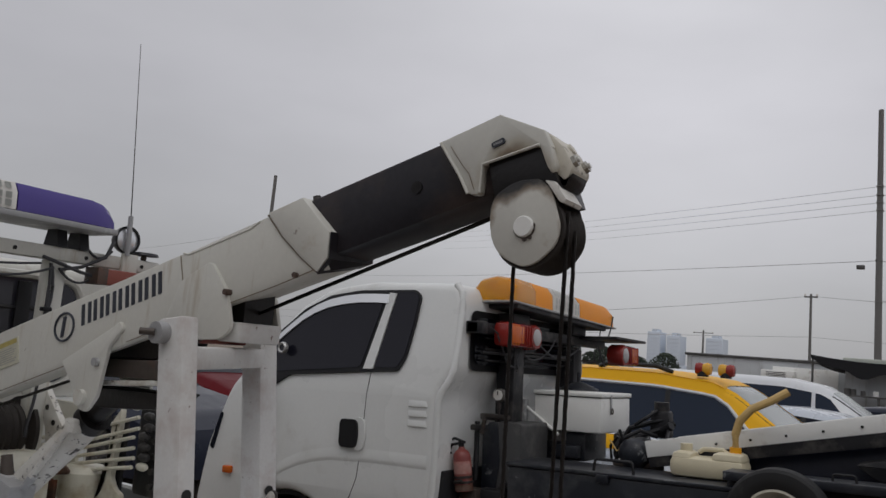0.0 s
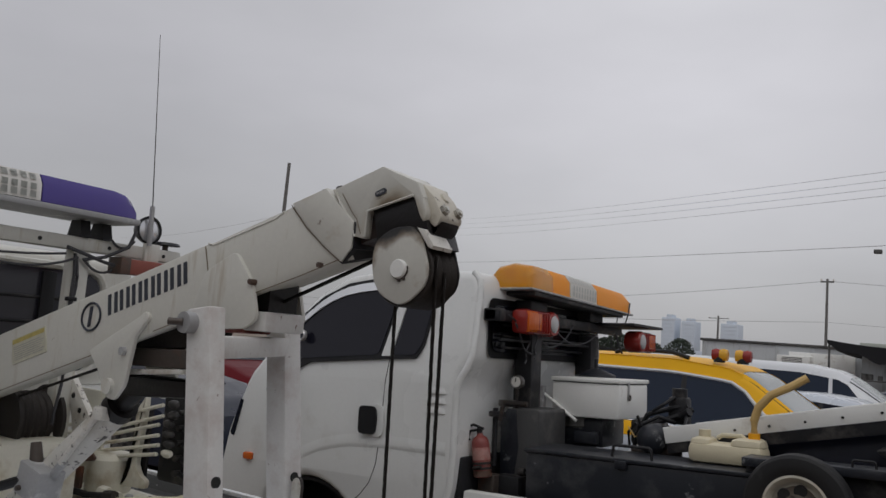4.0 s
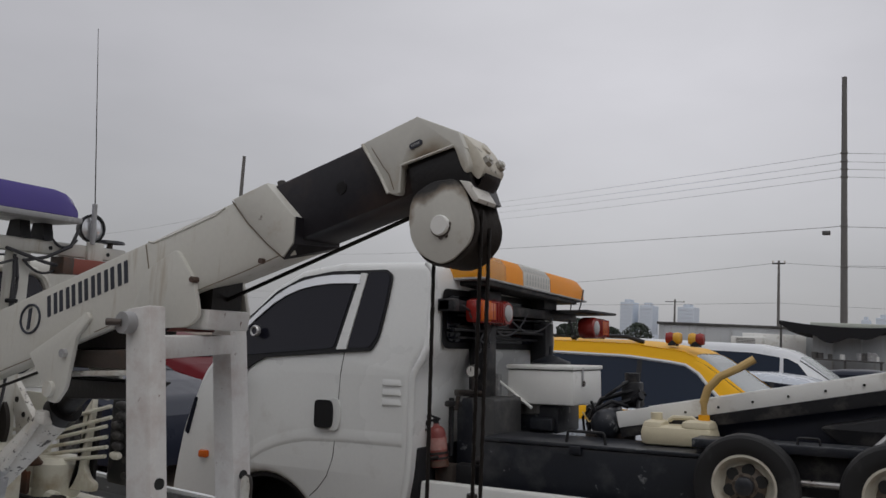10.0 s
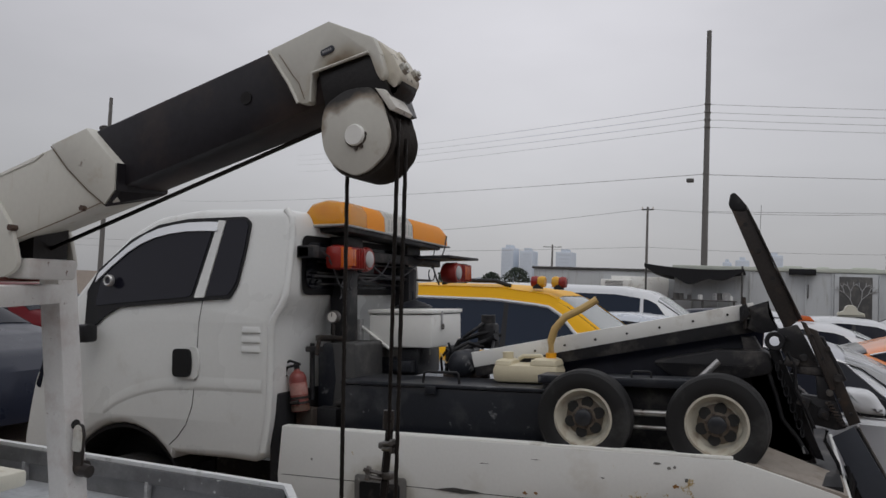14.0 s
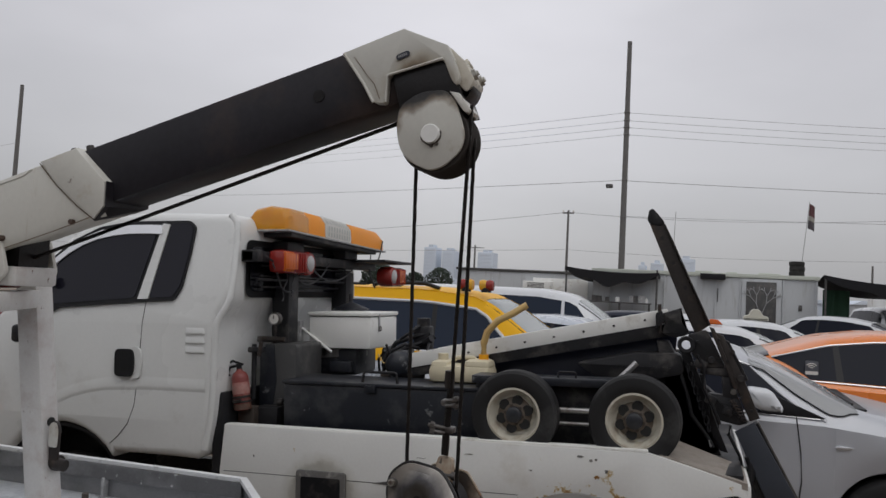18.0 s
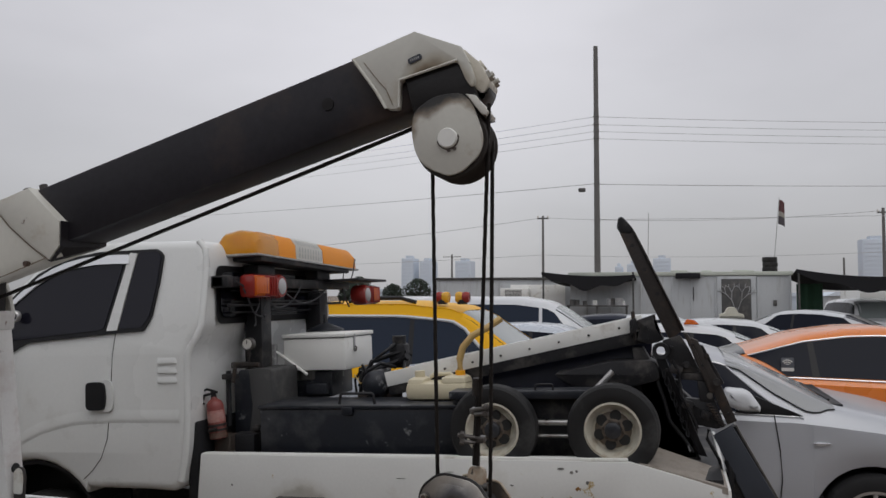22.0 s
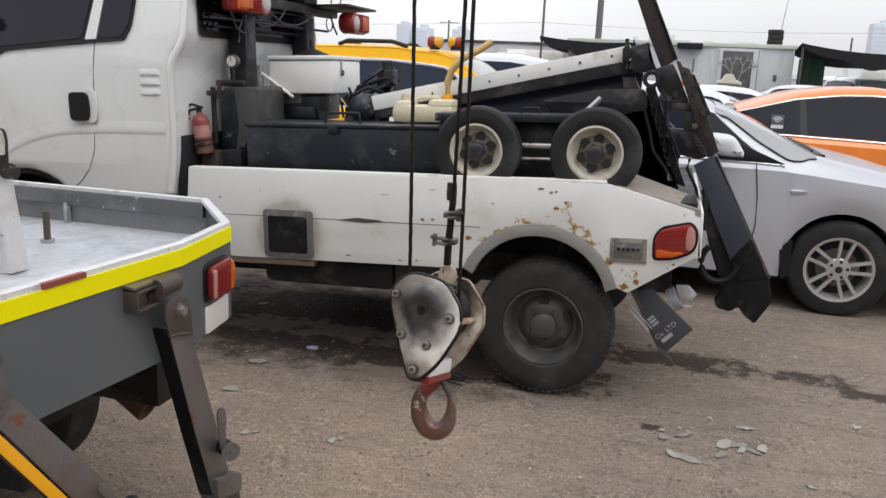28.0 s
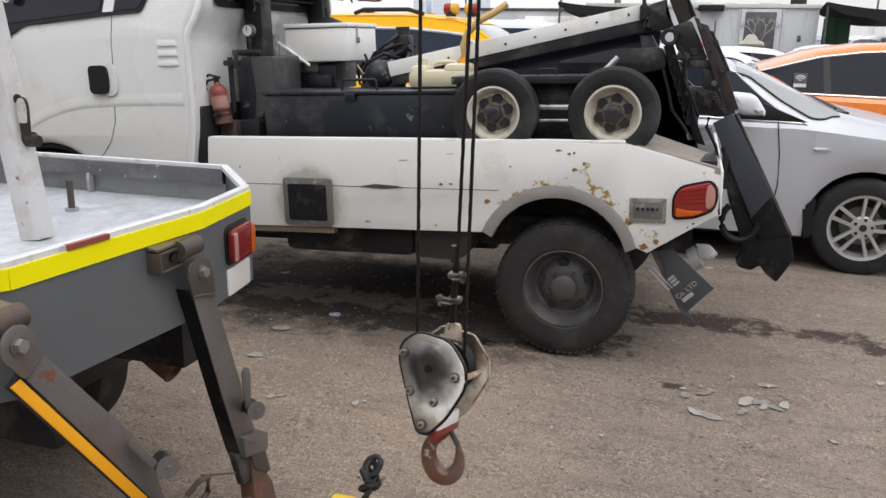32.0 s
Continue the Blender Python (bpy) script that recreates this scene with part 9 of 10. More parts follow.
ORANGE = dict(SEDAN, top=[(-2.40, 0.65), (-2.36, 0.97), (-2.22, 1.10), (-1.78, 1.155), (-1.13, 1.325), (-0.68, 1.47), (-0.30, 1.53), (0.0, 1.543), (0.30, 1.51), (0.62, 1.395), (1.15, 1.14), (1.60, 1.06), (2.08, 0.925), (2.32, 0.756), (2.40, 0.525)],
              belt=[(-2.40, 0.61), (-2.30, 0.95), (-1.80, 1.09), (-0.8, 1.085), (0.0, 1.064), (0.6, 1.04), (1.15, 1.0), (1.6, 0.966), (2.08, 0.84), (2.32, 0.69), (2.40, 0.48)], glass=((-0.84, 0.97), (-1.16, 0.42)), rear=(-1.72, -1.18), split=-0.60)
VAN = dict(L=5.1, W=1.92, sill=0.30, top=[(-2.55, 0.8), (-2.52, 1.4), (-2.40, 1.85), (-2.1, 1.92), (0.6, 1.92), (1.05, 1.84), (1.25, 1.72), (1.95, 1.20), (2.3, 1.05), (2.50, 0.80), (2.55, 0.5)],
           belt=[(-2.55, 0.75), (-2.45, 1.12), (-1.5, 1.13), (1.5, 1.08), (1.95, 1.05), (2.3, 0.92), (2.5, 0.72), (2.55, 0.45)], wheels=(-1.65, 1.60), R=0.34,
           glass=((-2.25, 1.80), (-2.20, 1.18)), screen=(1.20, 1.93), rear=(-2.5, -2.4), split=0.98, pillar=1)


def car(name, at, spec, paint, label, roof_paint=None, group="", zs=1.0, roof_k=None, trim=CHROME, rim_mat=ALLOY, side_glass=CAR_GLASS, screen_glass=PALE_GLASS, alloy=False, top_trim=False, seals=True):
    """A parked car along its own x (front at +x), standing on its wheels; its shell is lofted from cross-sections."""
    root = thing(name, at, label, "taxi" if "taxi" in label else "car", group)
    W = spec["W"] / 2
    wr = spec["R"] + 0.045

    def z_bottom(x):
        z = spec["sill"]
        for wx in spec["wheels"]:
            if abs(x - wx) < wr:
                z = max(z, spec["R"] + math.sqrt(wr * wr - (x - wx) ** 2))
        return z

    def top(x):
        z = lerp_table(spec["top"], x)
        return z * zs if roof_k is None or z < 1.0 else zs + (z - 1.0) * roof_k

    def belt(x):
        return min(lerp_table(spec["belt"], x) * zs, top(x) - 0.02)

    half = spec["L"] / 2

    def plan(x):
        k = max(0.0, abs(x) - half + 0.55) / 0.55
        return W * (1 - 0.16 * k**2.2)

    def roof_half(x):
        k = min(1.0, max(0.0, (top(x) - belt(x)) / 0.5))
        return plan(x) * (0.90 - 0.20 * k)

    def section(x):
        zb, zbelt, zt, w = z_bottom(x), belt(x), top(x), plan(x)
        zb = min(zb, zbelt - 0.03)
        wt = roof_half(x)
        zm = zb + (zbelt - zb) * 0.55
        up = zt - zbelt
        return [(w * 0.70, zb), (w * 0.955, zb + 0.004), (w * 0.985, zb + (zm - zb) * 0.5), (w, zm), (w * 0.985, zbelt - 0.03 - up * 0.02), (w * 0.95, zbelt),
                (w * 0.95 * 0.63 + wt * 0.37, zbelt + up * 0.333), (w * 0.95 * 0.25 + wt * 0.75, zbelt + up * 0.675), (wt, zt - up * 0.10 - 0.008), (wt * 0.90, zt - up * 0.035 - 0.002), (wt * 0.6, zt - 0.004 * up), (0.0, zt)]

    xs = sorted(set([round(float(v), 3) for v in np.linspace(-half, half, 61)] + [round(wx + wr * math.cos(a), 3) for wx in spec["wheels"] for a in np.linspace(0, math.pi, 15)]))
    rows = []
    for x in xs:
        s = section(x)
        rows.append([(x, y, z) for y, z in s] + [(x, -y, z) for y, z in s[-2::-1]])
    bm = new_bm()
    vs = grid_sheet(bm, rows)
    bm.faces.new(vs[0][::-1]), bm.faces.new(vs[-1])
    bmesh.ops.recalc_face_normals(bm, faces=bm.faces)
    body = part("body", bm, paint, root)

    def side_point(x, v, s):
        """v from the belt (0) to the roof edge (1)."""
        zbelt, zt, w, wt = belt(x), top(x), plan(x) * 0.95, roof_half(x)
        ze = zt - (zt - zbelt) * 0.10 - 0.008
        return Vector((x, s * (w + (wt - w) * v + 0.009), zbelt + (ze - zbelt) * v))

    (r0, f0), (r1, f1) = spec["glass"]

    def pane(x0, x1, x2, x3, s, nm, mat, v0=0.07, v1=0.93, off=0.0):
        bm = new_bm()
        rows_ = []
        for j in range(7):
            v = v0 + (v1 - v0) * j / 6
            k = j / 6
            a, b = x0 + (x2 - x0) * k, x1 + (x3 - x1) * k
            rows_.append([side_point(a + (b - a) * i / 8, v, s) + Vector((0, s * off, 0)) for i in range(9)])
        grid_sheet(bm, rows_)
        return part(nm, bm, mat, root)

    for s in (-1, 1):
        m = spec["split"]
        vt = 0.93 if roof_paint is None else 0.85
        pane(r0, m - 0.03, r1, m - 0.05, s, "rear_side_window", side_glass, 0.07, vt)
        pane(m + 0.03, f0, m + 0.0, f1, s, "front_side_window", side_glass, 0.07, vt)
        pane(m - 0.03, m + 0.03, m - 0.05, m, s, "door_pillar", paint if "pillar" in spec else BLACK_PLASTIC, 0.07, vt)
        bm = new_bm()
        pipe(bm, [side_point(x, 0.03, s) for x in np.linspace(r0, f0, 12)], 0.008, 6)
        part("belt_trim", bm, trim, root)
        if top_trim:
            bm = new_bm()
            pipe(bm, [side_point(x, 0.955, s) for x in np.linspace(r1, f1, 14)] + [side_point(f1 + (f0 + 0.04 - f1) * u, 0.955 * (1 - u), s) for u in np.linspace(0.1, 1, 7)], 0.008, 6)
            part("window_trim", bm, trim, root)
        if roof_paint is not None:
            bm = new_bm()
            cols = np.linspace(r1 - 0.15, f1, 20)
            band_rows = [[side_point(x, v, s) + Vector((0, s * 0.002, 0)) for x in cols] for v in (0.87, 0.94, 1.0)]
            band_rows.append([Vector((x, s * roof_half(x) * 0.985, top(x) - 0.05 * (top(x) - belt(x)) + 0.0085)) for x in cols])
            grid_sheet(bm, band_rows)
            part("roof_side", bm, roof_paint, root)
            def glass_edge(x):
                return vt if x < f1 else max(0.0, vt - (vt - 0.07) * (x - f1) / (f0 - f1))

            bm = new_bm()
            rows_ = []
            for x in np.linspace(f1 - 0.02, f0 + 0.12, 16):
                lift = top(x) - belt(x)
                line = [side_point(x, v, s) + Vector((0, s * 0.003, 0)) for v in np.linspace(glass_edge(x), 1.0, 5)]
                line.append(Vector((x, s * roof_half(x) * 0.925, top(x) - 0.035 * lift + 0.009)))
                rows_.append(line)
            grid_sheet(bm, rows_)
            part("roof_pillar", bm, roof_paint, root)
            bm = new_bm()
            pipe(bm, [side_point(x, glass_edge(x) + 0.02, s) + Vector((0, s * 0.004, 0)) for x in np.linspace(r1, f0 - 0.03, 22)], 0.017, 6)
            part("window_trim", bm, WHITE_PAINT, root)
            bm = new_bm()
            grid_sheet(bm, [[Vector((x, s * (plan(x) * w + 0.004), belt(x) + z)) for x in np.linspace(-2.0, 0.9, 12)] for w, z in ((0.952, 0.012), (0.987, -0.04), (0.995, -0.12))])
            part("belt_band", bm, roof_paint, root)

    def roof_z(x, r):
        """Height of the shell at r times its half width up there."""
        up = top(x) - belt(x)
        return top(x) - float(np.interp(r, (0.0, 0.6, 0.9, 1.0), (0.0, 0.004 * up, 0.035 * up + 0.002, 0.10 * up + 0.008)))

    def top_pane(xa, xb, nm, mat, wide=0.97):
        bm = new_bm()
        grid_sheet(bm, [[(x, roof_half(x) * wide * u, roof_z(x, abs(u) * wide) + 0.008) for u in np.linspace(-1, 1, 15)] for x in np.linspace(xa, xb, 9)])
        pane_ = part(nm, bm, mat, root)
        for sd in (-1, 1) if seals else ():
            bm = new_bm()
            pipe(bm, [(x, sd * roof_half(x) * (wide + 0.01), roof_z(x, min(1.0, wide + 0.01)) + 0.006) for x in np.linspace(xa, xb, 9)], 0.006, 5)
            part("screen_seal", bm, BLACK_PLASTIC, pane_)

    top_pane(*spec["screen"], "windscreen", screen_glass)
    top_pane(*spec["rear"], "rear_window", side_glass)
    if roof_paint is not None:
        bm = new_bm()
        xa, xb = r1 - 0.15, spec["screen"][0] - 0.02
        grid_sheet(bm, [[(x, roof_half(x) * u, top(x) - (0.10 * (top(x) - belt(x)) * max(0, abs(u) - 0.6) / 0.4) ** 1.0 * 0.5 + 0.007) for u in np.linspace(-1, 1, 13)] for x in np.linspace(xa, xb, 20)])
        part("roof", bm, roof_paint, root)
    for wx in spec["wheels"]:
        for s in (-1, 1):
            if alloy:
                alloy_wheel(root, wx, s * (W - 0.11), spec["R"], s)
            else:
                wheel("wheel", root, wx, s * (W - 0.11), spec["R"], spec["R"], 0.20, spec["R"] * 0.66, RUBBER, rim_mat, s, holes=5)
    part("underbody", made(box, -half + 0.3, half - 0.3, -W * 0.8, W * 0.8, 0.2, 0.5), BLACK_PLASTIC, root)
    return root, side_point, belt, top, plan


def alloy_wheel(root, x, y, R, f):
    w = 0.105
    rim_r = R * 0.66
    bm = made(lathe, [(rim_r, -w * 0.8), (rim_r + 0.01, -w * 0.95), (R * 0.86, -w), (R * 0.95, -w * 0.9), (R, -w * 0.6), (R, w * 0.6), (R * 0.95, w * 0.9), (R * 0.86, w), (rim_r + 0.01, w * 0.95), (rim_r, w * 0.8)], (x, y, R), "Y", 48, ring_shut=True)
    part("tyre", bm, DOLLY_RUBBER, root)
    bm = made(lathe, [(rim_r + 0.008, f * w * 0.9), (rim_r - 0.012, f * w * 0.86), (rim_r - 0.03, f * w * 0.3), (rim_r - 0.03, -f * w * 0.6)], (x, y, R), "Y", 48, caps=False)
    rim = part("rim", bm, ALLOY, root, "silver ten-spoke alloy rim")
    part("wheel_back", made(lathe, [(0.0, 0), (rim_r - 0.03, 0), (rim_r - 0.03, -f * 0.01), (0.0, -f * 0.01)], (x, y - f * 0.02, R), "Y", 32), SEAM, root)
    yf = y + f * w * 0.78
    part("brake_disc", made(lathe, [(0.0, 0.0), (0.135, 0.0), (0.135, f * 0.01), (0.0, f * 0.01)], (x, y - f * 0.012, R), "Y", 32), HATCH_GREY, root)
    part("brake_caliper", made(box, x + 0.07, x + 0.145, y - 0.02, y + 0.02, R - 0.045, R + 0.055, 0.012), MARKER_STEEL, root)
    for k in range(5):
        for d in (-1, 1):
            mid = 2 * math.pi * k / 5 + 0.13
            bm = new_bm()
            for rr, turn_, hw, dy in ((0.055, 0.42, 0.013, 0.0), (0.12, 0.27, 0.011, 0.003), (rim_r - 0.006, 0.205, 0.0145, 0.006)):
                ca, sa = math.cos(mid + d * turn_), math.sin(mid + d * turn_)
                for sgn in (-1, 1):
                    for depth, k_ in ((0.0, 0.75), (-0.02, 1.0)):
                        bm.verts.new((x + rr * ca - sgn * hw * k_ * sa, yf + f * (dy + depth), R + rr * sa + sgn * hw * k_ * ca))
            bmesh.ops.convex_hull(bm, input=bm.verts)
            part("spoke", bm, ALLOY, rim)
    part("hub_cap", made(lathe, [(0.0, f * 0.006), (0.030, f * 0.006), (0.070, f * 0.003), (0.080, -f * 0.008), (0.080, -f * 0.03)], (x, yf, R), "Y", 24), ALLOY, rim)
    part("centre_cap", made(rod, (x, yf - f * 0.01, R), (x, yf + f * 0.011, R), 0.024, seg=20), SEAM, rim)
    for k in range(5):
        a = 2 * math.pi * k / 5 + 0.13
        part("wheel_nut", made(rod, (x + 0.056 * math.cos(a), yf - f * 0.02, R + 0.056 * math.sin(a)), (x + 0.056 * math.cos(a), yf + f * 0.008, R + 0.056 * math.sin(a)), 0.011, seg=8), SEAM, rim)


def build_cars():
    # silver sedan beside the tow gear
    root, sp, belt, top, plan = car("silver_sedan", pose(0.30, 3.075, 0), SILVER, SILVER_PAINT, "silver sedan parked nose out beyond the tow truck", alloy=True, top_trim=True, screen_glass=GREY_GLASS, seals=False)
    # the windscreen curves round to slim pillars
    def pillar(x):
        zp = float(np.interp(x, (0.40, 0.506, 0.806, 1.0, 1.08, 1.20), (1.425, 1.381, 1.169, 1.062, 1.050, 1.092)))
        return min(0.96, max(0.04, (zp - belt(x)) / (0.9 * (top(x) - belt(x)) - 0.008)))

    for sd in (-1, 1):
        bm = new_bm()
        rows = []
        for x in np.linspace(0.50, 1.19, 16):
            line = [sp(x, v, sd) + Vector((0, sd * 0.003, 0.001)) for v in np.linspace(pillar(x), 1.0, 5)]
            rows.append(line + [sp(x, 1.0, sd) + Vector((0, -sd * 0.024, 0.014))])
        grid_sheet(bm, rows)
        edge = part("windscreen_side", bm, GREY_GLASS, root)
        part("screen_seal", made(pipe, [sp(x, pillar(x) - 0.012, sd) + Vector((0, sd * 0.004, 0)) for x in np.linspace(0.50, 1.19, 16)], 0.005, 6), BLACK_PLASTIC, edge)
    bm = new_bm()
    shell = rounded([(0.47, 1.12), (0.58, 1.070), (0.695, 1.072), (0.700, 1.105), (0.640, 1.195), (0.600, 1.218), (0.47, 1.228)], 0.035)
    soft_prism(bm, shell, -1.13, -0.97, 0.045)
    mirror = part("wing_mirror", bm, WHITE_PAINT, root, "white wing mirror")
    part("mirror_seam", made(prism, rounded([(0.56, 1.072), (0.60, 1.060), (0.69, 1.062), (0.69, 1.074), (0.60, 1.074)], 0.004), -1.115, -0.98), BLACK_PLASTIC, mirror)
    part("mirror_foot", made(prism, [(0.55, 1.035), (0.99, 1.030), (0.80, 1.105), (0.62, 1.18)], -0.885, -0.865, 0.004), BLACK_PLASTIC, root)
    for pts in ([(0.80, 1.03), (0.832, 0.80), (0.842, 0.60), (0.82, 0.42)],):
        bm = new_bm()
        pipe(bm, [(x, -plan(x) * (1.0 if z < 0.85 else 0.985) - 0.0005, z) for x, z in pts], 0.004, 6)
        part("door_gap", bm, SEAM, root)
    part("side_repeater", made(prism, rounded([(1.035, 0.857), (1.06, 0.842), (1.13, 0.846), (1.15, 0.862), (1.06, 0.868)], 0.008), -0.925, -0.905, 0.003), CHROME, root)
    part("wheel_arch_flap", made(prism, rounded([(1.02, 0.45), (1.10, 0.52), (1.10, 0.25), (1.05, 0.24)], 0.02), -0.90, -0.70), BLACK_PLASTIC, root)
    part("cowl", made(box, 1.15, 1.27, -0.66, 0.66, 1.076, 1.092, 0.006), BLACK_PLASTIC, root)
    part("wiper", made(pipe, [(1.20, -0.52, 1.105), (1.14, -0.2, 1.135), (1.10, 0.1, 1.155)], 0.008), BLACK_PLASTIC, root)
    # orange taxi
    root, sp, belt, top, plan = car("orange_taxi", pose(2.25, 4.92, 0.02), ORANGE, ORANGE_PAINT, "orange taxi sedan with dark windows", top_trim=True)
    st = part("quarter_sticker", made(box, -0.885, -0.775, -0.84, -0.832, 1.145, 1.27, 0.008), surface("dark sticker", (0.10, 0.105, 0.12), 0.5), root, "dark sticker with pale wireless arcs")
    for k in range(3):
        bm = new_bm()
        r = 0.016 + 0.018 * k
        pipe(bm, [(-0.832 + r * math.cos(a), -0.843, 1.195 + r * math.sin(a)) for a in np.linspace(0.7, 2.44, 9)], 0.005, 6)
        part("sticker_arc", bm, GRILLE_WHITE, st)
    part("sticker_bar", made(box, -0.882, -0.778, -0.843, -0.839, 1.148, 1.178), GRILLE_WHITE, st)
    # yellow and pale off-roader behind the tow truck
    root, sp, belt, top, plan = car("yellow_taxi_wagon", pose(-2.02, 5.03, 0), SUV, PALE_CAR, "pale silver taxi wagon with a yellow roof and beacons", roof_paint=YELLOW_CAR, side_glass=BLUE_GLASS)
    for x, first, second in ((0.10, RED_LENS, BEACON_YELLOW), (0.32, BEACON_YELLOW, RED_LENS)):
        b = part("roof_beacon", made(lathe, [(0.0, 0.0), (0.055, 0.0), (0.05, 0.05), (0.0, 0.055)], (x, -0.52, 1.745), "Z", 16), BLACK_PLASTIC, root, "small red and amber beacon")
        part("beacon_lens", made(lathe, [(0.0, -0.045), (0.052, -0.036), (0.062, 0.0), (0.052, 0.036), (0.0, 0.042)], (x - 0.03, -0.52, 1.82), "X", 18), first, root)
        part("beacon_lens", made(lathe, [(0.0, -0.042), (0.052, -0.036), (0.062, 0.0), (0.052, 0.036), (0.0, 0.045)], (x + 0.042, -0.52, 1.82), "X", 18), second, root)
    part("wing_mirror", made(box, 0.72, 0.88, -1.08, -0.93, 1.08, 1.24, 0.05), BLACK_PLASTIC, root)
    part("roof_rail", made(pipe, [(-0.95, -0.56, 1.765), (-0.85, -0.56, 1.805), (-0.35, -0.56, 1.81), (-0.18, -0.56, 1.765)], 0.022), BLACK_PLASTIC, root)
    # pale saloon and white van further back
    car("silver_saloon", pose(-1.35, 7.35, 0), SEDAN, PALE_CAR, "pale silver-blue saloon between the wagon and the van")
    car("white_van", pose(-2.62, 10.1, 0), VAN, WHITE_PAINT, "white passenger van with dark side windows", zs=0.95, side_glass=BLUE_GLASS, screen_glass=PALE_GLASS)
    car("dark_saloon", pose(-0.6, 13.2, 0), SEDAN, NAVY_CAR, "dark navy saloon beyond the white van")
    # row of white taxis
    for x, y, lamp in ((0.65, 7.6, "amber"), (1.35, 10.6, "cream"), (0.1, 13.2, ""), ):
        root, *_ = car("white_taxi", pose(x, y, 0), SEDAN, WHITE_PAINT, "white taxi sedan parked in a row", group="row of white taxis")
        if lamp == "amber":
            part("roof_lamp", made(prism, rounded([(-0.10, 1.47), (0.10, 1.47), (0.04, 1.53), (-0.06, 1.54)], 0.02), -0.52, -0.44, 0.01), ORANGE_LENS, root, "small orange roof lamp")
        if lamp == "cream":
            part("roof_sign", made(prism, rounded([(-0.20, 1.475), (0.20, 1.475), (0.185, 1.535), (0.10, 1.56), (0.065, 1.63), (0.03, 1.655), (-0.05, 1.655), (-0.085, 1.62), (-0.11, 1.56), (-0.19, 1.535)], 0.02), -0.12, 0.12, 0.025), SIGN_CREAM, root, "dull cream taxi roof sign")
    root, *_ = car("white_sedan", pose(3.45, 18.4, 0, 0, 0, 160), SEDAN, WHITE_PAINT, "white sedan showing its tail by the container hut", zs=1.02)
    for s in (-1, 1):
        part("tail_lamp", made(box, -2.37, -2.20, s * 0.72 - 0.13, s * 0.72 + 0.13, 0.90, 1.03, 0.03), RED_LENS, root, "red tail lamp")
    car("white_wagon", pose(6.0, 22.5, 0, 0, 0, -80), SUV, WHITE_PAINT, "white wagon under the dark awning")
    # by the front of the tow truck
    car("navy_saloon", pose(-8.9, 2.6, 0, 0, 0, 3), SEDAN, NAVY_CAR, "dark navy saloon beyond the tow truck cab", zs=1.03, screen_glass=CAR_GLASS, trim=BLACK_PLASTIC, rim_mat=TRUCK_RIM)
    car("red_saloon", pose(-11.4, 6.2, 0, 0, 0, 0), SEDAN, RED_CAR, "red saloon parked behind the navy saloon", zs=1.03, screen_glass=CAR_GLASS, trim=BLACK_PLASTIC, rim_mat=TRUCK_RIM)


build_cars()


def build_back_wall():
    # unseen plain wall, added behind the camera to close the yard and shape reflections
    bm = made(box, -40, 40, -13.4, -13.0, -0.1, 5.2)
    solo("wall_yard", bm, BACK_WALL, "unseen plain wall added behind the camera for reflections", "wall", kind="structure")


build_back_wall()


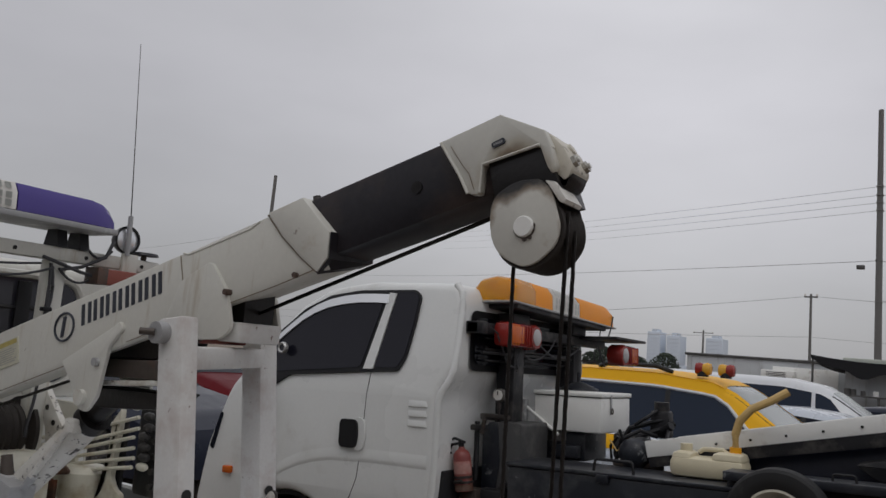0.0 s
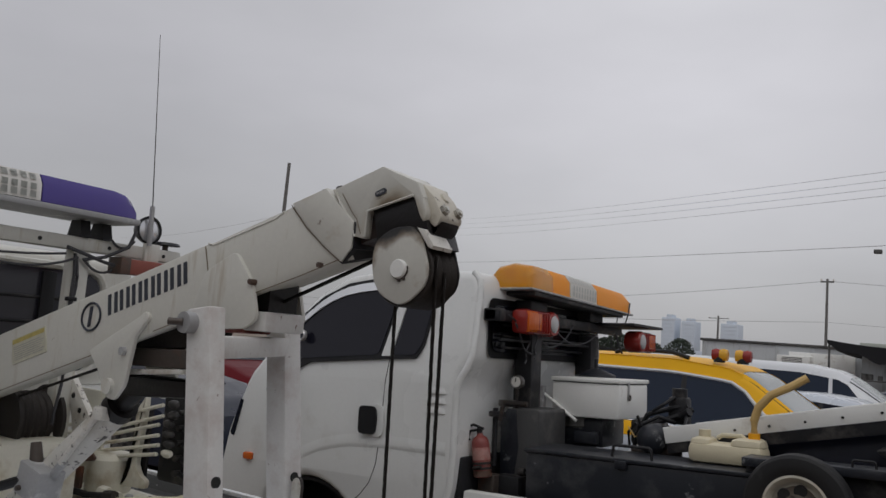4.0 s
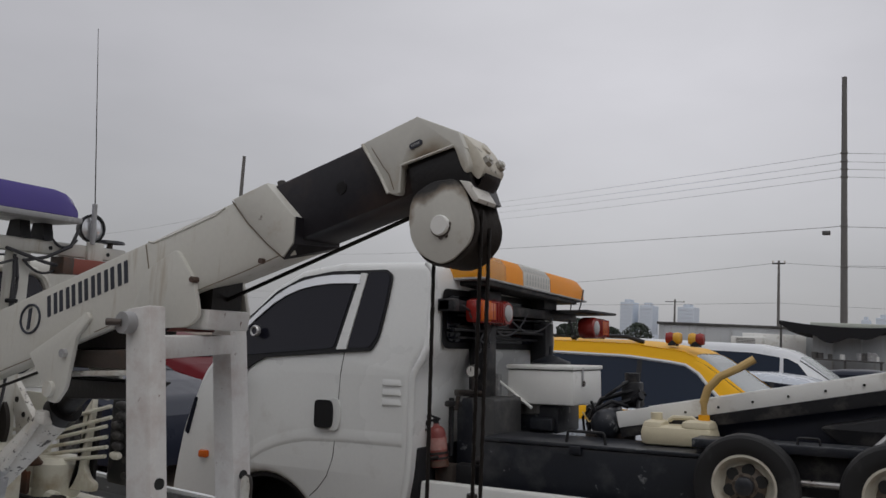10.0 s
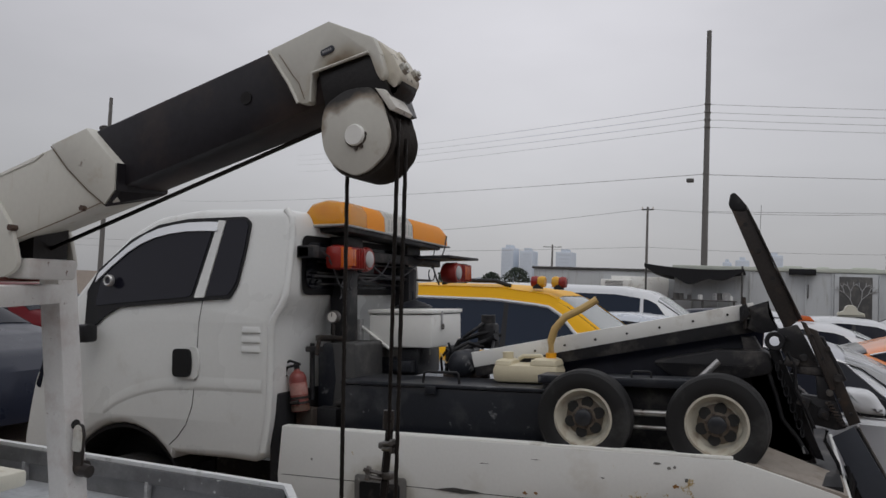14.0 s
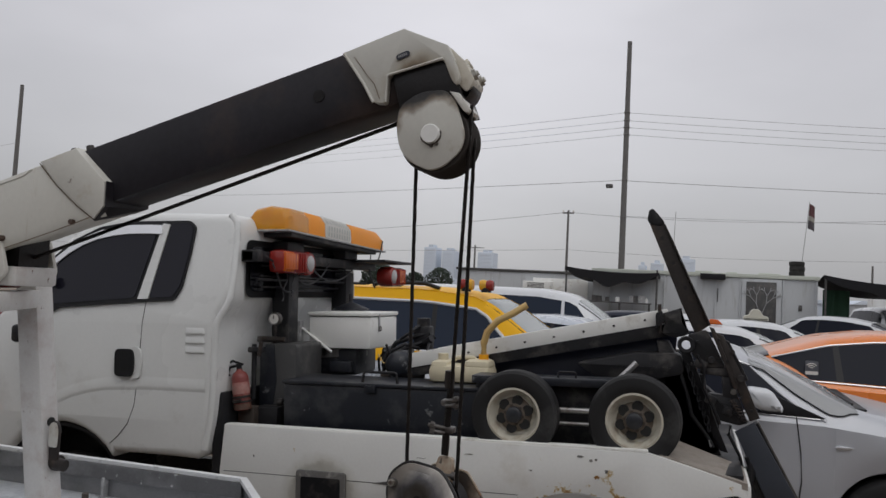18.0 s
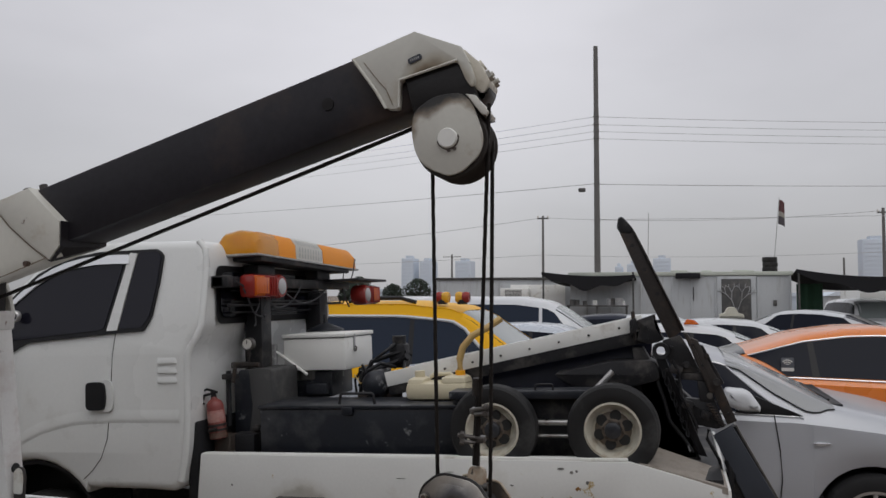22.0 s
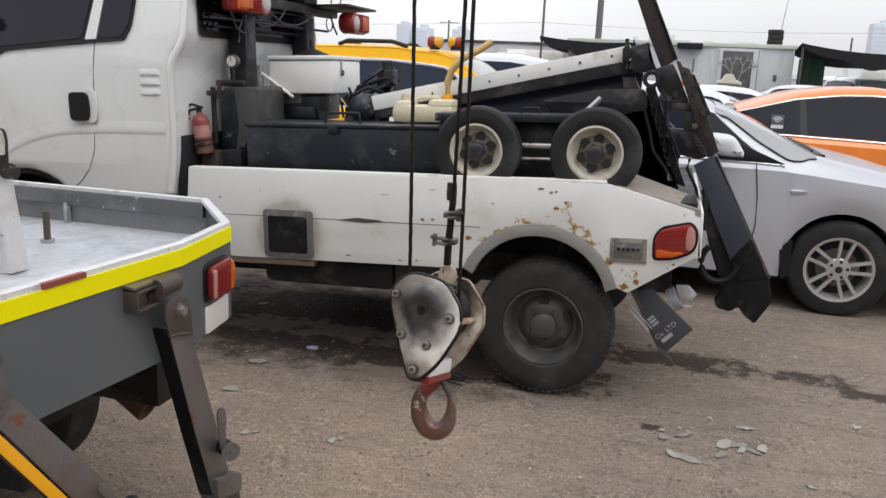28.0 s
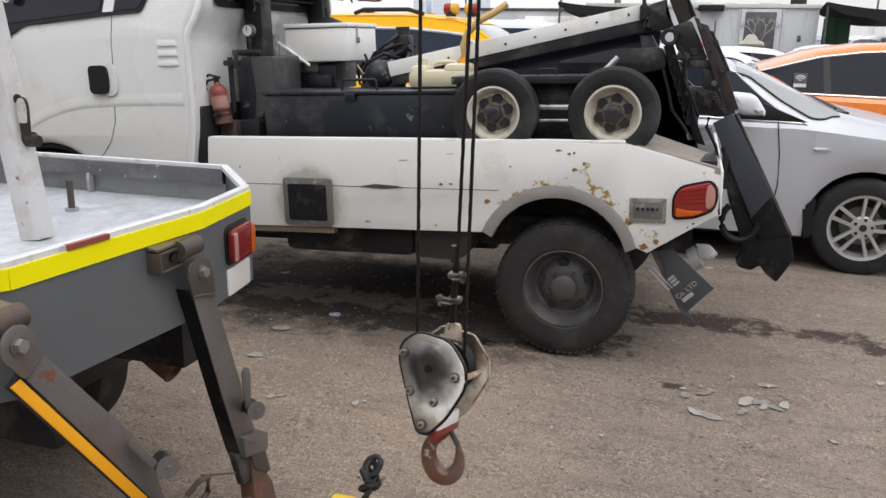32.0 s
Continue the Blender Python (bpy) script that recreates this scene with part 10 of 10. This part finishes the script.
# ---- hut, awnings, poles, wires, distance ----
def build_hut():
    h = thing("container_hut", pose(1.5, 21.5, 0), "grey panelled container hut with an ornamental grille door", "hut")

    def lp(name, x0, x1, y0, y1, z0, z1, mat, label="", parent=h, bev=0.01):
        return part(name, made(box, x0 - 1.5, x1 - 1.5, y0 - 21.5, y1 - 21.5, z0, z1, bev), mat, parent, label)

    wall = lp("wall", -2.70, 3.66, 21.5, 24.2, 0.0, 2.44, CONTAINER)
    lp("roof_edge", -2.76, 3.70, 21.44, 24.25, 2.445, 2.56, ROOF_EDGE)
    for x in (-2.2, -1.5, -0.6, 0.32, 0.86, 1.56, 2.72, 3.60):
        lp("batten", x, x + 0.05, 21.46, 21.5, 0.0, 2.44, CONTAINER, parent=wall)
    lp("black_awning", 0.45, 1.15, 21.2, 21.5, 2.36, 2.52, TARP)
    door = lp("door_frame", 1.62, 2.70, 21.44, 21.5, 0.1, 2.42, CONTAINER)
    lp("door_grille", 1.74, 2.56, 21.425, 21.44, 0.4, 2.34, TRUCK_RIM, "dark door panel with pale branching ironwork", parent=door)
    rng = random.Random(2)

    def branch(x, z, a, L, n):
        x2, z2 = x + L * math.cos(a), z + L * math.sin(a)
        part("ironwork", made(rod, (x - 1.5, -0.085, z), (x2 - 1.5, -0.085, z2), 0.012, seg=6), GALV, door)
        if n:
            for d in (-0.5, 0.45):
                branch(x2, z2, a + d + rng.uniform(-0.15, 0.15), L * 0.68, n - 1)

    branch(2.15, 0.9, 1.57, 0.6, 0)
    branch(2.13, 1.4, 1.9, 0.34, 3)
    branch(2.17, 1.4, 1.2, 0.34, 3)
    lp("door_bolt", 0.94, 0.97, 21.45, 21.46, 1.7, 2.1, TRUCK_RIM, parent=wall)
    lp("vent_plate", 3.16, 3.26, 21.48, 21.5, 1.55, 1.72, TRUCK_RIM, parent=wall)
    # roof clutter
    for x, s in ((0.3, 0.5), (1.2, 0.3), (2.1, 0.4), (2.5, 0.2)):
        lp("roof_lump", x, x + s, 22.0, 22.4, 2.56, 2.60 + 0.04 * s, ROOF_EDGE)
    ty = thing("tyre_pile", pose(3.14, 22.0, 2.562), "three old tyres piled on the hut roof", "tyre")
    for k in range(3):
        part("tyre", made(lathe, [(0.12, 0.0), (0.20, 0.0), (0.215, 0.03), (0.215, 0.11), (0.20, 0.14), (0.12, 0.14)], (0.01 * (k % 2), 0, 0.145 * k), "Z", 24, ring_shut=True), RUBBER, ty)
    fl = thing("flag", pose(3.24, 22.0, 2.99), "limp faded red, pale and dark flag on a thin pole", "flag")
    part("flag_pole", made(rod, (0, 0, -0.42), (0.20, 0, 1.78), 0.012, 0.008, 6), GALV, fl)
    for nm, z0, z1, mat in (("red_cloth", 1.38, 1.72, FLAG_RED), ("pale_cloth", 1.24, 1.39, PAPER), ("dark_cloth", 1.0, 1.25, FLAG_DARK)):
        bm = new_bm()
        grid_sheet(bm, [[(0.13 + 0.08 * (z - 0.85) + (0.02 + 0.19 * u) * (1 - 0.35 * (z - 0.85)), 0.05 * math.sin(7 * u + z), z - 0.10 * u) for u in np.linspace(0, 1, 6)] for z in np.linspace(z0, z1, 5)])
        thick(bm, 0.006)
        part(nm, bm, mat, fl)
    a = thing("whip_aerial", pose(-0.39, 22.3, 2.44), "thin aerial on the hut", "aerial")
    part("aerial_rod", made(rod, (0, 0, 0), (0.05, 0, 2.0), 0.014, 0.008, 6), GALV, a)
    # second, longer hut to the left with an air conditioner
    h2 = thing("long_hut", pose(-5, 22.6, 0), "long grey hut with a flat roof behind the van", "hut")
    part("wall", made(box, -2.4, 2.2, 0, 3.0, 0, 2.36, 0.01), CONTAINER, h2)
    part("roof_edge", made(box, -2.46, 2.26, -0.06, 3.06, 2.362, 2.44, 0.01), TRUCK_RIM, h2)
    for k in range(5):
        part("batten", made(box, -2.3 + k * 1.05, -2.25 + k * 1.05, -0.03, 0.0, 0, 2.36), CONTAINER, h2)
    part("inner_panel", made(box, 0.2, 2.0, -0.06, -0.03, 1.2, 2.2, 0.01), CREAM_BOX, h2)
    ac = thing("air_conditioner", pose(-4.55, 22.27, 1.72), "white outdoor air-conditioner on the hut wall", "air conditioner")
    part("case", made(box, -0.5, 0.42, -0.15, 0.33, 0.0, 0.36, 0.02), CREAM_BOX, ac)
    for k in range(6):
        part("slot", made(box, -0.35, 0.2, -0.157, -0.15, 0.06 + 0.045 * k, 0.08 + 0.045 * k), TRUCK_RIM, ac)
    h3 = thing("white_shed", pose(8.3, 22.8, 0), "pale shed beside the dark awning", "hut")
    part("wall", made(box, -2.6, 4.0, 0, 3, 0, 2.1, 0.01), CREAM_BOX, h3)

    def awning(name, x0, x1, y0, y1, z0, z1, sag, label):
        t = thing(name, pose((x0 + x1) / 2, y0, 0), label, "awning")
        cx = (x0 + x1) / 2
        bm = new_bm()
        rows = []
        for j in range(7):
            v = j / 6
            rows.append([(x0 + (x1 - x0) * u - cx, (y1 - y0) * v, z0 + (z1 - z0) * u - sag * (4 * u * (1 - u)) * (0.5 + 0.5 * v) - 0.05 * math.sin(9 * u) * v - 0.22 * v) for u in np.linspace(0, 1, 21)])
        grid_sheet(bm, rows)
        thick(bm, 0.03)
        part("sheet", bm, TARP, t)
        bm = new_bm()
        grid_sheet(bm, [[(x0 + (x1 - x0) * u - cx, -0.02, z0 + (z1 - z0) * u - sag * 2 * u * (1 - u) - d * (0.25 + 0.75 * math.sin(math.pi * u)) * (1 + 0.2 * math.sin(17 * u))) for u in np.linspace(0, 1, 25)] for d in (0.0, 0.20, 0.38)])
        thick(bm, 0.02)
        part("hanging_edge", bm, TARP, t)
        for x in (x0 + 0.05, x1 - 0.05):
            part("pole", made(rod, (x - cx, 0.02, 0), (x - cx, 0.02, z0 - 0.02), 0.03), TRUCK_RIM, t)

    awning("dark_awning", -3.45, -0.70, 20.6, 22.4, 2.56, 2.46, 0.16, "sagging dark tarpaulin awning on poles")
    awning("dark_awning", 3.72, 7.6, 20.8, 22.6, 2.60, 2.50, 0.34, "wide sagging dark tarpaulin awning beside the hut")
    g = thing("green_curtain", pose(4.15, 21.9, 0), "dark green cloth hung under the awning", "curtain")
    bm = new_bm()
    grid_sheet(bm, [[(u - 0.3, 0.06 * math.sin(18 * u), z) for u in np.linspace(0, 0.7, 16)] for z in (0.9, 1.6, 2.2)])
    thick(bm, 0.01)
    part("cloth", bm, GREEN_CLOTH, g)
    # work bench with junk under the left awning
    w = thing("work_bench", pose(-1.8, 20.9, 0), "cluttered metal work bench under the awning", "bench")
    part("bench_top", made(box, -0.9, 0.9, -0.3, 0.3, 1.52, 1.56, 0.01), TRUCK_RIM, w)
    for x in (-0.85, 0, 0.85):
        part("leg", made(box, x - 0.03, x + 0.03, -0.28, -0.22, 0, 1.52), TRUCK_RIM, w)
    part("shelf", made(box, -0.9, 0.9, -0.3, 0.3, 1.1, 1.13), TRUCK_RIM, w)
    rng = random.Random(9)
    for k in range(14):
        x = -1.8 + rng.uniform(-0.85, 0.8)
        b = thing(rng.choice(("paint_tin", "oil_can", "tool_crate")), pose(x, 20.85, 1.56), "small tin on the work bench", "tin", "tins on the work bench")
        s = rng.uniform(0.05, 0.11)
        part("tin_body", made(lathe, [(0.0, 0), (s, 0), (s, s * 2), (s * 0.9, s * 2.1), (0.0, s * 2.1)], (0, 0, 0), "Z", 12), rng.choice((TRUCK_RIM, CREAM_BOX, BROWN_STEEL, GALV)), b)


build_hut()


def build_poles():
    def pole(x, y, H, r, label, arms=(), lean=0.0):
        p = thing("utility_pole", pose(x, y, 0), label, "pole", "utility poles")
        part("shaft", made(rod, (0, 0, 0), (lean, 0, H), r * 1.3, r * 0.85, 14), CONCRETE, p)
        for z, L in arms:
            a = part("cross_arm", made(box, -L, L, -0.04, 0.04, z - 0.04, z + 0.04), TRUCK_RIM, p)
            for s in (-0.9, 0.9):
                part("insulator", made(lathe, [(0.0, 0), (0.05, 0), (0.06, 0.06), (0.03, 0.14), (0.0, 0.14)], (s * L, 0, z + 0.04), "Z", 10), GRILLE_WHITE, a)
        return p

    p = pole(-2.865, 32.35, 12.98, 0.115, "tall dark concrete utility pole with wires")
    for z in (9.8, 9.45, 9.14, 8.82, 6.8, 5.15):
        part("wire_clamp", made(box, -0.13, 0.13, -0.13, 0.13, z - 0.025, z + 0.025, 0.01), CONCRETE, p)
    part("span_box", made(box, -0.80, -0.50, -0.1, 0.1, 6.45, 6.62, 0.03), TRUCK_RIM, p)
    pole(-7.57, 46.8, 6.87, 0.075, "slim utility pole with a short arm", ((6.7, 0.35),))
    pole(-29.4, 104.2, 7.54, 0.13, "distant utility pole with a cross arm", ((7.2, 1.3),))
    pole(-50.0, 45.0, 15.6, 0.16, "leaning far utility pole", (), 0.25)
    pole(11.55, 46.0, 6.75, 0.09, "slim utility pole near the sheds", ((6.5, 0.3),))
    pole(9.5, 46.0, 4.0, 0.06, "short thin metal post")
    pole(60, 52, 12, 0.16, "far concrete utility pole")

    def wire(a, b, sag, r):
        a, b = Vector(a), Vector(b)
        w = thing("power_line", Matrix.Translation(a), "thin dark overhead wire", "wire", "overhead wires")
        bm = new_bm()
        pipe(bm, [(b - a) * u - Vector((0, 0, 4 * sag * u * (1 - u))) for u in np.linspace(0, 1, 25)], r, 5)
        part("cable", bm, POWER_WIRE, w)

    P = (-2.9, 32.35)
    far = Vector((-44.1, 75.0, 0)) - Vector((P[0], P[1], 0))
    for z, zf in ((9.8, 16.4), (9.45, 15.8), (9.14, 15.24), (8.82, 14.46)):
        e = Vector((P[0], P[1], 0)) + far * 1.6
        wire((P[0], P[1], z), (e.x, e.y, z + (zf - z) * 1.6), 0.35, 0.010)
        wire((P[0], P[1], z), (60, 52, z + 2.0), 0.9, 0.010)
    e = Vector((P[0], P[1], 0)) + (Vector((-62.2, 75.0, 0)) - Vector((P[0], P[1], 0))) * 1.3
    wire((P[0], P[1], 6.8), (e.x, e.y, 6.8 + 4.07 * 1.3), 0.45, 0.015)
    wire((P[0], P[1], 6.78), (60, 52, 8.9), 0.7, 0.015)
    wire((P[0], P[1], 5.2), (60, 52, 8.0), 0.5, 0.011)
    wire((-7.57, 46.8, 6.75), (-60, 46.8, 4.6), 1.1, 0.016)
    wire((-7.57, 46.8, 6.75), (11.55, 46.0, 6.6), 0.35, 0.014)
    wire((-7.57, 46.8, 4.4), (-60, 46.8, 4.0), 0.5, 0.014)
    wire((-7.57, 46.8, 4.4), (11.55, 46.0, 4.3), 0.2, 0.012)
    wire((-50, 45, 11.1), (-95, 60.0, 11.5), 0.5, 0.014)


build_poles()


def build_distance():
    def tower(x0, x1, H, y=700, d=18):
        t = thing("apartment_tower", pose((x0 + x1) / 2, y, 0), "hazy blue-grey high-rise tower in the distance", "tower", "far towers")
        w = (x1 - x0) / 2
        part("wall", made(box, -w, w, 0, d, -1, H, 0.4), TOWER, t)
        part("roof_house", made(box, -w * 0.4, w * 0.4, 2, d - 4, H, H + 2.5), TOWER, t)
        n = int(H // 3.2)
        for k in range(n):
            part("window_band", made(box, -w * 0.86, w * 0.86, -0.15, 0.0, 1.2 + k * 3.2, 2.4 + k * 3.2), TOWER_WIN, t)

    tower(-242.5, -231, 36)
    tower(-225, -213, 33.4)
    tower(-191.3, -177, 33.0)
    tower(-18.6, -4, 33.5)
    tower(-40, -30, 29)
    tower(-50, -44, 27)
    tower(141.5, 162, 47)
    tower(164, 178, 44)

    def tree(x, y, H, R, seed):
        t = thing("tree", pose(x, y, 0), "dark bushy tree by the far sheds", "tree", "far trees")
        rng = random.Random(seed)
        bm = new_bm()
        rod(bm, (0, 0, 0), (0, 0, H * 0.6), 0.12, 0.05, 8)
        for k in range(5):
            a = rng.uniform(0, 6.28)
            rod(bm, (0, 0, H * 0.4), (R * 0.6 * math.cos(a), R * 0.6 * math.sin(a), H * 0.8), 0.05, 0.02, 6)
        part("trunk", bm, BARK, t)
        verts, faces = [], []
        for k in range(1500):
            a, u = rng.uniform(0, 6.28), rng.uniform(-1, 1)
            r = R * (rng.random() ** 0.4) * (0.75 + 0.3 * noise.noise((math.cos(a) * 2 + seed, math.sin(a) * 2, u * 2)))
            c = Vector((r * math.cos(a) * math.sqrt(1 - u * u), r * math.sin(a) * math.sqrt(1 - u * u), H * 0.66 + u * H * 0.34))
            o = len(verts)
            q = Euler((rng.uniform(0, 6), rng.uniform(0, 6), rng.uniform(0, 6))).to_matrix()
            s = rng.uniform(0.05, 0.11)
            for p in ((-s, -s * 0.5, 0), (s, -s * 0.5, 0), (s * 0.6, s * 0.7, 0), (-s * 0.6, s * 0.7, 0)):
                verts.append(tuple(c + q @ Vector(p)))
            faces.append((o, o + 1, o + 2, o + 3))
        me = bpy.data.meshes.new("crown")
        me.from_pydata(verts, [], faces)
        me.materials.append(LEAF)
        ob = new("crown", me)
        ob.parent = t
        tagged(ob, kind="stuff")

    tree(-20.1, 60, 3.2, 1.5, 1)
    tree(-25.3, 60, 3.4, 1.3, 2)
    tree(-26.8, 61, 2.9, 1.1, 3)
    tree(-23.0, 62, 2.8, 1.2, 4)
    # low far sheds closing the horizon
    rng = random.Random(4)
    for k in range(26):
        x = -170 + k * 14 + rng.uniform(-3, 3)
        y = rng.uniform(95, 150)
        s = thing("far_shed", pose(x, y, 0), "low hazy shed on the horizon", "shed", "far sheds")
        w, H = rng.uniform(5, 8), rng.uniform(1.6, 2.6)
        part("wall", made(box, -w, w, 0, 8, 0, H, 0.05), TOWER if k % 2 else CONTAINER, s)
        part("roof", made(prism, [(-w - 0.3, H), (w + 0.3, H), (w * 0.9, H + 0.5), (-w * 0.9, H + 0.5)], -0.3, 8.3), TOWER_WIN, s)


build_distance()


def build_litter():
    rng = random.Random(21)
    spots = [(-1.43, -0.455, 0.05), (-1.127, -0.86, 0.035), (-1.09, -0.84, 0.02), (-0.748, -0.80, 0.03), (-0.72, -0.77, 0.02), (-1.97, 0.88, 0.045), (0.66, -0.41, 0.05), (0.88, -0.22, 0.06), (0.95, -0.25, 0.035), (1.04, -0.21, 0.05), (0.73, -0.15, 0.025), (0.69, -0.12, 0.018), (0.61, -0.17, 0.02), (0.99, -0.01, 0.025), (0.83, 0.05, 0.015), (1.5, 0.2, 0.03), (1.62, 0.05, 0.035), (1.9, 0.9, 0.03), (1.35, 1.15, 0.02), (0.3, -0.75, 0.018), (-0.2, -0.9, 0.015), (0.75, 2.0, 0.04), (1.15, 2.05, 0.03), (0.55, 0.45, 0.015), (-0.5, -0.55, 0.015), (1.2, -0.5, 0.02), (1.3, 0.45, 0.018)]
    for k in range(60):
        spots.append((rng.uniform(-2.2, 2.6), rng.uniform(-1.4, 1.6), rng.uniform(0.005, 0.012)))
    for x, y, s in spots:
        bm = new_bm()
        n = 8
        ring = [(s * (0.45 + 0.75 * rng.random()) * math.cos(6.283 * k / n), s * 0.6 * (0.45 + 0.75 * rng.random()) * math.sin(6.283 * k / n)) for k in range(n)]
        c = bm.verts.new((0, 0, 0.005))
        vs = [bm.verts.new((px, py, 0.001 + rng.random() * 0.006)) for px, py in ring]
        for k in range(n):
            bm.faces.new((c, vs[k], vs[(k + 1) % n]))
        thick(bm, 0.0015)
        ob = solo("paper_scrap", bm, PAPER, "trodden pale paper scrap on the dirt", "litter", "scraps on the ground")
        ob.location = (x, y, 0.004)
        ob.rotation_euler = (0, 0, rng.uniform(0, 6))
    bm = new_bm()
    bmesh.ops.create_icosphere(bm, subdivisions=2, radius=0.045)
    for v in bm.verts:
        v.co = Vector((v.co.x * 1.1, v.co.y * 0.7, max(0.0, v.co.z * 0.35 + 0.004))) * (0.75 + 0.5 * noise.noise(v.co * 40))
    ob = solo("blue_wrapper", bm, BLUE_SCRAP, "crumpled blue and white wrapper on the dirt", "litter")
    ob.location = (-1.305, 0.222, 0.003)
    bm = new_bm()
    for k in range(5):
        a = rng.uniform(-0.5, 0.5)
        box(bm, -0.08, 0.08, -0.003, 0.003, 0.0, 0.006, 0, pose(rng.uniform(-0.08, 0.08), rng.uniform(-0.08, 0.08), 0.004 * k, 0, 0, math.degrees(a)))
    ob = solo("splinter_pile", bm, DUST_BLACK, "few dark wood splinters on the dirt", "litter")
    ob.location = (-0.387, 0.06, 0.004)

    # larger crushed film scraps in a patch
    for x, y, L, wd, turn in ((0.716, -0.415, 0.066, 0.028, -25), (0.925, -0.205, 0.058, 0.022, 20), (0.99, -0.24, 0.050, 0.016, -35), (0.857, -0.335, 0.036, 0.018, 60), (0.70, -0.19, 0.040, 0.016, 35), (0.985, -0.004, 0.045, 0.018, 10), (0.62, -0.235, 0.034, 0.02, 80), (-1.49, -0.075, 0.05, 0.03, 15)):
        bm = new_bm()
        rows_ = []
        for u in np.linspace(-1, 1, 7):
            half_w = wd * math.sqrt(max(0.08, 1 - abs(u) ** 3)) * rng.uniform(0.75, 1.1)
            rows_.append([(L * u + rng.uniform(-0.004, 0.004), half_w * v, 0.003 + rng.uniform(0, 0.006)) for v in (-1, -0.4, 0.3, 1)])
        grid_sheet(bm, rows_)
        thick(bm, 0.0015)
        ob = solo("film_scrap", bm, FILM_SCRAP, "crushed pale plastic film scrap on the dirt", "litter", "film scraps on the ground")
        ob.matrix_world = pose(x, y, 0.0, 0, 0, turn)


build_litter()


# ---- what moves ----
STROKE = [(0, -0.044), (1, -0.180), (2, -0.314), (2.5, -0.382), (3.3, -0.412), (4.5, -0.414), (5, -0.415), (6, -0.381), (7, -0.325), (8, -0.268), (9, -0.211), (10, -0.154), (11, -0.098), (12, -0.039), (13, 0.016), (14, 0.074), (15, 0.134), (15.5, 0.162), (17.5, 0.277), (18, 0.307), (19, 0.364), (20, 0.419), (20.6, 0.440), (21, 0.444), (22, 0.444), (23, 0.443), (32, 0.443)]
HOOK_Z = [(17.5, -0.115, 1.385), (18, -0.088, 1.395), (19, -0.033, 1.413), (20, 0.018, 1.43), (20.6, 0.038, 1.437), (21, 0.042, 1.440), (22, 0.044, 1.443), (23, 0.04, 1.445), (23.6, 0.037, 1.442), (24, 0.046, 1.392), (24.5, 0.049, 1.357), (25, 0.042, 1.323), (25.5, 0.036, 1.293), (27.5, 0.035, 1.157), (28, 0.047, 1.123), (28.5, 0.049, 1.081), (29, 0.040, 1.057), (29.5, 0.035, 1.014), (30, 0.044, 0.992), (30.5, 0.050, 0.956), (31, 0.044, 0.926), (31.5, 0.026, 0.903), (32, 0.027, 0.874)]
ALONG = Vector((math.cos(radians(BOOM_UP)), 0, math.sin(radians(BOOM_UP))))


def motions():
    turn = pose(0, 0, 0, 0, -BOOM_UP, 0)
    base = BOOM_AT - CRANE_AT
    walk(INNER, [(t, Matrix.Translation(base + ALONG * s) @ turn) for t, s in STROKE])
    far, near = [], []
    for t, s in STROKE:
        head = BOOM_AT + ALONG * (s + HEAD_PULLEY.x) + Vector((-ALONG.z, 0, ALONG.x)) * HEAD_PULLEY.y
        d = head - FAIRLEAD
        up = math.degrees(math.atan2(d.z, d.x))
        far.append((t, Matrix.Translation(head - CRANE_AT) @ pose(0, 0, 0, 0, -up, 0) @ pose(0, 0, 0, 0, 0, 180)))
        near.append((t, Matrix.Translation(FAIRLEAD - CRANE_AT) @ pose(0, 0, 0, 0, -up, 0)))
    walk(WINCH_ROPES[0], far)
    walk(WINCH_ROPES[1], near)
    times = sorted({t for t, *_ in STROKE} | {t for t, *_ in HOOK_Z})
    late = HOOK_Z[0][0]

    def head_at(t):
        return BOOM_AT + ALONG * float(np.interp(t, [r[0] for r in STROKE], [r[1] for r in STROKE]))

    def hook_at(t):
        if t < late:
            p = head_at(t)
            return Vector((p.x + 0.03, -2.07, p.z - 0.80))
        return Vector((float(np.interp(t, [r[0] for r in HOOK_Z], [r[1] for r in HOOK_Z])), -2.07, float(np.interp(t, [r[0] for r in HOOK_Z], [r[2] for r in HOOK_Z]))))

    walk(HOOK, [(t, Matrix.Translation(hook_at(t))) for t in times])
    sheave = Matrix.Translation((0.0, 0, -0.044)) @ pose(0, 0, 0, 0, BOOM_UP, 0)
    for k in range(3):
        upper, lower = [], []
        for t in times:
            inner = Matrix.Translation(BOOM_AT + (head_at(t) - BOOM_AT)) @ turn
            a = (inner @ sheave) @ ROPE_TOP[k]
            b = hook_at(t) + ROPE_END[k]
            hang = (a - b).to_track_quat("Z", "Y").to_matrix().to_4x4()
            upper.append((t, inner.inverted() @ Matrix.Translation(a) @ hang))
            lower.append((t, Matrix.Translation(ROPE_END[k]) @ hang @ Matrix.Translation((0, 0, 0.70))))
        walk(UPPER_ROPES[k], upper)
        walk(LOWER_ROPES[k], lower)

motions()
